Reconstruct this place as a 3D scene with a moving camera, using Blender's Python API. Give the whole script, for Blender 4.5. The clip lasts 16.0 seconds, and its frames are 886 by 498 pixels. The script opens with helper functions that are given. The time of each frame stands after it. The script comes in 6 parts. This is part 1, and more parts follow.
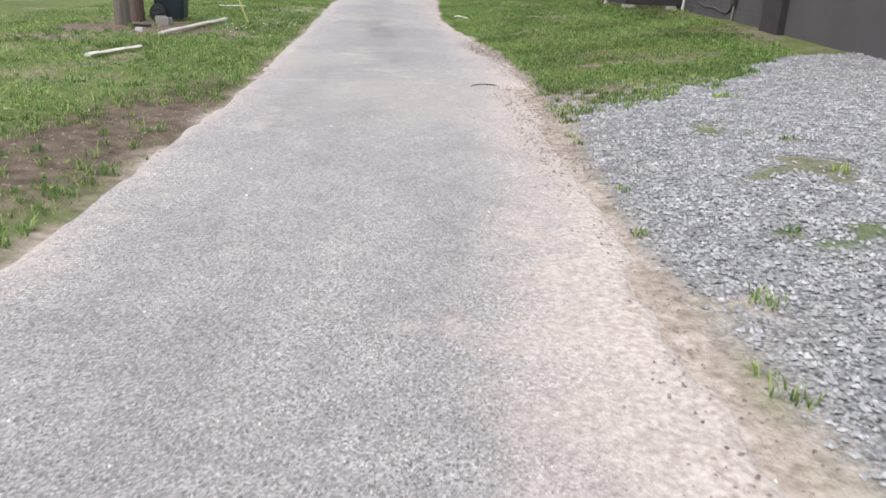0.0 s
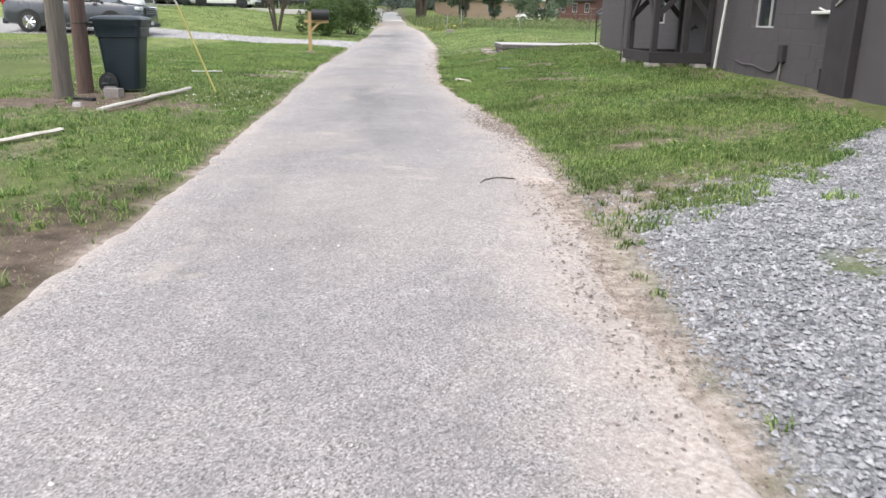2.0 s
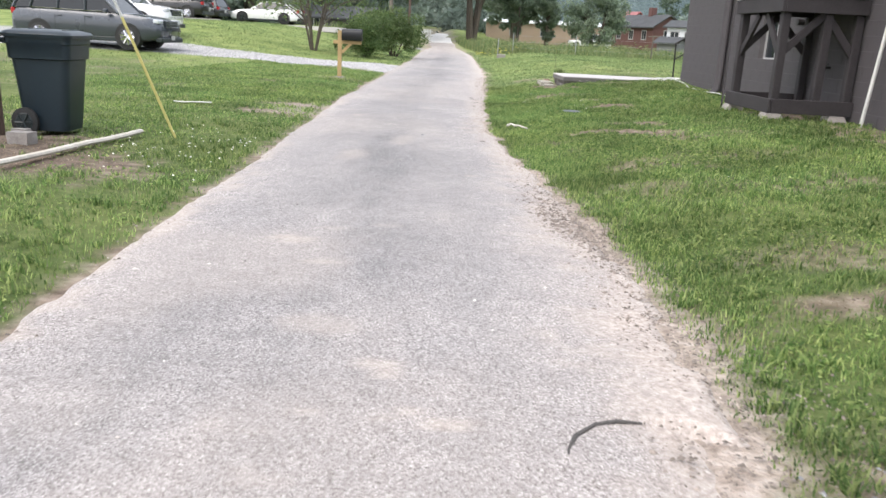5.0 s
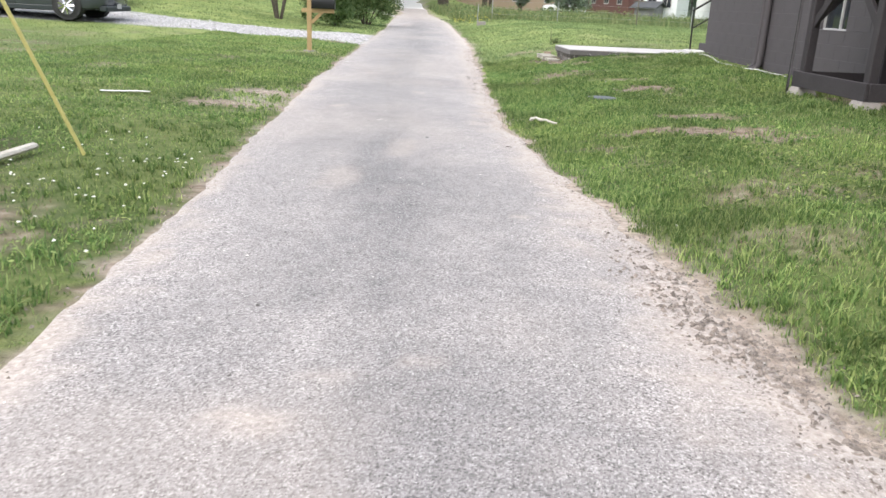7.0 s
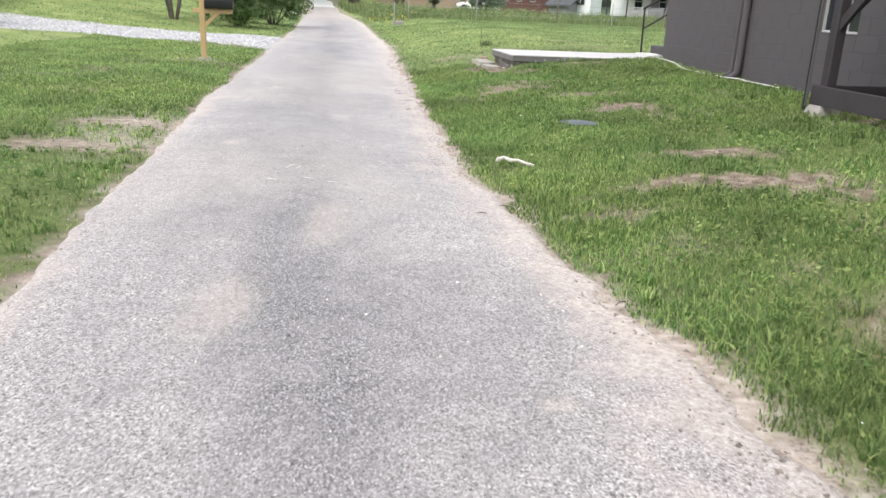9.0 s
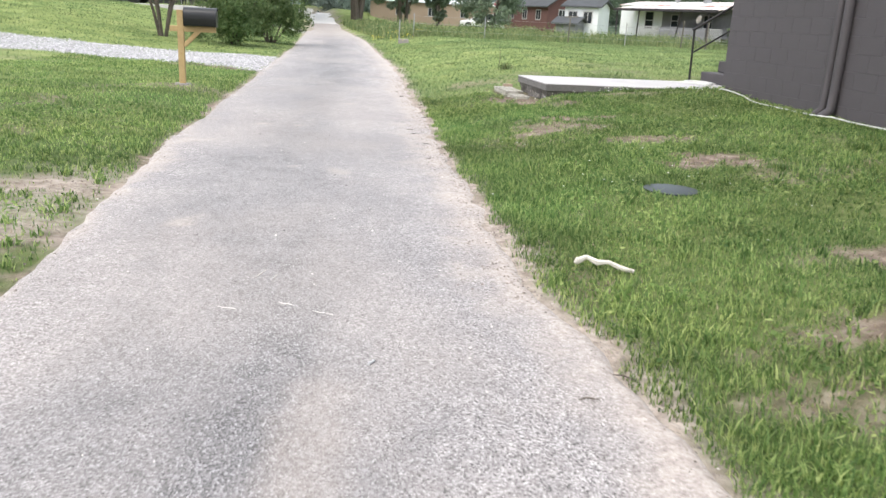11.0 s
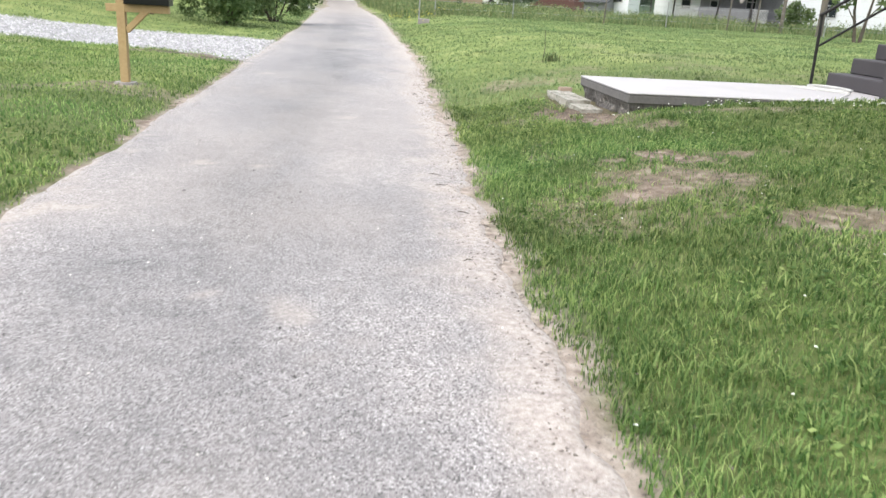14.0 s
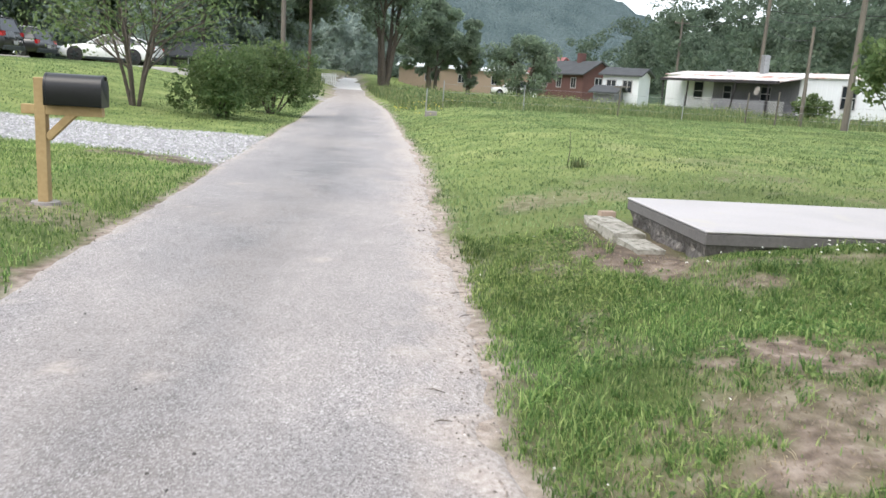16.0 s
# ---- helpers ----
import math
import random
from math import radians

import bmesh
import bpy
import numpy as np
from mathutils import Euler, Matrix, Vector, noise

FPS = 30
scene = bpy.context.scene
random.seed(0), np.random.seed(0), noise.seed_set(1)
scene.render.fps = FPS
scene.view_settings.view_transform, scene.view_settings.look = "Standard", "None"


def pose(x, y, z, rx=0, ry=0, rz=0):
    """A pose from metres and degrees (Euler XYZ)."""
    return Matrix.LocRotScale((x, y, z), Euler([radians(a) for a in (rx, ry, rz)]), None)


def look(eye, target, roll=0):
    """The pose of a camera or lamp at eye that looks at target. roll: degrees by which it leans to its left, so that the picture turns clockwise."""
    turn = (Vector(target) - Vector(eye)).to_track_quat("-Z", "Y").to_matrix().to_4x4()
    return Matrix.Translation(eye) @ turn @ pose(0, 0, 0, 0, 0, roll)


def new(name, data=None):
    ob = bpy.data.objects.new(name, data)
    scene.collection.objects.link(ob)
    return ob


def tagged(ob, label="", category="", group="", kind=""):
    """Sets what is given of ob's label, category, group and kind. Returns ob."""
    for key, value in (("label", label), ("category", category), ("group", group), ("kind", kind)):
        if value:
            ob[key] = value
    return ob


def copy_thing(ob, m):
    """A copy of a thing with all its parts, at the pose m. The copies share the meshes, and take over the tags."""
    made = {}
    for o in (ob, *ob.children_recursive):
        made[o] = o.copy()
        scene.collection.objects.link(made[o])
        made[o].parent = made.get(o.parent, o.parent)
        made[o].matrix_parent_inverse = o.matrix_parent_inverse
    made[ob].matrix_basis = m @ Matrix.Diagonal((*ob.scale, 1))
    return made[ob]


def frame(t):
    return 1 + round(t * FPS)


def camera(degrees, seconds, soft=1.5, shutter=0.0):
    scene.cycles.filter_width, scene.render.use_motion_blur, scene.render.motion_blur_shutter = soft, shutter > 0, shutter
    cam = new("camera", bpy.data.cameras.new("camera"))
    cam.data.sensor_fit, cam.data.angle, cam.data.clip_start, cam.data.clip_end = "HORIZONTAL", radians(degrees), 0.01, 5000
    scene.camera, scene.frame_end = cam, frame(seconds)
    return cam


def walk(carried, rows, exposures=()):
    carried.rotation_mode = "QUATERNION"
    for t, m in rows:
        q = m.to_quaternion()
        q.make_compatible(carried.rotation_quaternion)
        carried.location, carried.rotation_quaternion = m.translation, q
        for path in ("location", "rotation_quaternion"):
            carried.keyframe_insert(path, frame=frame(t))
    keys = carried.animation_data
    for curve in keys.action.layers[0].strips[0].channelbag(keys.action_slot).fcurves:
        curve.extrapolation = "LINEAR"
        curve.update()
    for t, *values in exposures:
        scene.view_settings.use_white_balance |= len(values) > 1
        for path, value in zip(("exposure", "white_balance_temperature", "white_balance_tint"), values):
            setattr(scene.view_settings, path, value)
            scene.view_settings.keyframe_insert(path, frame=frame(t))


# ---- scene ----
cam = camera(58.3, 16.0, 1.5, 0.2)
PATH = [
    (0, (0.952, 0.307, 1.294), (0.861, 2.181, 0.6), 2.2),
    (0.5, (0.95, 0.885, 1.3), (0.833, 2.771, 0.643), 1.2),
    (1, (0.875, 1.473, 1.284), (0.738, 3.364, 0.649), 0.4),
    (1.5, (0.875, 2.045, 1.253), (0.744, 3.949, 0.655), 0.3),
    (2, (0.818, 2.594, 1.273), (0.714, 4.509, 0.703), 1.2),
    (2.5, (0.839, 3.148, 1.271), (0.718, 5.071, 0.733), 2.1),
    (3, (0.823, 3.724, 1.289), (0.697, 5.653, 0.778), 3.2),
    (3.5, (0.802, 4.335, 1.299), (0.663, 6.269, 0.807), 3.8),
    (4, (0.794, 4.921, 1.292), (0.614, 6.85, 0.796), 3.8),
    (6.3, (0.053, 7.964, 1.338), (-0.161, 9.87, 0.773), 2.7),
    (6.5, (-0.027, 8.18, 1.329), (-0.223, 10.087, 0.761), 2.7),
    (7, (-0.129, 8.756, 1.32), (-0.26, 10.66, 0.721), 2.7),
    (7.5, (-0.155, 9.357, 1.306), (-0.214, 11.257, 0.686), 2.8),
    (8, (-0.237, 9.987, 1.308), (-0.245, 11.893, 0.7), 2.7),
    (10.3, (-0.711, 12.824, 1.316), (-0.588, 14.735, 0.74), 2.5),
    (10.5, (-0.702, 13.04, 1.297), (-0.589, 14.955, 0.73), 2.7),
    (11, (-0.721, 13.626, 1.317), (-0.649, 15.545, 0.76), 2.9),
    (11.5, (-0.782, 14.229, 1.328), (-0.741, 16.149, 0.766), 3.2),
    (12, (-0.763, 14.802, 1.315), (-0.772, 16.719, 0.746), 2.9),
    (12.5, (-0.833, 15.417, 1.328), (-0.823, 17.33, 0.744), 3.4),
    (13, (-0.809, 16.01, 1.306), (-0.809, 17.911, 0.686), 3.7),
    (13.5, (-0.827, 16.621, 1.287), (-0.829, 18.505, 0.615), 3.4),
    (14, (-0.824, 17.256, 1.321), (-0.792, 19.16, 0.711), 3.4),
    (14.5, (-0.801, 17.858, 1.347), (-0.75, 19.775, 0.778), 3.5),
    (15, (-0.857, 18.44, 1.402), (-0.8, 20.373, 0.895), 3.6),
    (15.5, (-0.803, 19.045, 1.403), (-0.778, 20.991, 0.94), 3.4),
    (16, (-0.828, 19.646, 1.429), (-0.826, 21.604, 1.019), 3.6),
]
walk(cam, [(t, look(eye, target, roll)) for t, eye, target, roll in PATH],
     [(0.0, 1.12, 6540, 11), (1.5, 1.2, 6540, 11), (4.0, 1.34, 6510, 11.5), (7.0, 1.4, 6530, 10.5), (12.5, 1.4, 6490, 9.5), (14.5, 1.38, 6460, 9), (16.0, 1.22, 6410, 9)])

# ---- world and sun ----
SUN_UP, SUN_TURN = 54, 222
world = bpy.data.worlds.new("sky")
world.use_nodes = True
scene.world = world
wn = world.node_tree
sky = wn.nodes.new("ShaderNodeTexSky")
sky.sky_type, sky.sun_disc = "NISHITA", False
sky.sun_elevation, sky.sun_rotation = radians(SUN_UP), radians(SUN_TURN)
sky.air_density, sky.dust_density, sky.ozone_density = 1.0, 4.0, 0.6
cloud = wn.nodes.new("ShaderNodeMix")      # thin even cloud over the clear sky
cloud.data_type = "RGBA"
cloud.inputs[0].default_value = 0.6
cloud.inputs[7].default_value = (5.6, 5.8, 6.0, 1)
wn.links.new(sky.outputs[0], cloud.inputs[6])
wn.links.new(cloud.outputs[2], wn.nodes["Background"].inputs[0])
wn.nodes["Background"].inputs[1].default_value = 0.15
sun = new("sun", bpy.data.lights.new("sun", "SUN"))
sun.data.energy, sun.data.angle, sun.data.color = 0.8, radians(40), (1, 0.98, 0.95)
a, e = radians(SUN_TURN), radians(SUN_UP)
toward = Vector((math.sin(a) * math.cos(e), math.cos(a) * math.cos(e), math.sin(e)))
sun.rotation_euler = toward.to_track_quat("Z", "Y").to_euler()

# ---- materials ----
MATS = {}


def mat(name, c1, c2=None, rough=0.8, metal=0.0, scale=6.0, fine=60.0, mix=0.5, bump=0.2, dist=0.01, c3=None, spots=0.0, stretch=1.0, per="none", spec=0.4, coat=0.0):
    """A surface of two colours clouded at two scales, with spots of a third, and fine relief."""
    if name in MATS:
        return MATS[name]
    m = bpy.data.materials.new(name)
    m.use_nodes = True
    n, k = m.node_tree.nodes, m.node_tree.links
    b = n["Principled BSDF"]
    b.inputs["Metallic"].default_value, b.inputs["Specular IOR Level"].default_value = metal, spec
    b.inputs["Coat Weight"].default_value = coat
    c2 = c2 or tuple(v * 0.75 for v in c1)
    co = n.new("ShaderNodeTexCoord").outputs["Object"]
    if stretch != 1:
        grain = n.new("ShaderNodeVectorMath")
        grain.operation = "MULTIPLY"
        grain.inputs[1].default_value = (1, 1, stretch)
        k.new(co, grain.inputs[0])
        co = grain.outputs[0]

    def noise_at(sc, detail=4.0):
        t = n.new("ShaderNodeTexNoise")
        t.inputs["Scale"].default_value, t.inputs["Detail"].default_value = sc, detail
        k.new(co, t.inputs["Vector"])
        return t.outputs["Fac"]

    def blend(f, x, y):
        t = n.new("ShaderNodeMix")
        t.data_type = "RGBA"
        k.new(f, t.inputs[0])
        for sock, v in ((t.inputs[6], x), (t.inputs[7], y)):
            if isinstance(v, tuple):
                sock.default_value = (*v, 1)
            else:
                k.new(v, sock)
        return t.outputs[2]

    def ramp(f, lo, hi):
        t = n.new("ShaderNodeMapRange")
        t.inputs["From Min"].default_value, t.inputs["From Max"].default_value = lo, hi
        k.new(f, t.inputs["Value"])
        return t.outputs["Result"]

    big, small = noise_at(scale), noise_at(fine, 3.0)
    add = n.new("ShaderNodeMath")
    add.operation = "ADD"
    k.new(ramp(big, 0.3, 0.7), add.inputs[0]), k.new(ramp(small, 0.3, 0.7), add.inputs[1])
    half = n.new("ShaderNodeMath")
    half.operation = "MULTIPLY"
    k.new(add.outputs[0], half.inputs[0])
    half.inputs[1].default_value = mix
    col = blend(half.outputs[0], c1, c2)
    if c3:
        col = blend(ramp(noise_at(scale * 2.3), 1 - spots - 0.08, 1 - spots + 0.08), col, c3)
    if per != "none":
        src = n.new("ShaderNodeObjectInfo").outputs["Random"] if per == "object" else n.new("ShaderNodeNewGeometry").outputs["Random Per Island"]
        hs = n.new("ShaderNodeHueSaturation")
        k.new(col, hs.inputs["Color"])
        v = n.new("ShaderNodeMapRange")
        v.inputs["To Min"].default_value, v.inputs["To Max"].default_value = (0.94, 1.06) if per == "object" else (0.62, 1.4)
        k.new(src, v.inputs["Value"]), k.new(v.outputs[0], hs.inputs["Value"])
        col = hs.outputs["Color"]
    k.new(col, b.inputs["Base Color"])
    r = n.new("ShaderNodeMapRange")
    r.inputs["To Min"].default_value, r.inputs["To Max"].default_value = max(0.02, rough - 0.08), min(1, rough + 0.08)
    k.new(big, r.inputs["Value"]), k.new(r.outputs[0], b.inputs["Roughness"])
    if bump:
        u = n.new("ShaderNodeBump")
        u.inputs["Strength"].default_value, u.inputs["Distance"].default_value = bump, dist
        k.new(small, u.inputs["Height"]), k.new(u.outputs[0], b.inputs["Normal"])
    MATS[name] = m
    return m


def leafy(name, c1, c2, c3, trans=0.25, rough=0.6):
    """Leaves or blades: colour varies from piece to piece, and some light comes through."""
    m = bpy.data.materials.new(name)
    m.use_nodes = True
    n, k = m.node_tree.nodes, m.node_tree.links
    b = n["Principled BSDF"]
    b.inputs["Roughness"].default_value, b.inputs["Specular IOR Level"].default_value = rough, 0.25
    rnd = n.new("ShaderNodeNewGeometry").outputs["Random Per Island"]
    rp = n.new("ShaderNodeValToRGB")
    rp.color_ramp.elements[0].color, rp.color_ramp.elements[1].color = (*c1, 1), (*c3, 1)
    rp.color_ramp.elements.new(0.55).color = (*c2, 1)
    k.new(rnd, rp.inputs[0])
    no = n.new("ShaderNodeTexNoise")
    no.inputs["Scale"].default_value = 0.9
    k.new(n.new("ShaderNodeTexCoord").outputs["Object"], no.inputs["Vector"])
    hs = n.new("ShaderNodeHueSaturation")
    mr = n.new("ShaderNodeMapRange")
    mr.inputs["From Min"].default_value, mr.inputs["From Max"].default_value = 0.3, 0.7
    mr.inputs["To Min"].default_value, mr.inputs["To Max"].default_value = 0.7, 1.35
    k.new(no.outputs["Fac"], mr.inputs["Value"]), k.new(mr.outputs[0], hs.inputs["Value"]), k.new(rp.outputs[0], hs.inputs["Color"])
    wide = n.new("ShaderNodeTexNoise")
    wide.inputs["Scale"].default_value = 0.33
    k.new(no.inputs["Vector"].links[0].from_socket, wide.inputs["Vector"])
    hm = n.new("ShaderNodeMapRange")
    hm.inputs["From Min"].default_value, hm.inputs["From Max"].default_value = 0.3, 0.7
    hm.inputs["To Min"].default_value, hm.inputs["To Max"].default_value = 0.49, 0.516
    k.new(wide.outputs["Fac"], hm.inputs["Value"]), k.new(hm.outputs[0], hs.inputs["Hue"])
    k.new(hs.outputs[0], b.inputs["Base Color"])
    tr = n.new("ShaderNodeBsdfTranslucent")
    k.new(hs.outputs[0], tr.inputs["Color"])
    ms = n.new("ShaderNodeMixShader")
    ms.inputs[0].default_value = trans
    k.new(b.outputs[0], ms.inputs[1]), k.new(tr.outputs[0], ms.inputs[2])
    k.new(ms.outputs[0], n["Material Output"].inputs["Surface"])
    return m


def glass_mat(name, tint, rough=0.05):
    m = bpy.data.materials.new(name)
    m.use_nodes = True
    b = m.node_tree.nodes["Principled BSDF"]
    b.inputs["Base Color"].default_value, b.inputs["Roughness"].default_value = (*tint, 1), rough
    b.inputs["Specular IOR Level"].default_value = 0.4
    return m


BROWN = mat("brown_painted_block", (0.073, 0.066, 0.071), (0.053, 0.048, 0.052), 0.75, scale=1.3, fine=90, bump=0.35, dist=0.004)
MORTAR = mat("weathered_mortar", (0.069, 0.063, 0.067), (0.25, 0.24, 0.245), 0.9, scale=1.6, fine=7, mix=0.2, bump=0.3)
BROWN_WOOD = mat("brown_painted_timber", (0.036, 0.031, 0.034), (0.022, 0.019, 0.021), 0.7, scale=3, fine=40, bump=0.3, dist=0.004)
SIDING = mat("grey_brown_siding", (0.12, 0.11, 0.11), (0.08, 0.072, 0.072), 0.7, scale=2, fine=30)
GREYPANEL = mat("grey_panel", (0.2, 0.22, 0.24), (0.13, 0.15, 0.17), 0.6, scale=2, fine=20)
FOIL = mat("silver_flashing", (0.62, 0.63, 0.64), (0.4, 0.4, 0.41), 0.35, 0.6, scale=8, fine=40)
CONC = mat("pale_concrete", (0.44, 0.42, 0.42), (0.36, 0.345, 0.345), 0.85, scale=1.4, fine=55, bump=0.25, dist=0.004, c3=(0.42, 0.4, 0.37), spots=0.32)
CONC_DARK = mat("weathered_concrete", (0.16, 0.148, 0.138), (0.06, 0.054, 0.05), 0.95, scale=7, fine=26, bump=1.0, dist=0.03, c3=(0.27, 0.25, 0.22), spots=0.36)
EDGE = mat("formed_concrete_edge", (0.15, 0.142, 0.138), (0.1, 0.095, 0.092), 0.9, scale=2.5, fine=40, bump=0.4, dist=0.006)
CONC_OLD = mat("mossy_concrete", (0.4, 0.385, 0.34), (0.22, 0.205, 0.17), 0.95, scale=6, fine=35, bump=0.6, dist=0.012, c3=(0.13, 0.12, 0.09), spots=0.42)
CONC_GREY = mat("grey_concrete", (0.3, 0.28, 0.26), (0.2, 0.18, 0.17), 0.9, scale=5, fine=50, bump=0.5, dist=0.008)
WHITEPIPE = mat("white_pipe", (0.62, 0.62, 0.6), (0.45, 0.45, 0.43), 0.5, scale=5, fine=30)
BLACKPL = mat("black_plastic", (0.012, 0.018, 0.02), (0.02, 0.028, 0.03), 0.45, scale=3, fine=80, bump=0.1, dist=0.002)
BINPL = mat("dark_green_black_plastic", (0.011, 0.019, 0.026), (0.019, 0.031, 0.041), 0.36, scale=3, fine=90, bump=0.12, dist=0.002)
RUBBER = mat("rubber", (0.018, 0.018, 0.019), (0.03, 0.03, 0.03), 0.85, scale=8, fine=60)
POLEGREY = mat("weathered_pole", (0.17, 0.15, 0.125), (0.075, 0.066, 0.058), 0.9, scale=5, fine=45, bump=0.9, dist=0.015, stretch=0.06)
POLEBROWN = mat("creosote_pole", (0.15, 0.1, 0.078), (0.055, 0.038, 0.034), 0.85, scale=5, fine=45, bump=0.9, dist=0.015, stretch=0.06)
YELLOW = mat("yellow_guy_guard", (0.55, 0.5, 0.2), (0.48, 0.42, 0.14), 0.5, scale=4, fine=30)
STEEL = mat("galvanised_steel", (0.38, 0.39, 0.4), (0.25, 0.25, 0.26), 0.45, 0.7, scale=8, fine=40)
BLACKMETAL = mat("black_iron", (0.015, 0.015, 0.016), (0.03, 0.027, 0.025), 0.5, 0.3, scale=6, fine=50)
BOXBLACK = mat("black_enamel", (0.01, 0.01, 0.011), (0.016, 0.016, 0.018), 0.32, 0.0, scale=4, fine=30, bump=0.03)
PINE = mat("treated_pine", (0.4, 0.29, 0.14), (0.3, 0.21, 0.1), 0.75, scale=3, fine=25, bump=0.3, dist=0.004, c3=(0.3, 0.2, 0.09), spots=0.35)
BARK = mat("bark", (0.12, 0.1, 0.08), (0.06, 0.05, 0.042), 0.95, scale=6, fine=30, bump=0.8, dist=0.02)
WHITEWOOD = mat("bleached_wood", (0.58, 0.55, 0.5), (0.36, 0.33, 0.28), 0.85, scale=6, fine=40, bump=0.4)
WINFRAME = mat("white_window_frame", (0.42, 0.42, 0.42), (0.3, 0.3, 0.3), 0.5, scale=5, fine=30)
DARKGLASS = glass_mat("dark_window_glass", (0.02, 0.024, 0.028))
CARGLASS = glass_mat("car_glass", (0.012, 0.015, 0.018), 0.03)
TAN = mat("tan_wall", (0.34, 0.26, 0.2), (0.28, 0.21, 0.16), 0.85, scale=0.4, fine=8)
REDBRICK = mat("red_brick", (0.13, 0.066, 0.06), (0.1, 0.05, 0.046), 0.9, scale=1.5, fine=18, per="object")
WHITEWALL = mat("white_siding", (0.66, 0.68, 0.7), (0.55, 0.57, 0.59), 0.6, scale=0.6, fine=12)
ROOFTIN = mat("white_tin_roof", (0.66, 0.64, 0.62), (0.5, 0.47, 0.45), 0.55, scale=0.5, fine=6, c3=(0.42, 0.25, 0.2), spots=0.42)
ROOFDARK = mat("dark_shingles", (0.07, 0.075, 0.08), (0.045, 0.047, 0.05), 0.9, scale=1, fine=12)
ROOFRED = mat("red_metal_roof", (0.28, 0.09, 0.085), (0.22, 0.07, 0.066), 0.5, scale=1, fine=8)
PORCHGREY = mat("grey_porch", (0.2, 0.2, 0.215), (0.13, 0.13, 0.14), 0.8, scale=1, fine=10)
STONE = mat("crushed_limestone", (0.085, 0.088, 0.097), (0.4, 0.4, 0.41), 0.9, scale=9, fine=60, bump=0.3, dist=0.004, per="island")
PALESTONE = mat("pale_limestone", (0.27, 0.265, 0.275), (0.43, 0.42, 0.425), 0.9, scale=9, fine=60, bump=0.3, dist=0.004, per="island")
PEBBLE = mat("dark_pebbles", (0.1, 0.082, 0.07), (0.27, 0.23, 0.2), 0.9, scale=9, fine=60, per="island")
PALEPEB = mat("pale_chips", (0.62, 0.58, 0.54), (0.5, 0.46, 0.42), 0.9, scale=9, fine=60, per="island")
GRASS = leafy("grass_blades", (0.06, 0.115, 0.035), (0.17, 0.26, 0.078), (0.39, 0.45, 0.175), 0.55)
STRAW = leafy("dry_straw", (0.15, 0.115, 0.075), (0.26, 0.21, 0.135), (0.38, 0.33, 0.22), 0.3)
FIELD = leafy("field_grass", (0.115, 0.175, 0.072), (0.18, 0.245, 0.1), (0.28, 0.335, 0.155), 0.45)
WEEDS = leafy("tall_weeds", (0.085, 0.13, 0.05), (0.15, 0.195, 0.08), (0.27, 0.275, 0.14), 0.42)
# background trees: colour raised and blued to stand for distance haze
LEAF = leafy("hazed_tree_leaves", (0.165, 0.215, 0.155), (0.195, 0.25, 0.175), (0.23, 0.285, 0.195), 0.55)
LEAFSLOPE = leafy("slope_leaves", (0.085, 0.118, 0.082), (0.108, 0.145, 0.1), (0.135, 0.175, 0.12), 0.5)
LEAFBUSH = leafy("bush_leaves", (0.085, 0.13, 0.05), (0.125, 0.18, 0.07), (0.185, 0.235, 0.1), 0.5)
# distance haze put into the leaf colour: paler and bluer
LEAFHAZED = leafy("hazed_far_leaves", (0.22, 0.27, 0.235), (0.245, 0.3, 0.26), (0.28, 0.33, 0.29), 0.55)
FLOWER = leafy("white_clover", (0.6, 0.6, 0.52), (0.7, 0.7, 0.64), (0.75, 0.75, 0.7), 0.2)
YFLOWER = leafy("yellow_flowers", (0.5, 0.42, 0.05), (0.6, 0.5, 0.06), (0.65, 0.55, 0.1), 0.2)


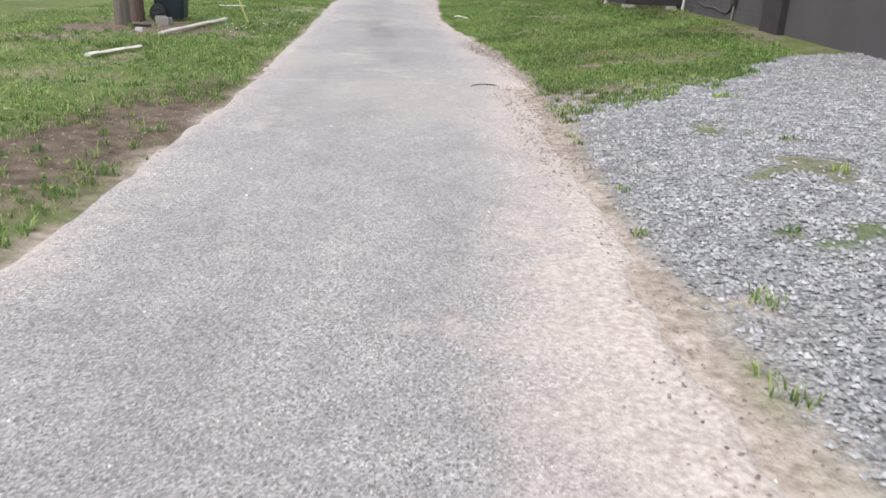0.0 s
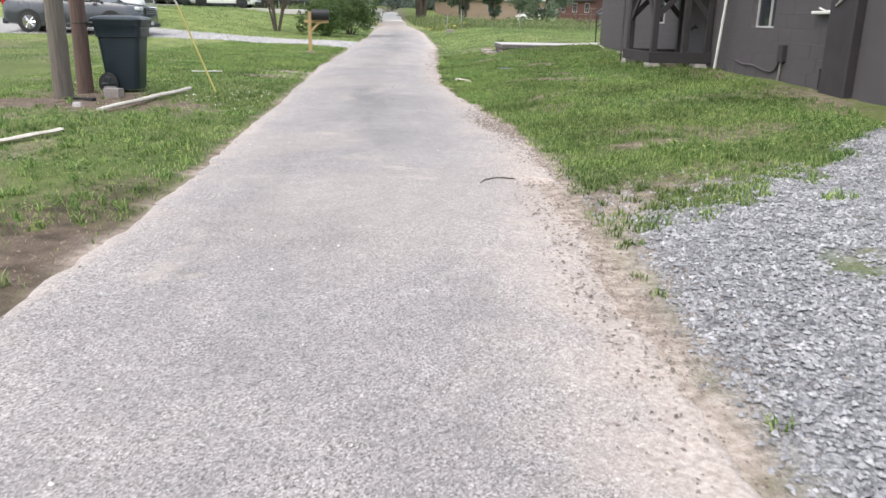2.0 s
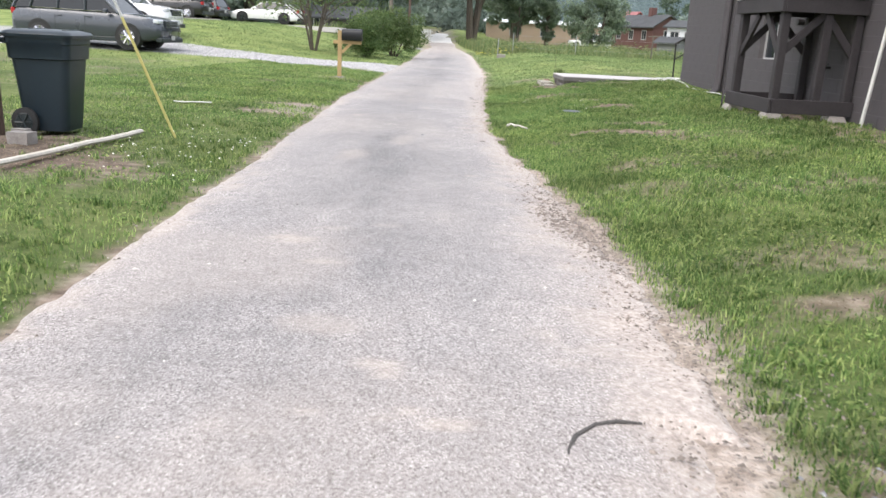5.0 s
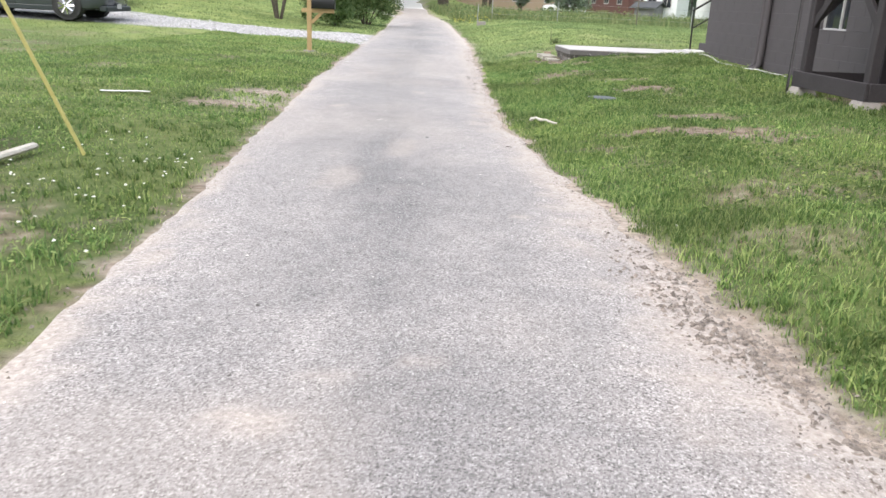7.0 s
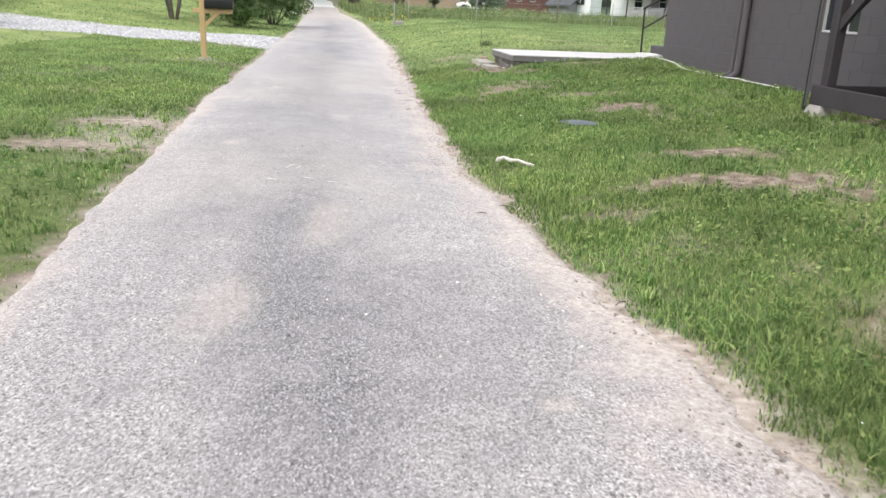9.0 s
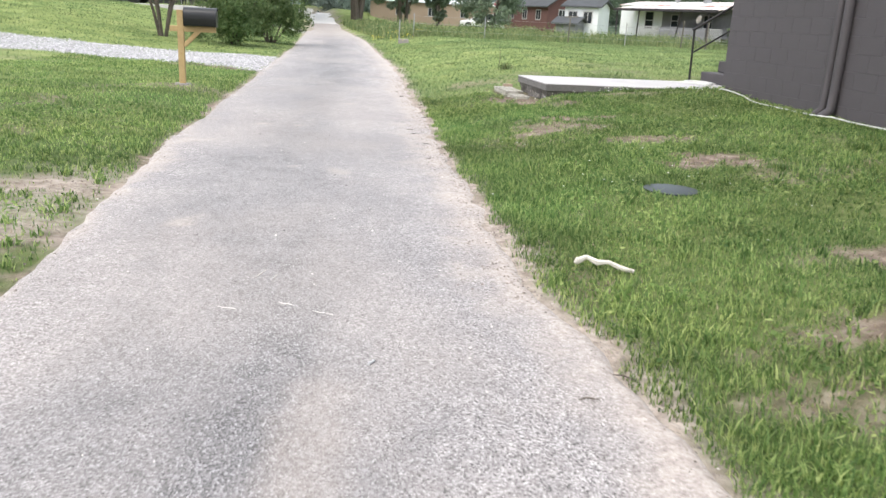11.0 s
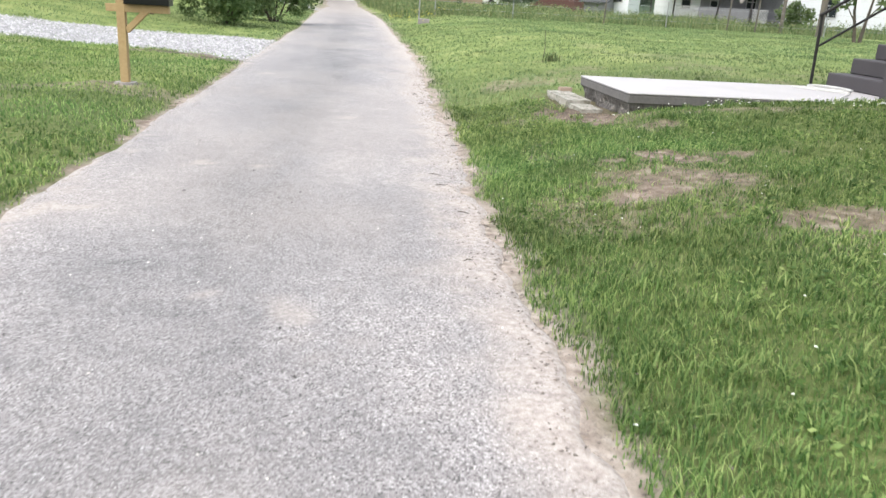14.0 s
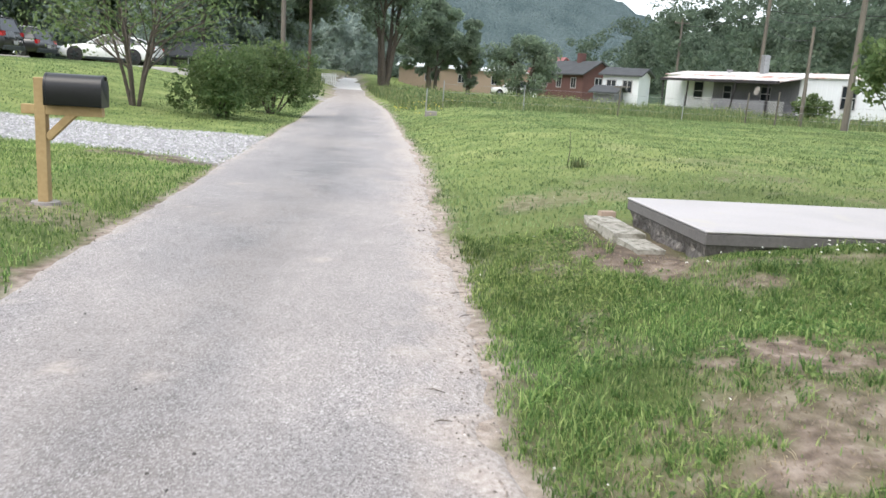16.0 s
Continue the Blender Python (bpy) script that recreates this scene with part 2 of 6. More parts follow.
# ---- mesh building ----
class Mesh:
    """Gathers points and faces of one mesh."""

    def __init__(self):
        self.v, self.f = [], []

    def add(self, pts, faces):
        k = len(self.v)
        self.v += [tuple(p) for p in pts]
        self.f += [tuple(i + k for i in q) for q in faces]
        return self

    def box(self, x0, x1, y0, y1, z0, z1, m=None):
        p = [Vector((x, y, z)) for z in (z0, z1) for x, y in ((x0, y0), (x1, y0), (x1, y1), (x0, y1))]
        if m is not None:
            p = [m @ q for q in p]
        return self.add(p, [(3, 2, 1, 0), (4, 5, 6, 7), (0, 1, 5, 4), (1, 2, 6, 5), (2, 3, 7, 6), (3, 0, 4, 7)])

    def slab(self, x0, x1, y0, y1, z0, z1, c=0.01, m=None):
        """A box with its edges cut at 45 degrees."""
        pts, faces = [], []
        bm = bmesh.new()
        bmesh.ops.create_cube(bm, size=1)
        for v in bm.verts:
            v.co = ((x0 + x1) / 2 + v.co.x * (x1 - x0), (y0 + y1) / 2 + v.co.y * (y1 - y0), (z0 + z1) / 2 + v.co.z * (z1 - z0))
        bmesh.ops.bevel(bm, geom=bm.edges[:], offset=c, segments=1, affect="EDGES")
        bm.verts.index_update()
        pts = [(m @ v.co) if m is not None else v.co for v in bm.verts]
        faces = [[v.index for v in q.verts] for q in bm.faces]
        bm.free()
        return self.add(pts, faces)

    def tube(self, pts, radii, seg=8, caps=True):
        """A round bar along a line of points."""
        pts = [Vector(p) for p in pts]
        if not isinstance(radii, (list, tuple)):
            radii = [radii] * len(pts)
        rings, k = [], len(self.v)
        side = None
        for i, p in enumerate(pts):
            d = (pts[min(i + 1, len(pts) - 1)] - pts[max(i - 1, 0)]).normalized()
            if side is None:
                side = d.orthogonal().normalized()
            side = (side - d * side.dot(d)).normalized()
            up = d.cross(side)
            for j in range(seg):
                t = 2 * math.pi * j / seg
                self.v.append(tuple(p + (side * math.cos(t) + up * math.sin(t)) * radii[i]))
        for i in range(len(pts) - 1):
            for j in range(seg):
                q = (j + 1) % seg
                self.f.append((k + i * seg + j, k + i * seg + q, k + (i + 1) * seg + q, k + (i + 1) * seg + j))
        if caps:
            self.f.append(tuple(k + j for j in reversed(range(seg))))
            self.f.append(tuple(k + (len(pts) - 1) * seg + j for j in range(seg)))
        return self

    def loft(self, rings, close=True, caps=True):
        """Skins rings of as many points each."""
        k, n = len(self.v), len(rings[0])
        for r in rings:
            self.v += [tuple(p) for p in r]
        for i in range(len(rings) - 1):
            for j in range(n if close else n - 1):
                q = (j + 1) % n
                self.f.append((k + i * n + j, k + i * n + q, k + (i + 1) * n + q, k + (i + 1) * n + j))
        if caps and close:
            self.f.append(tuple(k + j for j in reversed(range(n))))
            self.f.append(tuple(k + (len(rings) - 1) * n + j for j in range(n)))
        return self

    def prism(self, outline, axis, lo, hi):
        """A flat outline pushed along an axis ('x', 'y' or 'z')."""
        def put(p, h):
            return {"x": (h, p[0], p[1]), "y": (p[0], h, p[1]), "z": (p[0], p[1], h)}[axis]
        return self.loft([[put(p, lo) for p in outline], [put(p, hi) for p in outline]])

    def data(self, name, material, smooth=False):
        me = bpy.data.meshes.new(name)
        me.from_pydata(self.v, [], self.f)
        bm = bmesh.new()
        bm.from_mesh(me)
        bmesh.ops.recalc_face_normals(bm, faces=bm.faces[:])
        bm.to_mesh(me)
        bm.free()
        if smooth:
            me.polygons.foreach_set("use_smooth", [True] * len(me.polygons))
            me.set_sharp_from_angle(angle=radians(38))
        me.materials.append(material)
        return me


def part(name, mesh, material, parent=None, label="", smooth=False):
    ob = new(name, mesh.data(name, material, smooth))
    ob.parent = parent
    return tagged(ob, label)


def thing(name, label, category, m, group=""):
    ob = new(name)
    ob.matrix_basis = m
    ob.empty_display_size = 0.2
    return tagged(ob, label, category, group)


def raw(name, verts, faces, material, smooth=False):
    """A large mesh from arrays of points and of triangles or quads."""
    me = bpy.data.meshes.new(name)
    verts, faces = np.asarray(verts, np.float32), np.asarray(faces, np.int32)
    me.vertices.add(len(verts))
    me.vertices.foreach_set("co", verts.ravel())
    n = faces.shape[1]
    me.loops.add(faces.size)
    me.loops.foreach_set("vertex_index", faces.ravel())
    me.polygons.add(len(faces))
    me.polygons.foreach_set("loop_start", np.arange(0, faces.size, n, dtype=np.int32))
    me.update(calc_edges=True)
    if smooth:
        me.polygons.foreach_set("use_smooth", [True] * len(faces))
    me.materials.append(material)
    return new(name, me)


# ---- the lie of the land ----
rng = np.random.default_rng(7)
LEFT_Y = (-30, 3.4, 7.3, 10.4, 12, 13, 15, 17.5, 19, 21.7, 25, 28.8, 33, 38, 47, 63, 80, 100, 140)
LEFT_X = (-0.8, -1.08, -1.38, -1.8, -2.0, -2.1, -2.34, -2.7, -2.92, -3.28, -3.6, -3.95, -4.45, -4.95, -5.9, -7.9, -10.0, -12.9, -17.5)
RIGHT_Y = (-30, 2, 5.4, 7.1, 9.5, 11, 12.5, 14, 16, 18, 20, 22.5, 24.5, 28.7, 35.4, 42, 57, 84, 100, 140)
RIGHT_X = (2.4, 1.86, 1.6, 1.5, 1.4, 1.2, 0.96, 0.66, 0.19, -0.13, -0.27, -0.49, -0.62, -0.94, -1.42, -2.15, -3.75, -7.6, -9.9, -14.9)


def lattice(x, y, seed=0):
    h = np.sin(x * 127.1 + y * 311.7 + seed * 74.7) * 43758.5453
    return h - np.floor(h)


def vnoise(x, y, seed=0):
    """Smooth noise from 0 to 1 on arrays."""
    x, y = np.asarray(x, float), np.asarray(y, float)
    i, j = np.floor(x), np.floor(y)
    u, v = x - i, y - j
    u, v = u * u * (3 - 2 * u), v * v * (3 - 2 * v)
    return (lattice(i, j, seed) * (1 - u) + lattice(i + 1, j, seed) * u) * (1 - v) + (lattice(i, j + 1, seed) * (1 - u) + lattice(i + 1, j + 1, seed) * u) * v


def fbm(x, y, seed=0):
    return 0.5 * vnoise(x, y, seed) + 0.3 * vnoise(x * 2.1, y * 2.1, seed + 1) + 0.2 * vnoise(x * 4.7, y * 4.7, seed + 2)


def ss(a, b, x):
    t = np.clip((np.asarray(x, float) - a) / (b - a), 0, 1)
    return t * t * (3 - 2 * t)


def left_edge(y):
    y = np.asarray(y, float)
    return np.interp(y, LEFT_Y, LEFT_X) + (vnoise(y * 0.5, y * 0, 3) - 0.5) * 0.07 + (vnoise(y * 6, y * 0, 4) - 0.5) * 0.035


def right_edge(y):
    y = np.asarray(y, float)
    return np.interp(y, RIGHT_Y, RIGHT_X) + (vnoise(y * 0.8, y * 0, 5) - 0.5) * 0.08 + (vnoise(y * 4, y * 0, 6) - 0.5) * 0.06


def far_rise(y):
    """The road climbs again at its far end."""
    return 0.9 * ss(92, 132, np.asarray(y, float))


def ground_z(x, y):
    x, y = np.asarray(x, float), np.asarray(y, float)
    dr, dl = x - right_edge(y), left_edge(y) - x
    near = 0.62 + 0.38 * ss(7, 18, y)
    z = near * (0.2 * ss(0.15, 1.5, dr) + 0.2 * ss(1.4, 4.2, dr)) + 0.1 * ss(27, 34, y) * ss(0.8, 3, dr) - 0.3 * ss(45, 70, y) * ss(1, 6, dr)
    z = z + 0.05 * ss(0.0, 1.0, dl) + 1.3 * ss(6, 18, -x) * ss(26, 50, y)
    out = np.maximum(dr, dl)
    z = z + 0.06 * (fbm(x * 0.5, y * 0.5, 11) - 0.5) * ss(0.3, 2, out) + 0.025 * (fbm(x * 3, y * 3, 14) - 0.5) * ss(0.05, 0.5, out)
    u, v = (x - 3.84) * 0.1305 - (y - 25.75) * 0.9914, (x - 3.84) * 0.9914 + (y - 25.75) * 0.1305
    z = z + 0.1 * ss(1.3, 0.15, u) * ss(-0.3, -0.1, u) * ss(-3.1, -2.5, v) + 0.05 * (fbm(x * 1.3, y * 1.3, 17) - 0.5) * ss(0.3, 1.2, out)
    z = z + (0.2 - z) * ss(0.5, 0.27, np.hypot(x - 1.12, y - 19.23))
    z = np.where(out < 0, -0.012 - 0.05 * ss(-0.14, -0.35, out), z - 0.012 * (1 - ss(0, 0.12, out)))
    return z + far_rise(y) * ss(12, 4, out)


def gz(x, y):
    return float(ground_z(x, y))


# Bare spots: x, y, half-lengths along x and y, strength
BARE = [(1.78, 20.5, 0.5, 0.33, 1.0), (1.95, 17.6, 0.5, 0.24, 0.95), (1.7, 16.65, 0.8, 0.22, 0.95), (2.35, 16.3, 0.3, 0.2, 0.8), (0.72, 16.2, 0.38, 0.2, 0.65), (0.6, 15.4, 0.3, 0.25, 0.4),
        (2.35, 10.3, 0.4, 0.2, 0.8), (3.2, 10.6, 0.4, 0.25, 0.55), (2.81, 14.97, 0.55, 0.3, 0.5), (1.83, 14.27, 0.55, 0.28, 0.6), (1.0, 22.7, 0.75, 0.4, 0.8), (1.5, 21.6, 0.6, 0.28, 0.8),
        (1.05, 23.5, 0.65, 0.36, 0.95), (0.62, 22.35, 0.4, 0.28, 0.95), (1.25, 24.8, 0.26, 0.15, 0.75), (0.72, 25.75, 0.42, 0.65, 0.95), (2.2, 25.2, 1.2, 0.1, 0.6), (0.1, 28.5, 0.35, 0.45, 0.55),
        (-3.3, 17.95, 0.8, 0.26, 0.85), (-2.72, 18.1, 0.32, 0.3, 0.95), (-3.4, 19.3, 0.55, 0.28, 0.8), (-4.9, 21.7, 0.5, 0.25, 0.5), (-4.4, 12.6, 1.5, 0.85, 1.0), (-4.6, 13.6, 0.8, 0.9, 0.9),
        (-1.68, 5.6, 0.42, 2.0, 1.0), (-2.2, 4.0, 0.7, 1.0, 0.5), (-5.4, 11.1, 0.9, 0.4, 0.7), (-4.75, 27.15, 0.35, 0.25, 0.75), (-4.75, 31.5, 0.55, 0.25, 0.95), (-5.6, 31.95, 0.85, 0.22, 0.95), (1.75, 8.25, 0.35, 0.45, 0.85), (2.3, 8.55, 0.5, 0.3, 0.75), (2.95, 8.95, 0.5, 0.25, 0.6), (1.85, 8.7, 0.4, 0.3, 0.6),
        (4.9, 13.2, 0.4, 1.2, 0.7), (4.5, 16.5, 0.4, 1.2, 0.75), (4.2, 18.6, 0.7, 0.9, 0.9)]


def bare(x, y):
    """How bare of grass the ground is, from 0 to 1."""
    x, y = np.asarray(x, float), np.asarray(y, float)
    wob = fbm(x * 2.2, y * 2.2, 21) - 0.5 + 0.7 * (vnoise(x * 8, y * 8, 24) - 0.5)
    out = np.zeros_like(x * y)
    for bx, by, ax, ay, st in BARE:
        d = np.hypot((x - bx) / ax, (y - by) / ay)
        out = np.maximum(out, st * (1 - ss(0.5, 1.4, d + wob * 1.1)))
    dr, dl = x - right_edge(y), left_edge(y) - x
    out = np.maximum(out, 1 - ss(0.02, 0.2, np.where(dl > -1, dl + 0.12, dr + 0.09) + wob * 0.3))
    out = np.maximum(out, 0.5 * ss(0.58, 0.76, fbm(x * 0.9, y * 0.9, 31)) * ss(40, 25, y))
    return np.clip(out, 0, 1)


def gravel(x, y):
    """The crushed-stone parking place beside the road."""
    x, y = np.asarray(x, float), np.asarray(y, float)
    wob = (fbm(x * 1.6, y * 1.6, 41) - 0.5) * 1.0
    far = np.interp(x, (1.2, 2.6, 3.4, 4.4, 6.5, 12), (7.5, 8.0, 9.0, 10.4, 11.6, 12.5))
    inner = x - right_edge(y) - np.interp(y, (2.2, 2.8, 3.4, 4.2, 6, 7.5), (0.2, 0.2, 0.14, 0.05, 0.15, 0.28))
    g = ss(-0.12, 0.15, inner + wob * 0.28) * ss(0.2, -0.2, y - far + wob)
    tuft = ss(0.66, 0.72, fbm(x * 1.9 + 5, y * 1.5, 45)) * ss(3.0, 1.4, x - right_edge(y)) * ss(2.8, 3.5, y)
    return np.clip(g * (1 - 0.85 * tuft) * ss(9.5, 8.0, x) * ss(-4, -2, y), 0, 1)


def drive(x, y):
    """The gravel drive that leaves the road past the mailbox."""
    x, y = np.asarray(x, float), np.asarray(y, float)
    wob = (fbm(x * 0.8, y * 0.8, 51) - 0.5) * 1.2
    near = np.interp(-x, (3, 4.3, 5, 7, 8.4, 12, 20), (30.6, 31.7, 32.1, 32.7, 33.1, 32.9, 31.0))
    far = np.interp(-x, (3, 4.6, 5.9, 8.4, 10.9, 12.8, 20), (39.5, 37.4, 37.3, 37.2, 36.7, 36.7, 38))
    side = ss(1.7, 1.1, np.abs(y - 66.0 - 0.1 * (x + 8)) + wob * 0.4) * ss(17, 15, -x) * ss(-0.2, 0.1, left_edge(y) - x)
    return side + ss(-0.3, 0.3, y - near + wob * 0.6) * ss(0.3, -0.3, y - far + wob * 0.6) * ss(-0.2, 0.1, left_edge(y) - x)


HOUSE = pose(3.84, 25.75, 0, 0, 0, -82.5)
HOUSE_IN = HOUSE.inverted()


def built(x, y):
    """True where the house, its slab, its steps or a drive stands."""
    x, y = np.asarray(x, float), np.asarray(y, float)
    c, s = math.cos(radians(82.5)), math.sin(radians(82.5))
    u, v = (x - 3.84) * c - (y - 25.75) * s, (x - 3.84) * s + (y - 25.75) * c
    hit = (u > -0.03) & (v > -0.03) & (u < 22)
    hit |= (u > -1.8) & (u < 0.02) & (v > -2.8) & (v < 3)
    hit |= (u > -2.0) & (u < -0.4) & (v > -3.2) & (v < -2.8)
    hit |= np.hypot(x - 1.12, y - 19.23) < 0.21
    return hit


def spread(lo, hi, step, far_lo, far_hi, grow=1.13):
    a = list(np.arange(lo, hi + step / 2, step))
    d = step
    while a[-1] < far_hi:
        d *= grow
        a.append(a[-1] + d)
    d = step
    while a[0] > far_lo:
        d *= grow
        a.insert(0, a[0] - d)
    return np.array(a)


def ground_material():
    m = bpy.data.materials.new("lawn_soil_and_sand")
    m.use_nodes = True
    n, k = m.node_tree.nodes, m.node_tree.links
    b = n["Principled BSDF"]
    b.inputs["Roughness"].default_value, b.inputs["Specular IOR Level"].default_value = 0.95, 0.15
    co = n.new("ShaderNodeTexCoord").outputs["Object"]

    def tex(sc, detail=5.0):
        t = n.new("ShaderNodeTexNoise")
        t.inputs["Scale"].default_value, t.inputs["Detail"].default_value = sc, detail
        k.new(co, t.inputs["Vector"])
        return t.outputs["Fac"]

    def ramp(f, *stops):
        t = n.new("ShaderNodeValToRGB")
        t.color_ramp.elements[0].position, t.color_ramp.elements[0].color = stops[0][0], (*stops[0][1], 1)
        t.color_ramp.elements[1].position, t.color_ramp.elements[1].color = stops[-1][0], (*stops[-1][1], 1)
        for p, c in stops[1:-1]:
            t.color_ramp.elements.new(p).color = (*c, 1)
        k.new(f, t.inputs[0])
        return t.outputs[0]

    def blend(f, x, y):
        t = n.new("ShaderNodeMix")
        t.data_type = "RGBA"
        k.new(f, t.inputs[0]), k.new(x, t.inputs[6]), k.new(y, t.inputs[7])
        return t.outputs[2]

    def attr(name):
        t = n.new("ShaderNodeAttribute")
        t.attribute_name = name
        return t.outputs["Fac"]

    grass = ramp(tex(14), (0.3, (0.035, 0.048, 0.018)), (0.5, (0.075, 0.1, 0.032)), (0.68, (0.15, 0.16, 0.07)))
    lawn = ramp(tex(0.35, 3), (0.35, (0.07, 0.11, 0.032)), (0.65, (0.16, 0.19, 0.065)))
    half = n.new("ShaderNodeValue")
    half.outputs[0].default_value = 0.5
    green = blend(half.outputs[0], grass, lawn)
    green = blend(attr("field"), green, ramp(tex(1.2, 6), (0.3, (0.12, 0.165, 0.05)), (0.5, (0.18, 0.23, 0.075)), (0.7, (0.26, 0.29, 0.11))))
    soil = ramp(tex(9), (0.3, (0.085, 0.062, 0.05)), (0.5, (0.195, 0.15, 0.122)), (0.7, (0.34, 0.28, 0.235)))
    sand = ramp(tex(16), (0.3, (0.22, 0.18, 0.15)), (0.5, (0.36, 0.305, 0.262)), (0.72, (0.5, 0.44, 0.395)))
    stone = ramp(tex(45), (0.3, (0.07, 0.072, 0.078)), (0.5, (0.19, 0.195, 0.205)), (0.7, (0.4, 0.405, 0.41)))
    col = blend(attr("soil"), green, soil)
    col = blend(attr("mud"), col, ramp(tex(7), (0.3, (0.045, 0.035, 0.026)), (0.7, (0.15, 0.115, 0.085))))
    col = blend(attr("sand"), col, sand)
    col = blend(attr("stone"), col, stone)
    col = blend(attr("drive"), col, ramp(tex(30), (0.3, (0.17, 0.17, 0.165)), (0.5, (0.31, 0.31, 0.305)), (0.7, (0.46, 0.455, 0.45))))
    k.new(col, b.inputs["Base Color"])
    bu = n.new("ShaderNodeBump")
    bu.inputs["Strength"].default_value, bu.inputs["Distance"].default_value = 0.7, 0.03
    k.new(tex(55, 10), bu.inputs["Height"]), k.new(bu.outputs[0], b.inputs["Normal"])
    return m


gx, gy = spread(-6.5, 5.5, 0.115, -400, 400), spread(-1.0, 36, 0.115, -120, 900)
X, Y = np.meshgrid(gx, gy)
Z = ground_z(X, Y)
nx, ny = len(gx), len(gy)
idx = np.arange(nx * ny).reshape(ny, nx)
quads = np.stack([idx[:-1, :-1], idx[:-1, 1:], idx[1:, 1:], idx[1:, :-1]], -1).reshape(-1, 4)
ground = raw("ground", np.stack([X, Y, Z], -1).reshape(-1, 3), quads, ground_material(), True)
tagged(ground, "mown grass lawn with bare soil patches along a narrow road", "ground", kind="structure")


def paint(ob, name, values):
    at = ob.data.attributes.new(name, "FLOAT", "POINT")
    at.data.foreach_set("value", np.asarray(values, np.float32).ravel())


edge_d = np.maximum(X - right_edge(Y), left_edge(Y) - X)
sandy = (1 - ss(0.0, 0.22, edge_d + 0.2 * (X < left_edge(Y) + 1) + (fbm(X * 3, Y * 3, 61) - 0.5) * 0.5)) * 0.9
sandy = np.maximum(sandy, 0.6 * (1 - ss(0.3, 1.3, np.hypot((X + 3.2) / 0.6, (Y - 18.9) / 1.5) + (fbm(X * 3, Y * 3, 62) - 0.5) * 1.2)))
sandy = np.maximum(sandy, 0.8 * ss(0.0, 0.2, X - right_edge(Y)) * (1 - ss(0.35, 0.7, X - right_edge(Y))) * ss(8.8, 7.5, Y))
paint(ground, "soil", bare(X, Y))
paint(ground, "mud", np.maximum(0.9 * (1 - ss(0.6, 1.2, np.hypot((X + 1.75) / 0.6, (Y - 6.0) / 2.6))), 0.7 * (1 - ss(0.6, 1.2, np.hypot((X + 4.5) / 1.5, (Y - 12.9) / 1.0))))
      + 0.75 * (1 - ss(0.5, 1.2, np.hypot((X - 0.7) / 0.6, (Y - 26.4) / 1.1))) + 0.9 * (1 - ss(0.4, 1.1, np.hypot((X + 5.6) / 0.9, (Y - 32.05) / 0.3))) + 0.9 * (1 - ss(0.4, 1.1, np.hypot((X + 4.75) / 0.6, (Y - 31.6) / 0.3))))
paint(ground, "sand", sandy)
paint(ground, "field", ss(24, 34, Y + 6 * (fbm(X * 0.4, Y * 0.4, 63) - 0.5)))
paint(ground, "stone", gravel(X, Y))
paint(ground, "drive", 0.95 * drive(X, Y))


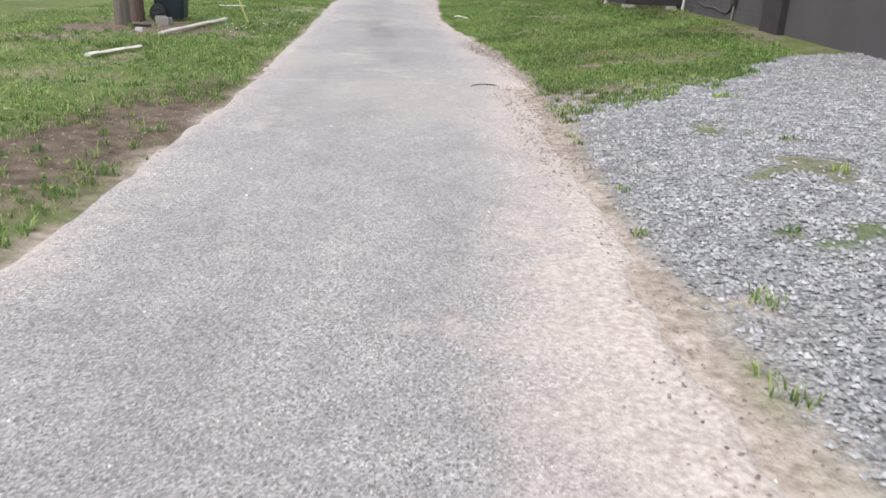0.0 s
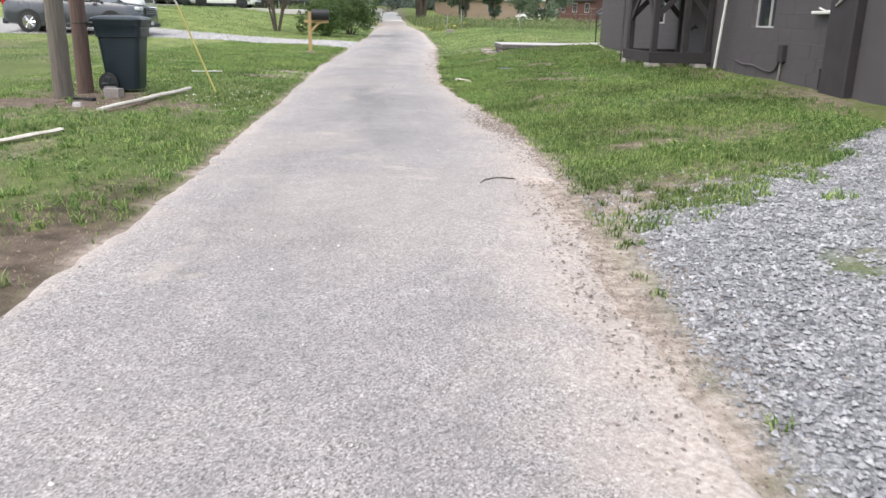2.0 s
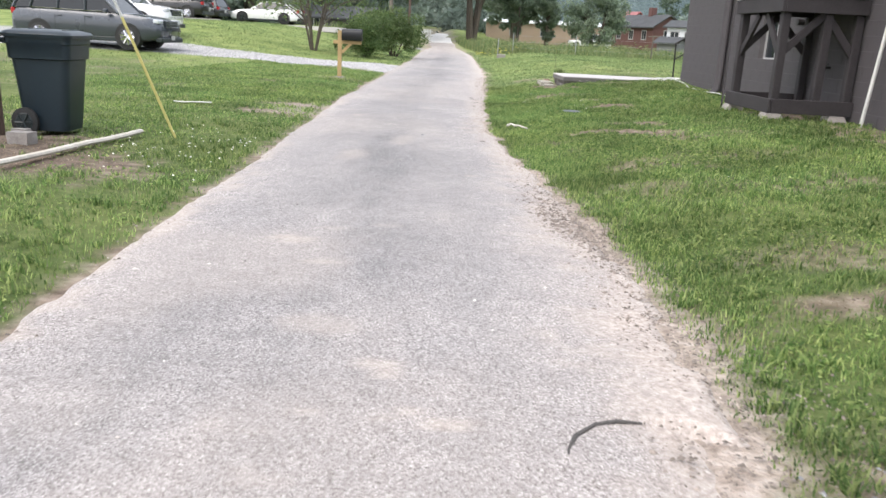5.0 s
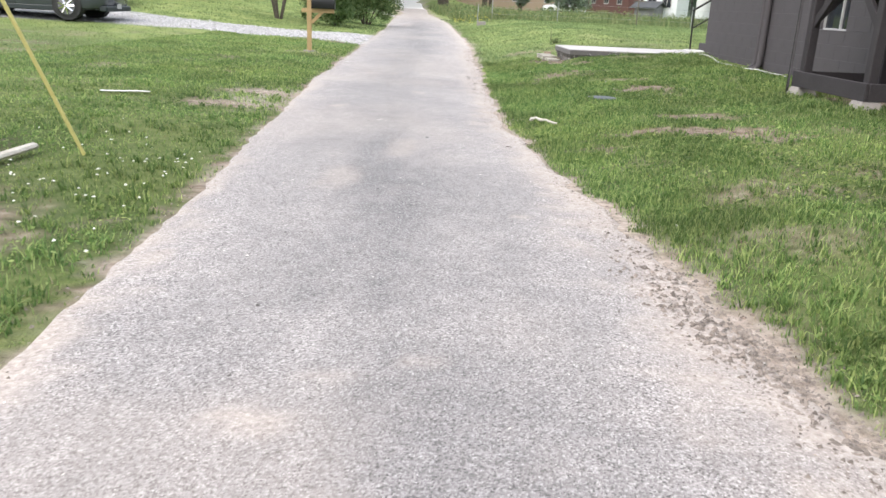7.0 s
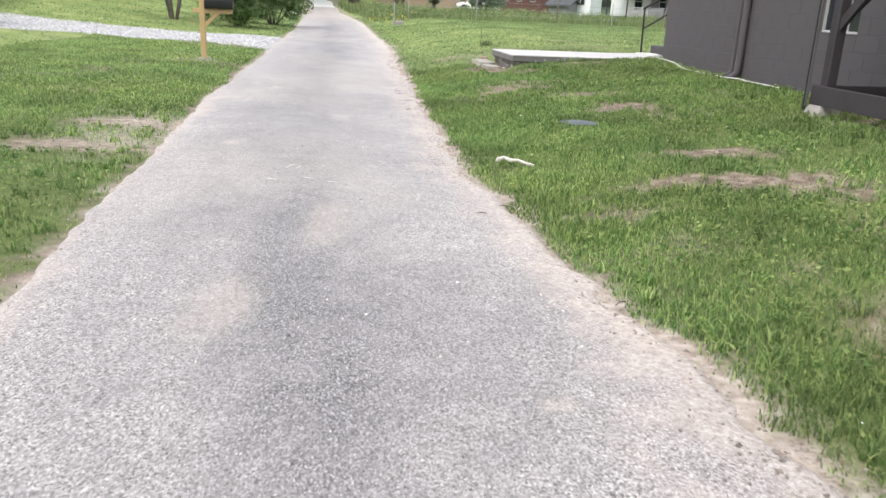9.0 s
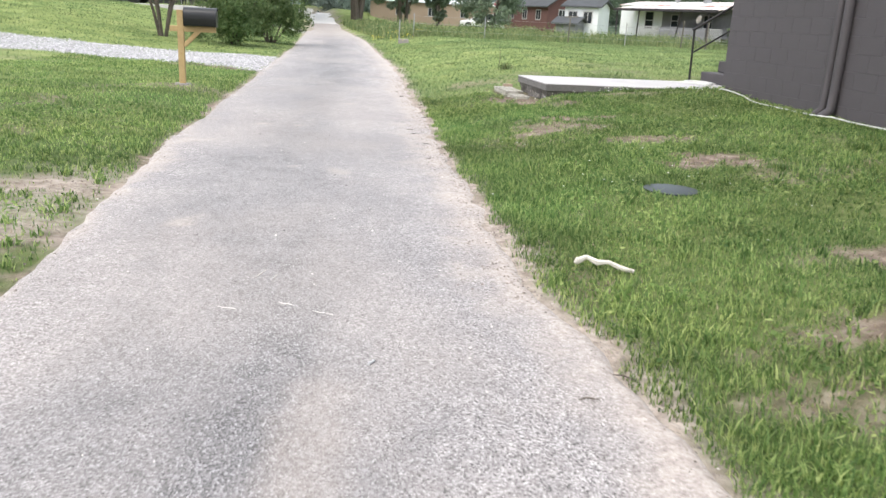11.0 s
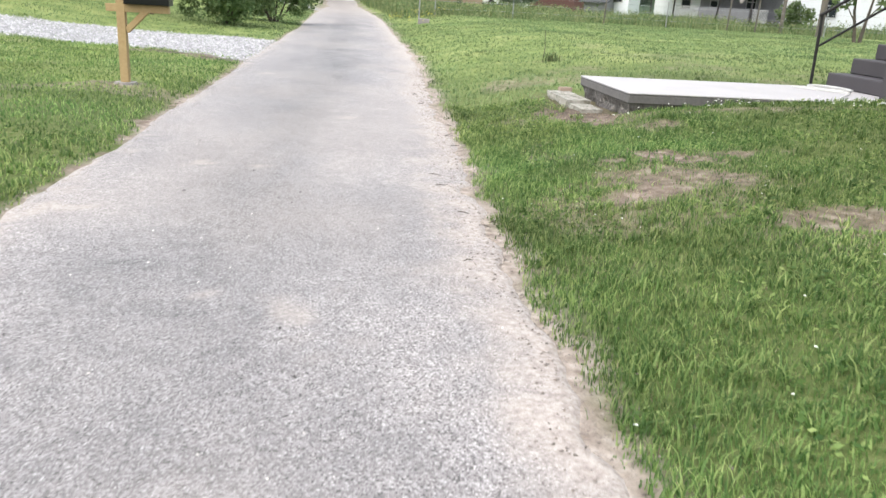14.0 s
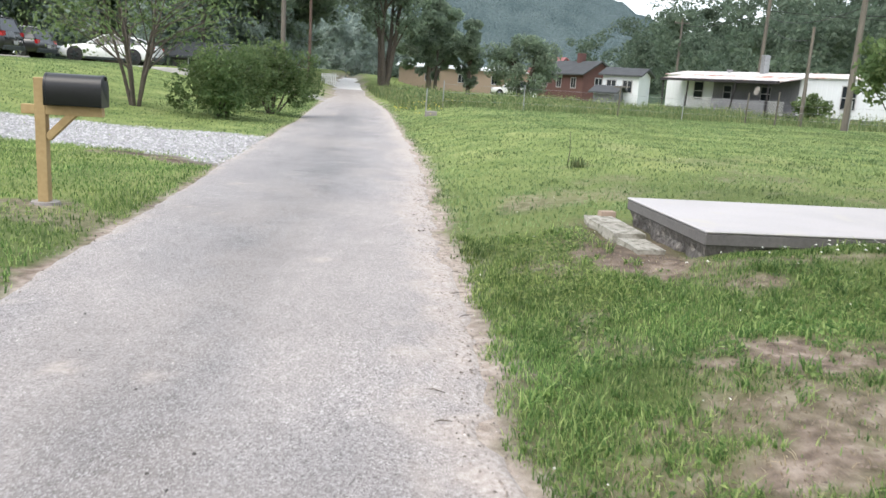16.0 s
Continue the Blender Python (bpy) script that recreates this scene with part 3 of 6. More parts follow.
# ---- the road ----
def road_material():
    m = bpy.data.materials.new("worn_chip_seal")
    m.use_nodes = True
    n, k = m.node_tree.nodes, m.node_tree.links
    b = n["Principled BSDF"]
    b.inputs["Roughness"].default_value, b.inputs["Specular IOR Level"].default_value = 0.66, 0.34
    co = n.new("ShaderNodeTexCoord").outputs["Object"]

    def tex(sc, detail=5.0, kind="ShaderNodeTexNoise"):
        t = n.new(kind)
        t.inputs["Scale"].default_value = sc
        if kind == "ShaderNodeTexNoise":
            t.inputs["Detail"].default_value = detail
        k.new(co, t.inputs["Vector"])
        return t

    def ramp(f, *stops):
        t = n.new("ShaderNodeValToRGB")
        t.color_ramp.elements[0].position, t.color_ramp.elements[0].color = stops[0][0], (*stops[0][1], 1)
        t.color_ramp.elements[1].position, t.color_ramp.elements[1].color = stops[-1][0], (*stops[-1][1], 1)
        for p, c in stops[1:-1]:
            t.color_ramp.elements.new(p).color = (*c, 1)
        k.new(f, t.inputs[0])
        return t.outputs[0]

    def blend(f, x, y, mode="MIX"):
        t = n.new("ShaderNodeMix")
        t.data_type, t.blend_type = "RGBA", mode
        if isinstance(f, float):
            t.inputs[0].default_value = f
        else:
            k.new(f, t.inputs[0])
        k.new(x, t.inputs[6]), k.new(y, t.inputs[7])
        return t.outputs[2]

    def attr(name):
        t = n.new("ShaderNodeAttribute")
        t.attribute_name = name
        return t.outputs["Fac"]

    chips = tex(150, kind="ShaderNodeTexVoronoi")
    sep = n.new("ShaderNodeSeparateColor")
    k.new(chips.outputs["Color"], sep.inputs[0])
    chip = ramp(sep.outputs[0], (0.0, (0.045, 0.042, 0.041)), (0.22, (0.185, 0.173, 0.169)), (0.65, (0.303, 0.284, 0.278)), (0.88, (0.395, 0.373, 0.366)), (1.0, (0.55, 0.525, 0.515)))
    grey = ramp(sep.outputs[1], (0.0, (0.06, 0.057, 0.057)), (0.5, (0.158, 0.151, 0.15)), (0.85, (0.252, 0.243, 0.241)), (1.0, (0.39, 0.38, 0.378)))
    dust = ramp(tex(38, 8).outputs["Fac"], (0.3, (0.27, 0.225, 0.195)), (0.5, (0.4, 0.345, 0.305)), (0.7, (0.52, 0.465, 0.42)))
    worn = n.new("ShaderNodeMath")
    worn.operation = "ADD"
    worn.use_clamp = True
    mott = n.new("ShaderNodeMapRange")
    mott.inputs["From Min"].default_value, mott.inputs["From Max"].default_value = 0.35, 0.65
    mott.inputs["To Min"].default_value, mott.inputs["To Max"].default_value = -0.2, 0.2
    k.new(tex(5.5, 8).outputs["Fac"], mott.inputs["Value"])
    k.new(attr("worn"), worn.inputs[0]), k.new(mott.outputs[0], worn.inputs[1])
    base = blend(worn.outputs[0], chip, grey)
    tone = ramp(tex(0.8, 8).outputs["Fac"], (0.3, (0.88, 0.875, 0.88)), (0.7, (1.1, 1.085, 1.075)))
    base = blend(1.0, base, tone, "MULTIPLY")
    col = blend(attr("dust"), base, dust)
    # sunlight on the road's far end, put into the colour as near-white
    white = ramp(tex(2.0).outputs["Fac"], (0.3, (0.6, 0.58, 0.55)), (0.7, (0.72, 0.7, 0.67)))
    col = blend(attr("sunlit_end"), col, white)
    k.new(col, b.inputs["Base Color"])
    bu = n.new("ShaderNodeBump")
    bu.inputs["Strength"].default_value, bu.inputs["Distance"].default_value = 0.4, 0.004
    k.new(chips.outputs["Distance"], bu.inputs["Height"])
    bu2 = n.new("ShaderNodeBump")
    bu2.inputs["Strength"].default_value, bu2.inputs["Distance"].default_value = 0.3, 0.02
    k.new(tex(12).outputs["Fac"], bu2.inputs["Height"]), k.new(bu.outputs[0], bu2.inputs["Normal"]), k.new(bu2.outputs[0], b.inputs["Normal"])
    return m


ry = np.concatenate([np.arange(-30, -1, 1.0), np.arange(-1, 7.5, 0.08), np.arange(7.5, 9.6, 0.03), np.arange(9.6, 42, 0.08), np.arange(42, 140, 0.8)])
lanes = np.concatenate([[-1.0, -0.985, -0.95], np.linspace(-0.9, 0.3, 21), np.linspace(0.33, 0.94, 26), [0.955, 0.985, 1.0]])
RY, LN = np.meshgrid(ry, lanes, indexing="ij")
le, re_ = left_edge(RY) - 0.03, right_edge(RY) + 0.03
bite = 0.07 * ss(0.55, 0.8, vnoise(RY * 2.5, RY * 0, 71)) + 0.05 * (vnoise(RY * 9, RY * 0, 72) - 0.5)
bite_l = 0.03 * (vnoise(RY * 8, RY * 0, 74) - 0.5)
RX = (le + bite_l) + (re_ - bite - le - bite_l) * (LN + 1) / 2
# south of a broken lip the right-hand edge has crumbled to packed sand
lip = 8.92 - 0.75 * np.clip(0.98 - RX, 0, 1) ** 1.2 + 0.12 * (vnoise(RX * 9, RX * 0, 76) - 0.5) - 0.15 * np.clip(RX - 1.15, 0, 1)
inner = 0.82 + 0.1 * np.clip(8.8 - RY, 0, 5) + 0.2 * (fbm(RX * 2, RY * 1.5, 77) - 0.5)
broken_off = ss(0.0, 0.02, lip - RY) * ss(4.5, 7.0, RY)
crumble = broken_off * ss(-0.1, 0.5, RX - inner)
sandy_way = broken_off * ss(-0.25, 0.5, RX - inner + 0.5 * (fbm(RX * 5, RY * 5, 75) - 0.5))
RZ = 0.004 + 0.02 * (1 - LN ** 2) + 0.02 * (fbm(RX * 0.8, RY * 0.8, 81) - 0.5) - 0.045 * ss(0.93, 1.0, np.abs(LN)) + far_rise(RY) + 0.3 * ss(84, 92, RY)
RZ = RZ - 0.05 * crumble * (0.5 + 0.5 * ss(1.6, 0.0, lip - RY)) + 0.012 * crumble * (vnoise(RX * 14, RY * 14, 78) - 0.3)
rn, cn = RX.shape
idx = np.arange(rn * cn).reshape(rn, cn)
quads = np.stack([idx[:-1, :-1], idx[:-1, 1:], idx[1:, 1:], idx[1:, :-1]], -1).reshape(-1, 4)
road = raw("road", np.stack([RX, RY, RZ], -1).reshape(-1, 3), quads, road_material(), True)
tagged(road, "narrow worn chip-seal road with sandy crumbling edges", "road", kind="structure")
off = (fbm(RX * 1.7, RY * 0.6, 83) - 0.5) * 0.3 + (fbm(RX * 6, RY * 6, 84) - 0.5) * 0.35
dusty = np.maximum(ss(0.55 - 0.2 * ss(11, 7, RY), 1.0, LN + off) * 0.95, ss(0.8, 1.04, -LN + off) * 0.8)
spots = 0.5 * ss(0.76, 0.84, fbm(RX * 2.3 + 9, RY * 2.3, 87)) + 0.25 * ss(0.42, 0.7, fbm(RX * 0.7, RY * 0.4, 86))
for sx, sy, w, l in ((-0.3, 9.51, 0.2, 0.14), (-0.14, 8.24, 0.1, 0.1), (-0.37, 11.46, 0.08, 0.06), (-0.68, 11.27, 0.1, 0.07), (-1.34, 14.53, 0.16, 0.4), (-1.03, 15.9, 0.14, 0.6)):
    spots = np.maximum(spots, 0.4 * (1 - ss(0.5, 1.3, np.hypot((RX - sx) / w, (RY - sy) / l) + (fbm(RX * 9, RY * 9, 79) - 0.5))))
# past y 50 the dust colour spreads full width and lightens the road
paint(road, "dust", np.clip(np.maximum(np.maximum(np.maximum(dusty, spots), 0.85 * sandy_way), 0.6 * ss(50, 70, RY)) * 0.9, 0, 0.88))
# sunlit stretch past y 90, painted pale
paint(road, "sunlit_end", 0.9 * ss(90, 93, RY))
wave = 0.25 * (fbm(RX * 0, RY * 0.22, 88) - 0.5)
middle = (0.35 + 0.65 * ss(10, 16, RY)) * np.exp(-((LN + 0.05 + wave) / 0.28) ** 2) * (0.65 + 0.55 * ss(0.3, 0.65, fbm(RX * 1.2, RY * 0.14, 90)))
track = middle + 0.3 * np.exp(-((LN + 0.5 + wave) / 0.16) ** 2) + 0.32 * np.exp(-((LN - 0.36) / 0.16) ** 2) * (1 - 0.5 * ss(10, 20, RY))
blot = ss(0.5, 0.72, fbm(RX * 1.1 + 3, RY * 0.55, 92)) * ss(0.95, 0.6, np.abs(LN))
paint(road, "worn", np.clip(0.05 + 0.95 * track * (0.55 + 0.7 * fbm(RX * 3.5, RY * 0.5, 89)) + 0.25 * blot, 0, 1))

ASPHALT = mat("old_dark_asphalt", (0.05, 0.047, 0.045), (0.1, 0.092, 0.086), 0.95, scale=9, fine=60, bump=0.8, dist=0.006)
# asphalt lip as a dark tube, which also stands in for its crack shadow
m = Mesh().tube([(0.77, 8.54, 0.018), (0.772, 8.63, 0.02), (0.8, 8.73, 0.021), (0.87, 8.83, 0.02), (0.95, 8.875, 0.017), (1.04, 8.9, 0.008)], [0.003, 0.007, 0.011, 0.008, 0.009, 0.003], 6)
part("broken_lip", m, ASPHALT, road, "broken asphalt lip, darkened for the shadow under it")
for sx, sy, a, l in ((-1.5, 17.5, 74, 0.16), (-1.42, 17.46, 76, 0.1), (-1.42, 16.82, 62, 0.2), (-1.34, 16.8, 60, 0.17), (-1.12, 16.98, -25, 0.16), (-1.3, 17.08, -24, 0.1), (-1.55, 17.0, -20, 0.12)):
    c, q = math.cos(radians(a)), math.sin(radians(a))
    m = Mesh().tube([(sx + c * l * t, sy + q * l * t + 0.006 * math.sin(t * 9), 0.0215) for t in np.linspace(-0.5, 0.5, 6)], [0.001, 0.003, 0.004, 0.0035, 0.003, 0.001], 5)
    part("scrape", m, PALEPEB, road, "pale scrape mark")

# ---- loose stones ----
def stones(name, xs, ys, zs, size, material, label, parent_kind="stuff", category="gravel"):
    """Angular stones, half sunk."""
    base = np.array([(1, 0, -0.45), (-1, 0, -0.45), (0, 1, -0.45), (0, -1, -0.45), (0, 0, 1)], float)
    tri = np.array([(0, 2, 4), (2, 1, 4), (1, 3, 4), (3, 0, 4)])
    n = len(xs)
    p = np.repeat(base[None], n, 0) * rng.uniform(0.6, 1.25, (n, 5, 1)) + rng.uniform(-0.3, 0.3, (n, 5, 3))
    p *= np.asarray(size).reshape(-1, 1, 1) * np.array([1.25, 0.9, 0.6])
    a = rng.uniform(0, 6.28, n)
    c, s = np.cos(a)[:, None], np.sin(a)[:, None]
    q = p.copy()
    q[..., 0], q[..., 1] = p[..., 0] * c - p[..., 1] * s, p[..., 0] * s + p[..., 1] * c
    q[..., 0] += xs[:, None]
    q[..., 1] += ys[:, None]
    q[..., 2] += zs[:, None]
    f = tri[None] + 5 * np.arange(n)[:, None, None]
    ob = raw(name, q.reshape(-1, 3), f.reshape(-1, 3), material)
    return tagged(ob, label, category, kind="stuff")


px, py = rng.uniform(1.4, 7.0, 130000), 0.8 + 11 * rng.random(130000)
keep = (rng.random(len(px)) < np.interp(px, (3.6, 5.0), (1, 0.55))) & (gravel(px, py) > rng.random(len(px)) * 0.9 + 0.08)
px, py = px[keep], py[keep]
stones("gravel", px, py, ground_z(px, py) + rng.uniform(-0.002, 0.016, len(px)), rng.uniform(0.006, 0.019, len(px)), STONE, "loose blue-grey crushed stone beside the road")
px, py = rng.uniform(1.4, 3.4, 2600), rng.uniform(7.6, 9.2, 2600)
keep = (py < 7.6 + 0.5 * px + rng.normal(0, 0.2, len(px))) & (fbm(px * 2.5, py * 2.5, 47) > 0.42) & (px > right_edge(py) + 0.05)
px, py = px[keep], py[keep]
stones("gravel", px, py, ground_z(px, py) + 0.003, rng.uniform(0.005, 0.016, len(px)), STONE, "stray crushed stone among thin grass beside the road")
px, py = rng.uniform(-17, -3.8, 26000), rng.uniform(29, 41, 26000)
keep = drive(px, py) > rng.random(len(px)) * 0.7 + 0.2
px, py = px[keep], py[keep]
stones("gravel", px, py, ground_z(px, py) + 0.008, rng.uniform(0.012, 0.04, len(px)), PALESTONE, "pale crushed stone of a house driveway")
py = rng.uniform(1, 32, 9000)
px = right_edge(py) + rng.normal(-0.06, 0.16, len(py))
pz = np.where(px < right_edge(py) - 0.05, 0.012, ground_z(px, py) + 0.004)
stones("pebbles", px, py, pz, 0.002 + 0.008 * rng.random(len(px)) ** 2, PEBBLE, "small dark pebbles along the crumbling road edge", category="pebbles")
py = rng.uniform(5.2, 10.2, 3800)
px = right_edge(py) + rng.uniform(-0.45, 0.5, len(py)) + rng.normal(0, 0.08, len(py))
stones("pebbles", px, py, np.maximum(ground_z(px, py), 0.0) + 0.004, 0.002 + 0.011 * rng.random(len(px)) ** 2, PEBBLE, "broken asphalt crumbs where gravel meets the road", category="pebbles")
py = rng.normal(11.9, 0.75, 1500)
px = right_edge(py) + rng.normal(-0.16, 0.13, len(py))
stones("pebbles", px, py, np.where(px < right_edge(py) - 0.03, 0.014, ground_z(px, py) + 0.004), 0.003 + 0.014 * rng.random(len(px)) ** 2, PEBBLE, "loose stones spilled on the sandy road edge", category="pebbles")
px, py = rng.uniform(-0.8, 0.35, 46), rng.uniform(8.5, 27, 46)
px = (left_edge(py) + right_edge(py)) / 2 + px * 1.1
stones("pebbles", px, py, np.full(len(px), 0.024), rng.uniform(0.005, 0.012, len(px)), ASPHALT, "dark asphalt crumbs lying on the road", category="pebbles")
py = rng.uniform(1, 30, 420)
px = left_edge(py) + rng.random(len(py)) * (right_edge(py) - left_edge(py))
stones("pebbles", px, py, np.full(len(px), 0.024), rng.uniform(0.003, 0.008, len(px)), PALEPEB, "pale loose chips scattered over the road", category="pebbles")
py = rng.uniform(2, 40, 1500)
px = left_edge(py) + rng.normal(0.0, 0.14, len(py))
stones("pebbles", px, py, np.maximum(ground_z(px, py), 0.004) + 0.004, rng.uniform(0.003, 0.011, len(px)), PEBBLE, "small pebbles and clods along the road's grassy edge", category="pebbles")


# ---- grass ----
def leaf_cards(centres, size, flat=0.0):
    """Two-triangle leaves or sprays about the given points."""
    n = len(centres)
    a = rng.normal(size=(n, 3))
    a[:, 2] *= 1 - flat
    a /= np.linalg.norm(a, axis=1)[:, None]
    b = rng.normal(size=(n, 3))
    b -= a * (a * b).sum(1)[:, None]
    b /= np.linalg.norm(b, axis=1)[:, None]
    s = (np.asarray(size) * np.ones(n)).reshape(-1, 1) * rng.uniform(0.6, 1.35, (n, 1))
    v = np.stack([centres - a * s, centres - a * s * 0.1 + b * s * 0.5, centres + a * s, centres + a * s * 0.1 - b * s * 0.45], 1)
    v += rng.normal(0, 1, (n, 4, 3)) * s[:, None] * 0.08
    f = np.array([(0, 1, 2), (0, 2, 3)])[None] + 4 * np.arange(n)[:, None, None]
    return v.reshape(-1, 3), f.reshape(-1, 3)


def blades(name, xs, ys, zs, height, width, material, label, lean=1.1, category="grass"):
    """Bent blades of three triangles."""
    n = len(xs)
    a = rng.uniform(0, 6.28, n)
    d = np.stack([np.cos(a), np.sin(a)], -1)
    w = np.stack([-d[:, 1], d[:, 0]], -1) * np.asarray(width).reshape(-1, 1) / 2
    h = np.asarray(height)
    l = (h * rng.uniform(0.1, 1.0, n) * lean)[:, None] * d
    root = np.stack([xs, ys], -1)
    v = np.empty((n, 5, 3))
    v[:, 0, :2], v[:, 1, :2] = root - w, root + w
    v[:, 2, :2], v[:, 3, :2] = root + l * 0.4 - w * 0.75, root + l * 0.4 + w * 0.75
    v[:, 4, :2] = root + l * 1.15
    v[:, 0, 2] = v[:, 1, 2] = zs - 0.01
    v[:, 2, 2] = v[:, 3, 2] = zs + h * 0.62
    v[:, 4, 2] = zs + h
    f = np.array([(0, 1, 3), (0, 3, 2), (2, 3, 4)])[None] + 5 * np.arange(n)[:, None, None]
    return tagged(raw(name, v.reshape(-1, 3), f.reshape(-1, 3), material), label, category, kind="stuff")


def sow(count, x0, x1, y0, y1, h0, h1, width, label, material=GRASS, gap=-0.01):
    xs, ys = rng.uniform(x0, x1, count), rng.uniform(y0, y1, count)
    edge = np.maximum(xs - right_edge(ys), left_edge(ys) - xs)
    clump = fbm(xs * 1.3, ys * 1.3, 91)
    tall = fbm(xs * 0.8, ys * 0.8, 94)
    lush = np.clip(1.15 - 1.35 * bare(xs, ys), 0.015, 1) * (0.45 + 1.1 * clump)
    ok = (edge > gap) & ~built(xs, ys) & (rng.random(count) < lush) & (rng.random(count) > gravel(xs, ys) * 0.995) & (rng.random(count) > drive(xs, ys) * 0.98)
    xs, ys, tall, edge = xs[ok], ys[ok], tall[ok], edge[ok]
    near_edge = 1 + 0.5 * np.exp(-((edge - 0.3) / 0.25) ** 2)
    hs = rng.uniform(h0, h1, len(xs)) * (0.45 + 0.9 * tall) * near_edge * 0.8
    return blades("grass", xs, ys, ground_z(xs, ys), hs, width * rng.uniform(0.7, 1.3, len(xs)), material, label)


sow(265000, -0.6, 4.9, 7.5, 27, 0.013, 0.046, 0.0065, "short green lawn grass beside the road")
sow(98000, -7.5, -1.2, 2.5, 22, 0.015, 0.05, 0.0075, "short green lawn grass beside the road")
sow(60000, -9, -3.0, 20, 33, 0.02, 0.06, 0.011, "lawn grass around the mailbox")
sow(95000, -3.2, 14, 26, 48, 0.02, 0.06, 0.014, "mown grass of an open field", FIELD)
sow(42000, -8, 18, 46, 66, 0.025, 0.07, 0.028, "mown grass of an open field", FIELD)
sow(42000, -20, -4.5, 36, 62, 0.025, 0.06, 0.025, "lawn grass sloping up to the neighbours", FIELD)
sow(16000, -18, -7, 20, 36, 0.025, 0.06, 0.018, "lawn grass beside the gravel drive", FIELD)


def tufts(count, per, x0, x1, y0, y1, h0, h1, width, label, material=GRASS):
    """Clumps of longer blades that spread from one root."""
    xs, ys = rng.uniform(x0, x1, count), rng.uniform(y0, y1, count)
    edge = np.maximum(xs - right_edge(ys), left_edge(ys) - xs)
    ok = (edge > 0.08) & ~built(xs, ys) & (rng.random(count) < (1.1 - bare(xs, ys)) * (0.3 + 1.2 * ss(0.4, 0.62, fbm(xs * 1.1, ys * 1.1, 97)) + np.exp(-(edge / 0.35) ** 2))) & (gravel(xs, ys) < 0.5 + 0.5 * rng.random(count)) & (drive(xs, ys) < 0.3)
    xs, ys = xs[ok], ys[ok]
    hs = rng.uniform(h0, h1, len(xs))
    xs, ys, hs = np.repeat(xs, per), np.repeat(ys, per), np.repeat(hs, per)
    xs, ys = xs + rng.normal(0, 0.022, len(xs)), ys + rng.normal(0, 0.022, len(xs))
    return blades("grass", xs, ys, ground_z(xs, ys), hs * rng.uniform(0.5, 1.1, len(xs)), width * rng.uniform(0.7, 1.3, len(xs)), material, label, 1.5)


sow(80000, -0.7, 1.9, 13.5, 25.5, 0.018, 0.06, 0.0055, "thick fresh grass along the road edge")
tufts(7000, 14, -0.7, 4.9, 7.0, 27, 0.04, 0.085, 0.009, "longer grass tufts in the lawn")
tufts(3200, 14, -6.5, -1.1, 2.5, 24, 0.04, 0.085, 0.01, "longer grass tufts in the lawn")
tufts(1500, 10, -3.0, 12, 26, 46, 0.03, 0.065, 0.013, "longer grass tufts in the field", FIELD)
tufts(260, 16, 1.4, 4.5, 1.5, 8.5, 0.03, 0.07, 0.009, "grass tufts pushing through the gravel")


def thatch(count, x0, x1, y0, y1, label):
    """Dry straw thinly spread over bare and thin spots."""
    xs, ys = rng.uniform(x0, x1, count), rng.uniform(y0, y1, count)
    edge = np.maximum(xs - right_edge(ys), left_edge(ys) - xs)
    b = bare(xs, ys)
    ok = (edge > 0.03) & ~built(xs, ys) & (rng.random(count) < 0.04 + 0.9 * b * (1.35 - b)) & (gravel(xs, ys) < 0.3)
    xs, ys = xs[ok], ys[ok]
    blades("dry_grass", xs, ys, ground_z(xs, ys), rng.uniform(0.006, 0.03, len(xs)), 0.006 * rng.uniform(0.6, 1.2, len(xs)), STRAW, label, 2.6)


thatch(95000, -0.6, 4.9, 7.5, 27, "dry straw-coloured grass on thin spots of the lawn")
thatch(28000, -6.5, -1.1, 2.5, 22, "dry straw-coloured grass on thin spots of the lawn")


CLOD = mat("dry_soil_clods", (0.22, 0.172, 0.14), (0.11, 0.083, 0.066), 0.95, scale=9, fine=60, per="island")
for n_, x0, x1, y0, y1 in ((60000, -0.4, 4.6, 9.5, 27), (40000, -5.5, -1.2, 4, 21)):
    xs, ys = rng.uniform(x0, x1, n_), rng.uniform(y0, y1, n_)
    ok = (bare(xs, ys) > 0.55 + 0.4 * rng.random(n_)) & (np.maximum(xs - right_edge(ys), left_edge(ys) - xs) > 0.05) & ~built(xs, ys) & (gravel(xs, ys) < 0.3)
    xs, ys = xs[ok], ys[ok]
    stones("soil_clods", xs, ys, ground_z(xs, ys) + 0.001, 0.003 + 0.014 * rng.random(len(xs)) ** 3, CLOD, "crumbled dry soil on bare spots of the lawn", category="soil")


def broad(count, x0, x1, y0, y1, size, label):
    """Low broad leaves of clover and dandelion among the grass."""
    xs, ys = rng.uniform(x0, x1, count), rng.uniform(y0, y1, count)
    edge = np.maximum(xs - right_edge(ys), left_edge(ys) - xs)
    ok = (edge > 0.12) & ~built(xs, ys) & (fbm(xs * 1.7, ys * 1.7, 99) > 0.52) & (bare(xs, ys) < 0.8) & (gravel(xs, ys) < 0.3)
    p = np.stack([xs[ok], ys[ok], ground_z(xs[ok], ys[ok]) + rng.uniform(0.012, 0.04, ok.sum())], -1)
    v, f = leaf_cards(p, size, 0.75)
    tagged(raw("clover", v, f, GRASS), label, "clover", kind="stuff")


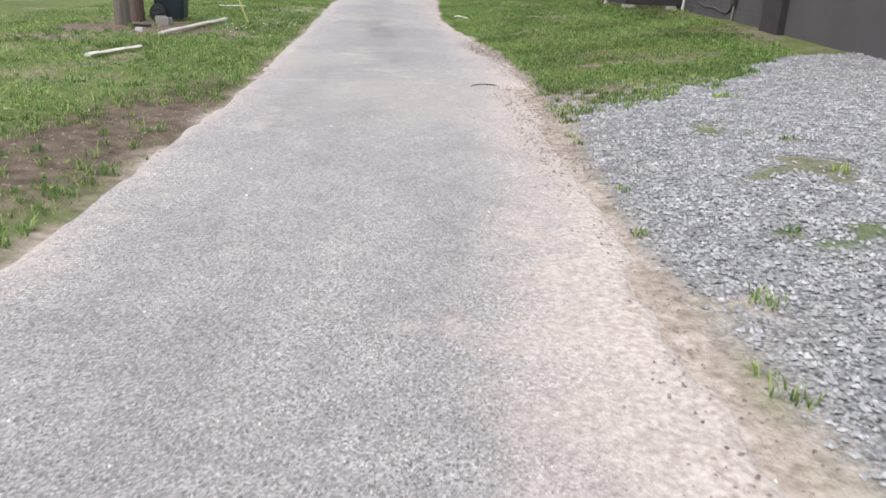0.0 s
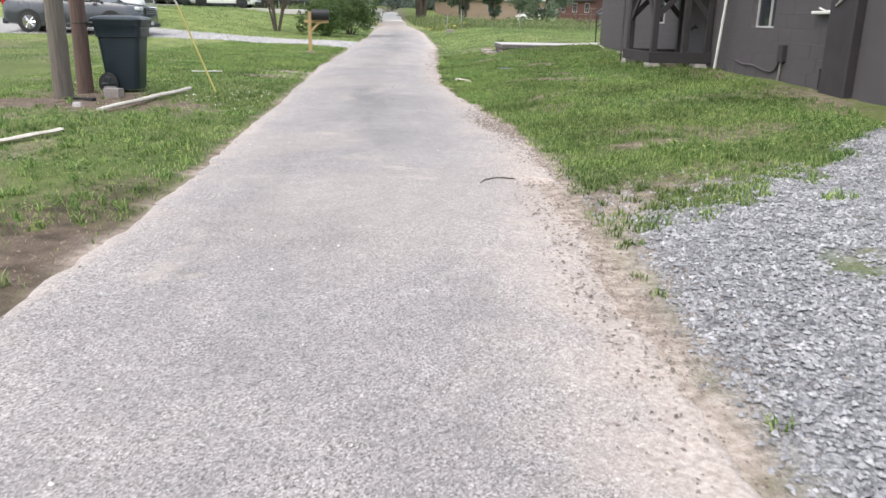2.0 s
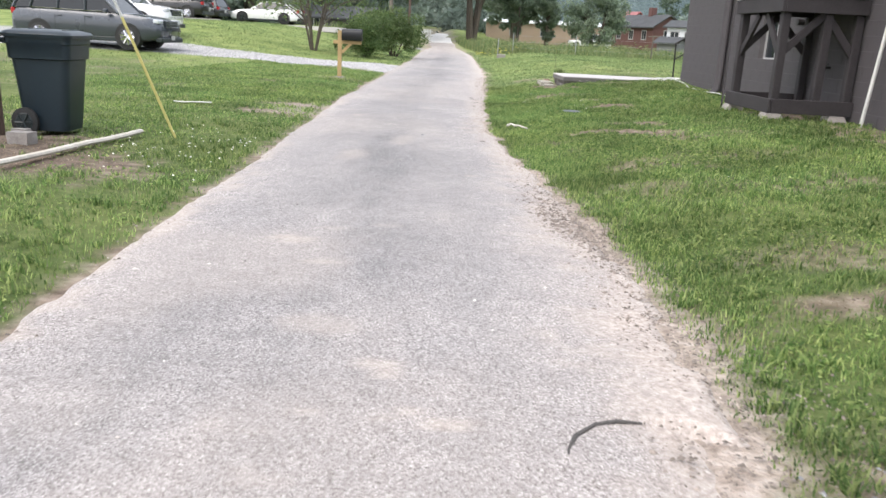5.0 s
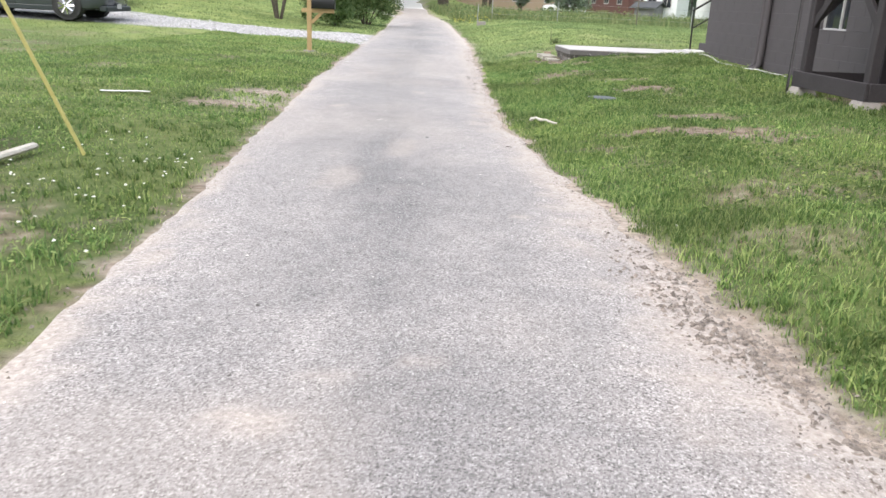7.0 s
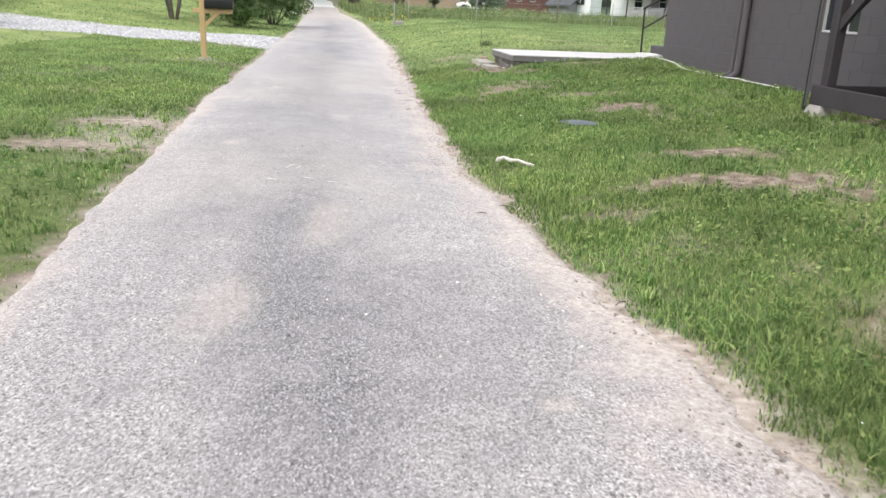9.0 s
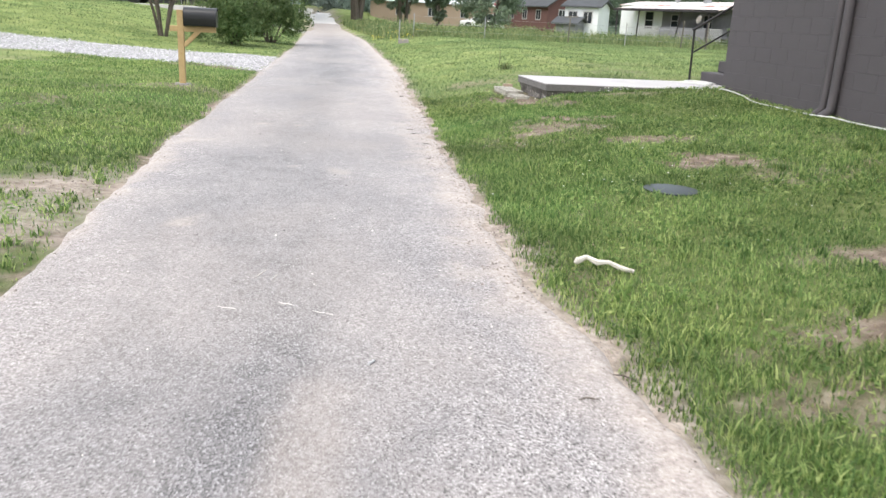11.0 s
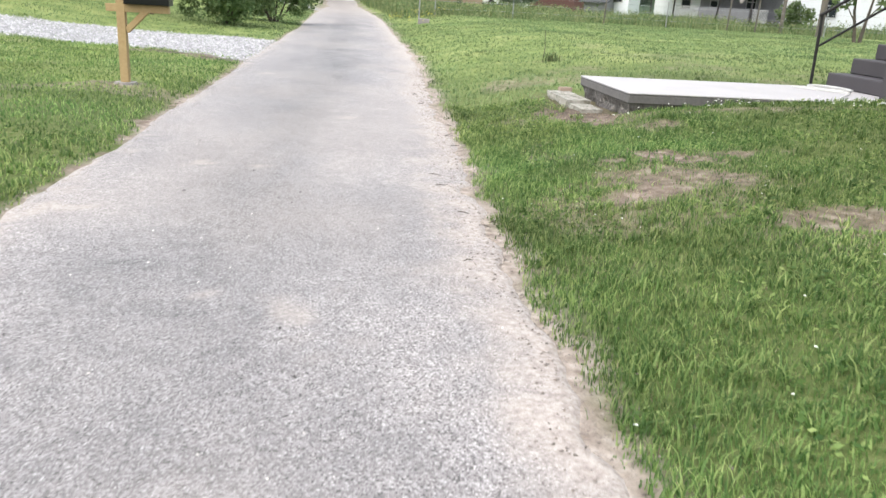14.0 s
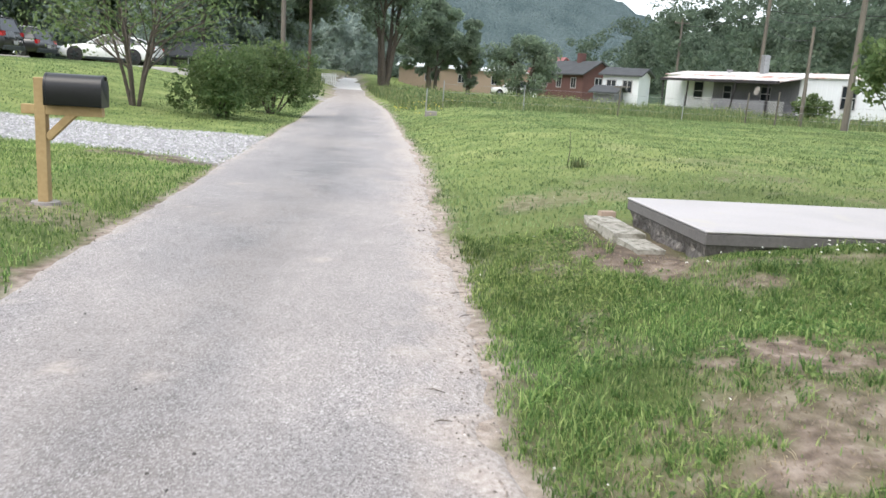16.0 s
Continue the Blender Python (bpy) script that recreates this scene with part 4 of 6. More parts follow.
def flowers(count, x, y, rx, ry_, material, label, up=0.07, size=0.011, category="flowers"):
    xs, ys = rng.normal(x, rx, count), rng.normal(y, ry_, count)
    ok = (np.maximum(xs - right_edge(ys), left_edge(ys) - xs) > 0.1) & ~built(xs, ys)
    xs, ys = xs[ok], ys[ok]
    stones("flowers", xs, ys, ground_z(xs, ys) + up * rng.uniform(0.7, 1.2, len(xs)), np.full(len(xs), size), material, label, category=category)


broad(60000, -0.6, 4.8, 8, 27, 0.016, "low clover and broad weeds in the lawn")
broad(24000, -6, -1.3, 4, 24, 0.017, "low clover and broad weeds in the lawn")
flowers(70, -2.9, 14.0, 0.5, 0.8, FLOWER, "small white clover heads in the lawn")
flowers(60, 2.6, 25.3, 0.7, 0.12, FLOWER, "white clover along the concrete slab")
flowers(16, 1.1, 19.5, 0.5, 0.3, FLOWER, "white clover round the round lid", size=0.007)
flowers(90, 1.2, 24.5, 1.6, 5, FLOWER, "scattered white clover in the lawn", size=0.006)
flowers(80, -2.6, 52.0, 0.8, 2.5, YFLOWER, "yellow wildflowers at the field's edge", up=0.35, size=0.03)


# ---- the block house ----
house = thing("house", "dark brown painted concrete-block house with an upper siding storey", "house", HOUSE)
H_LEN, H_DEEP, BASE, TOP = 17.0, 8.5, 0.15, 2.35
WINDOWS = [(4.4, 5.2), (9.4, 10.2)]


def wall_with_holes(m, s0, s1, y0, y1, z0, z1, holes, hz0, hz1):
    s = s0
    for a, b in holes:
        m.box(s, a, y0, y1, z0, z1)
        m.box(a, b, y0, y1, z0, hz0)
        m.box(a, b, y0, y1, hz1, z1)
        s = b
    m.box(s, s1, y0, y1, z0, z1)


m = Mesh()
wall_with_holes(m, 0.01, H_LEN, -0.0135, 0.2, -0.3, TOP, WINDOWS, 1.15, 1.95)
wall = part("wall", m, MORTAR, house, "brown block wall with chalky mortar lines")
m = Mesh().box(0.01, 0.2, 0.2, H_DEEP, -0.3, TOP).box(H_LEN - 0.2, H_LEN, 0.2, H_DEEP, -0.3, TOP).box(0.2, H_LEN - 0.2, H_DEEP - 0.2, H_DEEP, -0.3, TOP)
part("wall", m, BROWN, house)
m = Mesh()
for k in range(12):
    z = TOP + 0.02 + k * 0.19
    m.prism([(-0.02, z), (-0.035, z), (-0.018, z + 0.195), (-0.005, z + 0.195)], "x", -0.02, 6.2)
    m.prism([(-0.02, z), (-0.035, z), (-0.018, z + 0.195), (-0.005, z + 0.195)], "x", 9.0, H_LEN)
m.box(0, H_LEN, 0, 0.2, TOP, TOP + 2.3).box(0, 0.2, 0.2, H_DEEP, TOP, TOP + 2.3).box(H_LEN - 0.2, H_LEN, 0.2, H_DEEP, TOP, TOP + 2.3).box(0.2, H_LEN - 0.2, H_DEEP - 0.2, H_DEEP, TOP, TOP + 2.3)
part("upper_storey", m, SIDING, house, "grey-brown lap siding")
m = Mesh().prism([(-0.5, 4.65), (H_DEEP / 2, 6.2), (H_DEEP + 0.5, 4.65), (H_DEEP + 0.5, 4.55), (-0.5, 4.55)], "x", -0.4, H_LEN + 0.4)
part("roof", m, ROOFDARK, house)
m = Mesh().box(0.2, H_LEN - 0.2, 0.2, H_DEEP - 0.2, 2.2, 2.35)
part("upper_floor", m, BROWN_WOOD, house)
for a, b in WINDOWS:
    w = part("window", Mesh().box(a, b, 0.1, 0.112, 1.15, 1.95), DARKGLASS, house, "dark sliding window pane")
    m = Mesh()
    for x0, x1, z0, z1 in ((a, b, 1.15, 1.175), (a, b, 1.93, 1.95), (a, a + 0.018, 1.175, 1.93), (b - 0.018, b, 1.175, 1.93), ((a + b) / 2 + 0.05, (a + b) / 2 + 0.075, 1.175, 1.93)):
        m.box(x0, x1, 0.07, 0.13, z0, z1)
    part("window_frame", m, WINFRAME, w, "white aluminium sliding frame")
    part("sill", Mesh().slab(a - 0.03, b + 0.03, -0.02, 0.09, 1.125, 1.149, 0.006), BROWN, w)

# chase, vent, and the plinth beyond
part("buttress", Mesh().slab(12.12, 12.72, -0.22, 0.011, -0.2, 4.4, 0.015), BROWN_WOOD, house, "dark charcoal-brown projecting chase")
part("wall_panel", Mesh().slab(12.73, H_LEN, -0.1, 0.011, -0.2, 2.3, 0.01), BROWN, house, "smooth brown rendered wall section")
m = Mesh().box(11.7, 12.1, -0.05, 0.004, 0.28, 0.36).box(11.7, 11.78, -0.05, 0.004, 0.36, 0.64).box(12.02, 12.1, -0.05, 0.004, 0.36, 0.64).box(11.7, 12.1, -0.05, 0.004, 0.64, 0.68)
v = part("crawl_vent", m, BROWN, house, "square crawl-space opening")
# a thin black sheet stands in for the darkness inside the vent
part("opening", Mesh().box(11.78, 12.02, -0.008, 0.004, 0.36, 0.64), RUBBER, v, "black sheet for the shade in the opening")
part("ledge", Mesh().slab(11.5, 12.1, -0.14, -0.001, 1.36, 1.4, 0.008), WHITEPIPE, house, "narrow white ledge")
# two downspouts side by side
for s, r in ((2.62, 0.05), (2.78, 0.055)):
    m = Mesh().tube([(s, -0.075, 4.5), (s, -0.075, 0.75), (s, -0.08, 0.5), (s - 0.06, -0.16, 0.4)], r, 10)
    part("downspout", m, BROWN, house, "brown-painted downspout", True)
part("tap", Mesh().tube([(7.1, 0.0, 1.1), (7.1, -0.1, 1.1), (7.1, -0.14, 1.05)], 0.022, 8).tube([(7.06, -0.07, 1.15), (7.14, -0.07, 1.15)], 0.012, 6).tube([(7.1, -0.07, 1.1), (7.1, -0.07, 1.15)], 0.01, 6), BLACKMETAL, house, "outdoor tap", True)
part("cable_box", Mesh().slab(10.6, 10.74, -0.1, -0.001, 0.66, 0.92, 0.01), BROWN_WOOD, house, "brown utility box")
m = Mesh().tube([(9.0, -0.03, 0.6), (9.3, -0.03, 0.55), (9.7, -0.03, 0.56), (10.1, -0.03, 0.5), (10.35, -0.03, 0.5), (10.5, -0.04, 0.56), (10.62, -0.06, 0.68)], 0.018, 8)
part("conduit", m, BROWN, house, "sagging flexible conduit", True)
part("conduit", Mesh().tube([(10.66, -0.05, 0.66), (10.63, -0.05, 0.4), (10.6, -0.06, 0.3)], 0.016, 8), CONC_GREY, house, "grey conduit", True)
part("cable", Mesh().tube([(11.5, -0.02, 1.44), (11.7, -0.03, 1.4), (12.0, -0.05, 1.41), (12.3, -0.24, 1.47), (12.7, -0.24, 1.7)], 0.014, 6), WHITEPIPE, house, "loose white cable", True)
part("dryer_vent", Mesh().tube([(6.0, 0.0, 1.75), (6.0, -0.12, 1.75)], 0.05, 10), BLACKMETAL, house)
# blocks of the street wall: one mesh for whole blocks, one for halves
whole = Mesh().slab(0.002, 0.398, 0, 0.03, 0.002, 0.198, 0.002).data("block", BROWN)
halves = Mesh().slab(0.002, 0.198, 0, 0.03, 0.002, 0.198, 0.002).data("block", BROWN)
rest = Mesh()
for c in range(11):
    z = BASE + 0.2 * c
    s = 0.0 if c % 2 == 0 else -0.2
    while s < 12.1:
        cut = [(a, b) for a, b in WINDOWS if 5 <= c <= 8 and s < b - 0.01 and s + 0.4 > a + 0.01]
        spans = [(max(s, 0), s + 0.4)]
        if cut:
            a, b = cut[0]
            spans = [p for p in ((s, a), (b, s + 0.4)) if p[1] - p[0] > 0.1]
        for p, q in spans:
            if p < 11.0:
                ob = new("block", whole if q - p > 0.3 else halves)
                ob.parent = wall
                ob.location = (p, -0.0165 - 0.0012 * lattice(p * 3, c), z)
            else:
                rest.box(p + 0.004, q - 0.004, -0.02, 0.01, z + 0.004, z + 0.196)
        s += 0.4
tagged(part("blockwork", rest, BROWN, wall), kind="stuff")

# ---- the timber deck against the house ----
deck = thing("deck", "dark brown timber porch deck on braced posts and concrete piers", "deck", HOUSE @ pose(6.3, 0, 0) @ Matrix.Diagonal((1, 1, 1.01, 1)))
D0, D1, DN = 0.0, 1.66, 1.2     # along the wall, and out from it
for x0, x1, y0, y1 in ((D0, D1, -DN, -DN + 0.045), (D0, D0 + 0.045, -DN + 0.05, -0.03), (D1 - 0.045, D1, -DN + 0.05, -0.03)):
    part("beam", Mesh().slab(x0, x1, y0, y1, 1.79, 1.985, 0.006), BROWN_WOOD, deck)
    part("skirt_board", Mesh().slab(x0, x1, y0, y1, 0.47, 0.66, 0.006), BROWN_WOOD, deck)
for x, y in ((D0 + 0.11, -DN + 0.105), (D1 - 0.11, -DN + 0.105), (D0 + 0.11, -0.1), (D1 - 0.11, -0.1), (D1 - 0.11, -0.52)):
    part("post", Mesh().slab(x - 0.055, x + 0.055, y - 0.055, y + 0.055, 0.5, 1.79 if y > -1 else 3.0, 0.008), BROWN_WOOD, deck)


def brace(p, q, w=0.05):
    p, q = Vector(p), Vector(q)
    mm = (q - p).to_track_quat("Z", "Y").to_matrix().to_4x4()
    mm.translation = p
    part("brace", Mesh().slab(-0.022, 0.022, -w, w, 0, (q - p).length, 0.005, mm), BROWN_WOOD, deck)


brace((D0 + 0.11, -DN + 0.1, 1.2), (D0 + 0.7, -DN + 0.1, 1.78))
brace((D1 - 0.11, -DN + 0.1, 1.2), (D1 - 0.7, -DN + 0.1, 1.78))
brace((D1 - 0.11, -DN + 0.1, 1.25), (D1 - 0.11, -DN + 0.62, 1.78))
brace((D1 - 0.11, -0.1, 1.25), (D1 - 0.11, -0.55, 1.78))
brace((D0 + 0.11, -DN + 0.1, 1.25), (D0 + 0.11, -DN + 0.6, 1.78))
brace((D0 + 0.11, -0.1, 1.25), (D0 + 0.11, -0.6, 1.78))
for k in range(10):
    part("deck_board", Mesh().slab(D0 + k * 0.165 + 0.003, D0 + k * 0.165 + 0.16, -DN + 0.002, -0.03, 1.99, 2.02, 0.004), BROWN_WOOD, deck)
for x, y in ((D0 + 0.11, -DN + 0.1), (D1 - 0.11, -DN + 0.1), (D1 - 0.11, -0.22), (D0 + 0.11, -0.22)):
    r = [[(x + sx * w, y + sy * w, z) for sx, sy in ((-1, -1), (1, -1), (1, 1), (-1, 1))] for w, z in ((0.15, 0.2), (0.15, 0.34), (0.1, 0.468))]
    part("pier", Mesh().loft(r), CONC_GREY, deck, "tapered grey concrete pier")
# weather screens, flashing and rail
part("screen", Mesh().box(D0 + 0.17, D1 - 0.17, -DN + 0.02, -DN + 0.03, 2.04, 3.0), GREYPANEL, deck, "grey weather panel")
part("screen", Mesh().box(D1 - 0.06, D1 - 0.05, -DN + 0.17, -0.05, 2.04, 3.0), GREYPANEL, deck, "grey weather panel")
m = Mesh()
for k in range(6):
    a = 0.02 + k * 0.18
    part("flashing", Mesh().box(D1 - 0.02, D1 + 0.012 + 0.01 * (k % 2), -DN + a, -DN + a + 0.16, 1.985 + 0.006 * (k % 3), 2.075), FOIL, deck, "crumpled silver flashing strip")
for k in range(9):
    a = D0 + k * 0.185
    part("flashing", Mesh().box(a, a + 0.17, -DN - 0.012 - 0.008 * (k % 2), -DN + 0.02, 1.985 + 0.006 * (k % 3), 2.06), FOIL, deck, "crumpled silver flashing strip")
part("handrail", Mesh().tube([(D1 + 0.02, -DN + 0.1, 2.36), (D1 + 0.02, -0.15, 2.2)], 0.014, 8), BLACKMETAL, deck, "thin black rail", True)
part("notice", Mesh().box(D0 + 0.55, D0 + 0.72, -DN + 0.012, -DN + 0.018, 2.2, 2.3), WINFRAME, deck, "white notice")
part("notice", Mesh().box(D0 + 0.2, D0 + 0.34, -DN + 0.012, -DN + 0.018, 2.16, 2.22), WINFRAME, deck, "white notice")
part("notice", Mesh().box(D1 - 0.049, D1 - 0.044, -0.55, -0.36, 2.15, 2.4), WINFRAME, deck, "white notice")
part("flood_lamp", Mesh().tube([(D1 + 0.05, -0.24, 2.16), (D1 + 0.07, -0.26, 2.1)], [0.03, 0.055], 10).tube([(D1, -0.2, 2.2), (D1 + 0.05, -0.24, 2.16)], 0.02, 8), WINFRAME, deck, "small white flood lamp", True)
m = Mesh()
rows = []
for j in range(9):
    y = -0.32 + 0.3 * j / 8
    rows.append([(D1 + 0.03 + 0.04 * math.sin(j * 2.1 + z * 5), y + 0.03 * math.sin(z * 9), z) for z in np.linspace(2.03, 3.0, 8)])
m.loft(rows, False, False)
tarp = part("tarp", m, TAN, deck, "draped tan tarpaulin", True)
solid = tarp.modifiers.new("thick", "SOLIDIFY")
solid.thickness = 0.004
part("conduit", Mesh().tube([(D0 - 0.05, -DN - 0.02, 0.32), (D0 - 0.05, -DN - 0.02, 3.0)], 0.016, 8), BLACKMETAL, deck, "black conduit", True)
part("conduit", Mesh().tube([(D0 - 0.01, -DN - 0.03, 0.45), (D0 - 0.01, -DN - 0.03, 2.05), (D0 + 0.3, -DN - 0.03, 2.09)], 0.012, 8), BROWN, deck, "", True)
pipe = thing("white_pipe", "tall white plastic pipe leaning against the brown house", "pipe", HOUSE @ pose(8.55, -0.2, 0))
part("pipe", Mesh().tube([(0, 0, 0.32), (0.42, 0.02, 3.2)], 0.025, 12), WHITEPIPE, pipe, "", True)
part("coupling", Mesh().tube([(0.25, 0.012, 2.0), (0.262, 0.0125, 2.08)], 0.032, 12), WHITEPIPE, pipe, "", True)

# ---- slab, broken step, back steps and rail ----
slab = thing("concrete_slab", "raised pale concrete patio slab with a crumbling rough base", "concrete slab", HOUSE)
# edge band and footing are coloured darker than the slab top
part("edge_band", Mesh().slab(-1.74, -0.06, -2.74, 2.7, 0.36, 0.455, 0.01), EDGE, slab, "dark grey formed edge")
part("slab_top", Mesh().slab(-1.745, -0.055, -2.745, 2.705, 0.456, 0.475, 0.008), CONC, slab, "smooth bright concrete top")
rows = []
outline = [(-1.72, -2.72), (-0.08, -2.72), (-0.08, 2.65), (-1.72, 2.65)]
pts = []
for i in range(4):
    (ax, ay), (bx, by) = outline[i], outline[(i + 1) % 4]
    n = 24
    for j in range(n):
        pts.append((ax + (bx - ax) * j / n, ay + (by - ay) * j / n))
for z in (0.02, 0.12, 0.2, 0.28, 0.359):
    ring = []
    for i, (x, y) in enumerate(pts):
        k = 1 - 0.09 * (noise.noise((x * 6, y * 6, z * 11)) + 0.45) * (z < 0.35)
        ring.append((-0.9 + (x + 0.9) * k, -0.8 + (y + 0.8) * (1 - 0.3 * (1 - k)), z))
    rows.append(ring)
part("footing", Mesh().loft(rows), CONC_DARK, slab, "rough dark footing")


def broken(name, x0, x1, y0, y1, z0, z1, seed, material, parent, label=""):
    """A block with chipped, uneven edges."""
    bm = bmesh.new()
    bmesh.ops.create_cube(bm, size=1)
    bmesh.ops.subdivide_edges(bm, edges=bm.edges[:], cuts=3, use_grid_fill=True)
    for v in bm.verts:
        p = Vector((x0 + (v.co.x + 0.5) * (x1 - x0), y0 + (v.co.y + 0.5) * (y1 - y0), z0 + (v.co.z + 0.5) * (z1 - z0)))
        amt = 0.03 if v.co.z < 0.49 else 0.012
        side = Vector((1, 1, 0.25))
        p += Vector([noise.noise(p * 7 + Vector((seed, i * 5, 0))) * side[i] * amt for i in range(3)])
        v.co = p
    m = Mesh().add([v.co for v in bm.verts], [[v.index for v in f.verts] for f in bm.faces])
    bm.free()
    return part(name, m, material, parent, label)


step = thing("broken_step", "low broken concrete step in front of the slab", "step", HOUSE)
broken("tread", -1.86, -0.95, -3.12, -2.84, 0.1, 0.27, 3, CONC_OLD, step, "pale chipped concrete tread")
broken("tread", -0.92, -0.45, -3.1, -2.86, 0.1, 0.235, 8, CONC_OLD, step, "pale chipped concrete tread")
broken("chunk", -1.9, -1.2, -3.3, -3.12, 0.08, 0.17, 12, CONC_GREY, step)
broken("chunk", -1.7, -1.5, -3.45, -3.3, 0.06, 0.15, 15, CONC_GREY, step)
broken("chunk", -1.95, -1.85, -2.95, -2.8, 0.1, 0.31, 18, TAN, step, "reddish clod")
steps = thing("porch_steps", "dark brown concrete steps rising beside the house", "steps", HOUSE)
for k in range(4):
    part("step", Mesh().slab(-1.8, -0.6, 0.52 + 0.3 * k, 2.6, 0.476 if k == 0 else 0.65 + 0.19 * (k - 1) + 0.001, 0.65 + 0.19 * k, 0.012), BROWN, steps)
rail = thing("stair_rail", "black iron stair handrail with two sloping bars", "handrail", HOUSE)
part("post", Mesh().tube([(-1.86, 0.36, 0.1), (-1.86, 0.33, 1.36)], 0.02, 8), BLACKMETAL, rail, "", True)
part("post", Mesh().tube([(-1.86, 1.55, 0.3), (-1.86, 1.55, 2.12)], 0.02, 8), BLACKMETAL, rail, "", True)
part("top_bar", Mesh().tube([(-1.86, 0.3, 1.33), (-1.86, 1.6, 2.14)], 0.022, 8), BLACKMETAL, rail, "", True)
part("mid_bar", Mesh().tube([(-1.86, 0.35, 0.96), (-1.86, 1.55, 1.7)], 0.016, 8), BLACKMETAL, rail, "", True)
hose = thing("hose", "thin white hose lying over slab and grass along the wall", "hose", HOUSE)
line = [(-1.5, 0.0, 0.49), (-1.2, 0.5, 0.49), (-1.35, -0.2, 0.495), (-0.8, 0.2, 0.491), (-0.3, -0.25, 0.49), (-0.05, -0.35, 0.42), (0.05, -0.4, 0.32)]
for s in np.arange(0.3, 4.2, 0.3):
    p = HOUSE @ Vector((float(s), -0.24 + 0.1 * math.sin(s * 2.3), 0))
    line.append((float(s), -0.24 + 0.1 * math.sin(float(s) * 2.3), gz(p.x, p.y) + 0.03))
part("hose", Mesh().tube(line, 0.009, 8), WHITEPIPE, hose, "", True)
part("coil", Mesh().tube([(-1.3 + 0.32 * math.cos(t), 0.25 + 0.2 * math.sin(t), 0.487 + 0.004 * t / 3) for t in np.linspace(0, 11, 40)], 0.012, 6), WHITEPIPE, hose, "", True)

# ---- things on the right-hand lawn ----
lid = thing("septic_lid", "round dark grey septic lid set in the grass", "manhole lid", pose(1.12, 19.23, 0.2 - 0.04))
part("rim", Mesh().tube([(0, 0, -0.06), (0, 0, 0.035)], 0.21, 24), RUBBER, lid, "", True)
part("lid", Mesh().tube([(0, 0, 0.036), (0, 0, 0.05), (0, 0, 0.054)], [0.198, 0.198, 0.17], 24), BLACKPL, lid, "dark ribbed lid", True)
stick = thing("stick", "bleached twisted stick lying in the grass", "stick", pose(0.31, 17.73, gz(0.31, 17.73) + 0.03) @ Matrix.Diagonal((0.85, 1, 1, 1)))
part("branch", Mesh().tube([(-0.17, 0.03, 0.03), (-0.1, 0.05, 0.05), (-0.04, 0.0, 0.035), (0.03, 0.0, 0.04), (0.1, -0.04, 0.02), (0.19, -0.06, 0.01)], [0.02, 0.014, 0.018, 0.012, 0.017, 0.01], 7), WHITEWOOD, stick, "", True)
part("knob", Mesh().tube([(-0.18, 0.03, 0.02), (-0.16, 0.03, 0.035), (-0.13, 0.035, 0.035)], [0.009, 0.022, 0.012], 7), WHITEWOOD, stick, "", True)
sprig = thing("sapling", "thin bare sapling standing in the field", "plant", pose(1.0, 31.8, gz(1.0, 31.8)))
part("stem", Mesh().tube([(0, 0, 0), (0.02, 0, 0.25), (0.0, 0.02, 0.55)], [0.008, 0.006, 0.003], 5), BARK, sprig)
blades("weed_tuft", 1.15 + rng.normal(0, 0.08, 60), 31.75 + rng.normal(0, 0.05, 60), np.full(60, gz(1.15, 31.75)), rng.uniform(0.08, 0.2, 60), np.full(60, 0.018), WEEDS, "leafy weed tuft at the sapling's foot", 1.0, "weed")


def twig(x, y, a, l, z):
    t = thing("twig", "short dark dry twig lying on the road's edge", "twig", pose(x, y, z, 0, 0, a), "twigs on the road")
    part("stem", Mesh().tube([(-l / 2, 0, 0), (-l * 0.1, l * 0.06, 0.006), (l / 2, -l * 0.04, 0.003)], [0.002, 0.004, 0.002], 5), BARK, t)


for k in range(16):
    y = float(rng.uniform(13, 30))
    twig(float(right_edge(y)) - float(rng.uniform(-0.05, 0.3)), y, float(rng.uniform(-40, 40)), float(rng.uniform(0.04, 0.11)), 0.022)
butt = thing("cigarette_butt", "white cigarette butt lying on the road", "litter", pose(-0.87, 16.45, 0.03, 0, 0, 60))
part("filter", Mesh().tube([(-0.02, 0, 0), (0.02, 0, 0)], 0.006, 8), WINFRAME, butt)

# ---- poles, bin, guy wire and litter on the left ----


def utility_pole(x, y, r, top, material, label, lean=(0.0, 0.0), wires=False):
    p = thing("utility_pole", label, "utility pole", pose(x, y, gz(x, y)))
    n = 14
    pts = [(lean[0] * t * top, lean[1] * t * top, -0.3 + (top + 0.3) * t) for t in np.linspace(0, 1, n)]
    part("shaft", Mesh().tube(pts, [r * (1.08 if i == 0 else 1 - 0.35 * i / n) for i in range(n)], 16), material, p, "", True)
    if wires:
        part("crossarm", Mesh().slab(-0.9, 0.9, -0.05, 0.05, top - 0.7, top - 0.58, 0.01), material, p)
        for sx in (-0.8, 0.0, 0.8):
            part("insulator", Mesh().tube([(sx, 0, top - 0.58), (sx, 0, top - 0.42)], [0.05, 0.03], 8), CONC_GREY, p)
    return p


p = utility_pole(-4.93, 13.15, 0.125, 9.0, POLEGREY, "weathered grey wooden utility pole beside the bin")
p = utility_pole(-5.03, 13.95, 0.112, 8.0, POLEBROWN, "reddish-brown wooden pole touching the bin")
part("cable_tie", Mesh().tube([(0.112 * math.cos(t), 0.112 * math.sin(t), 0.98) for t in np.linspace(0, 6.3, 20)], 0.006, 5), BLACKMETAL, p)
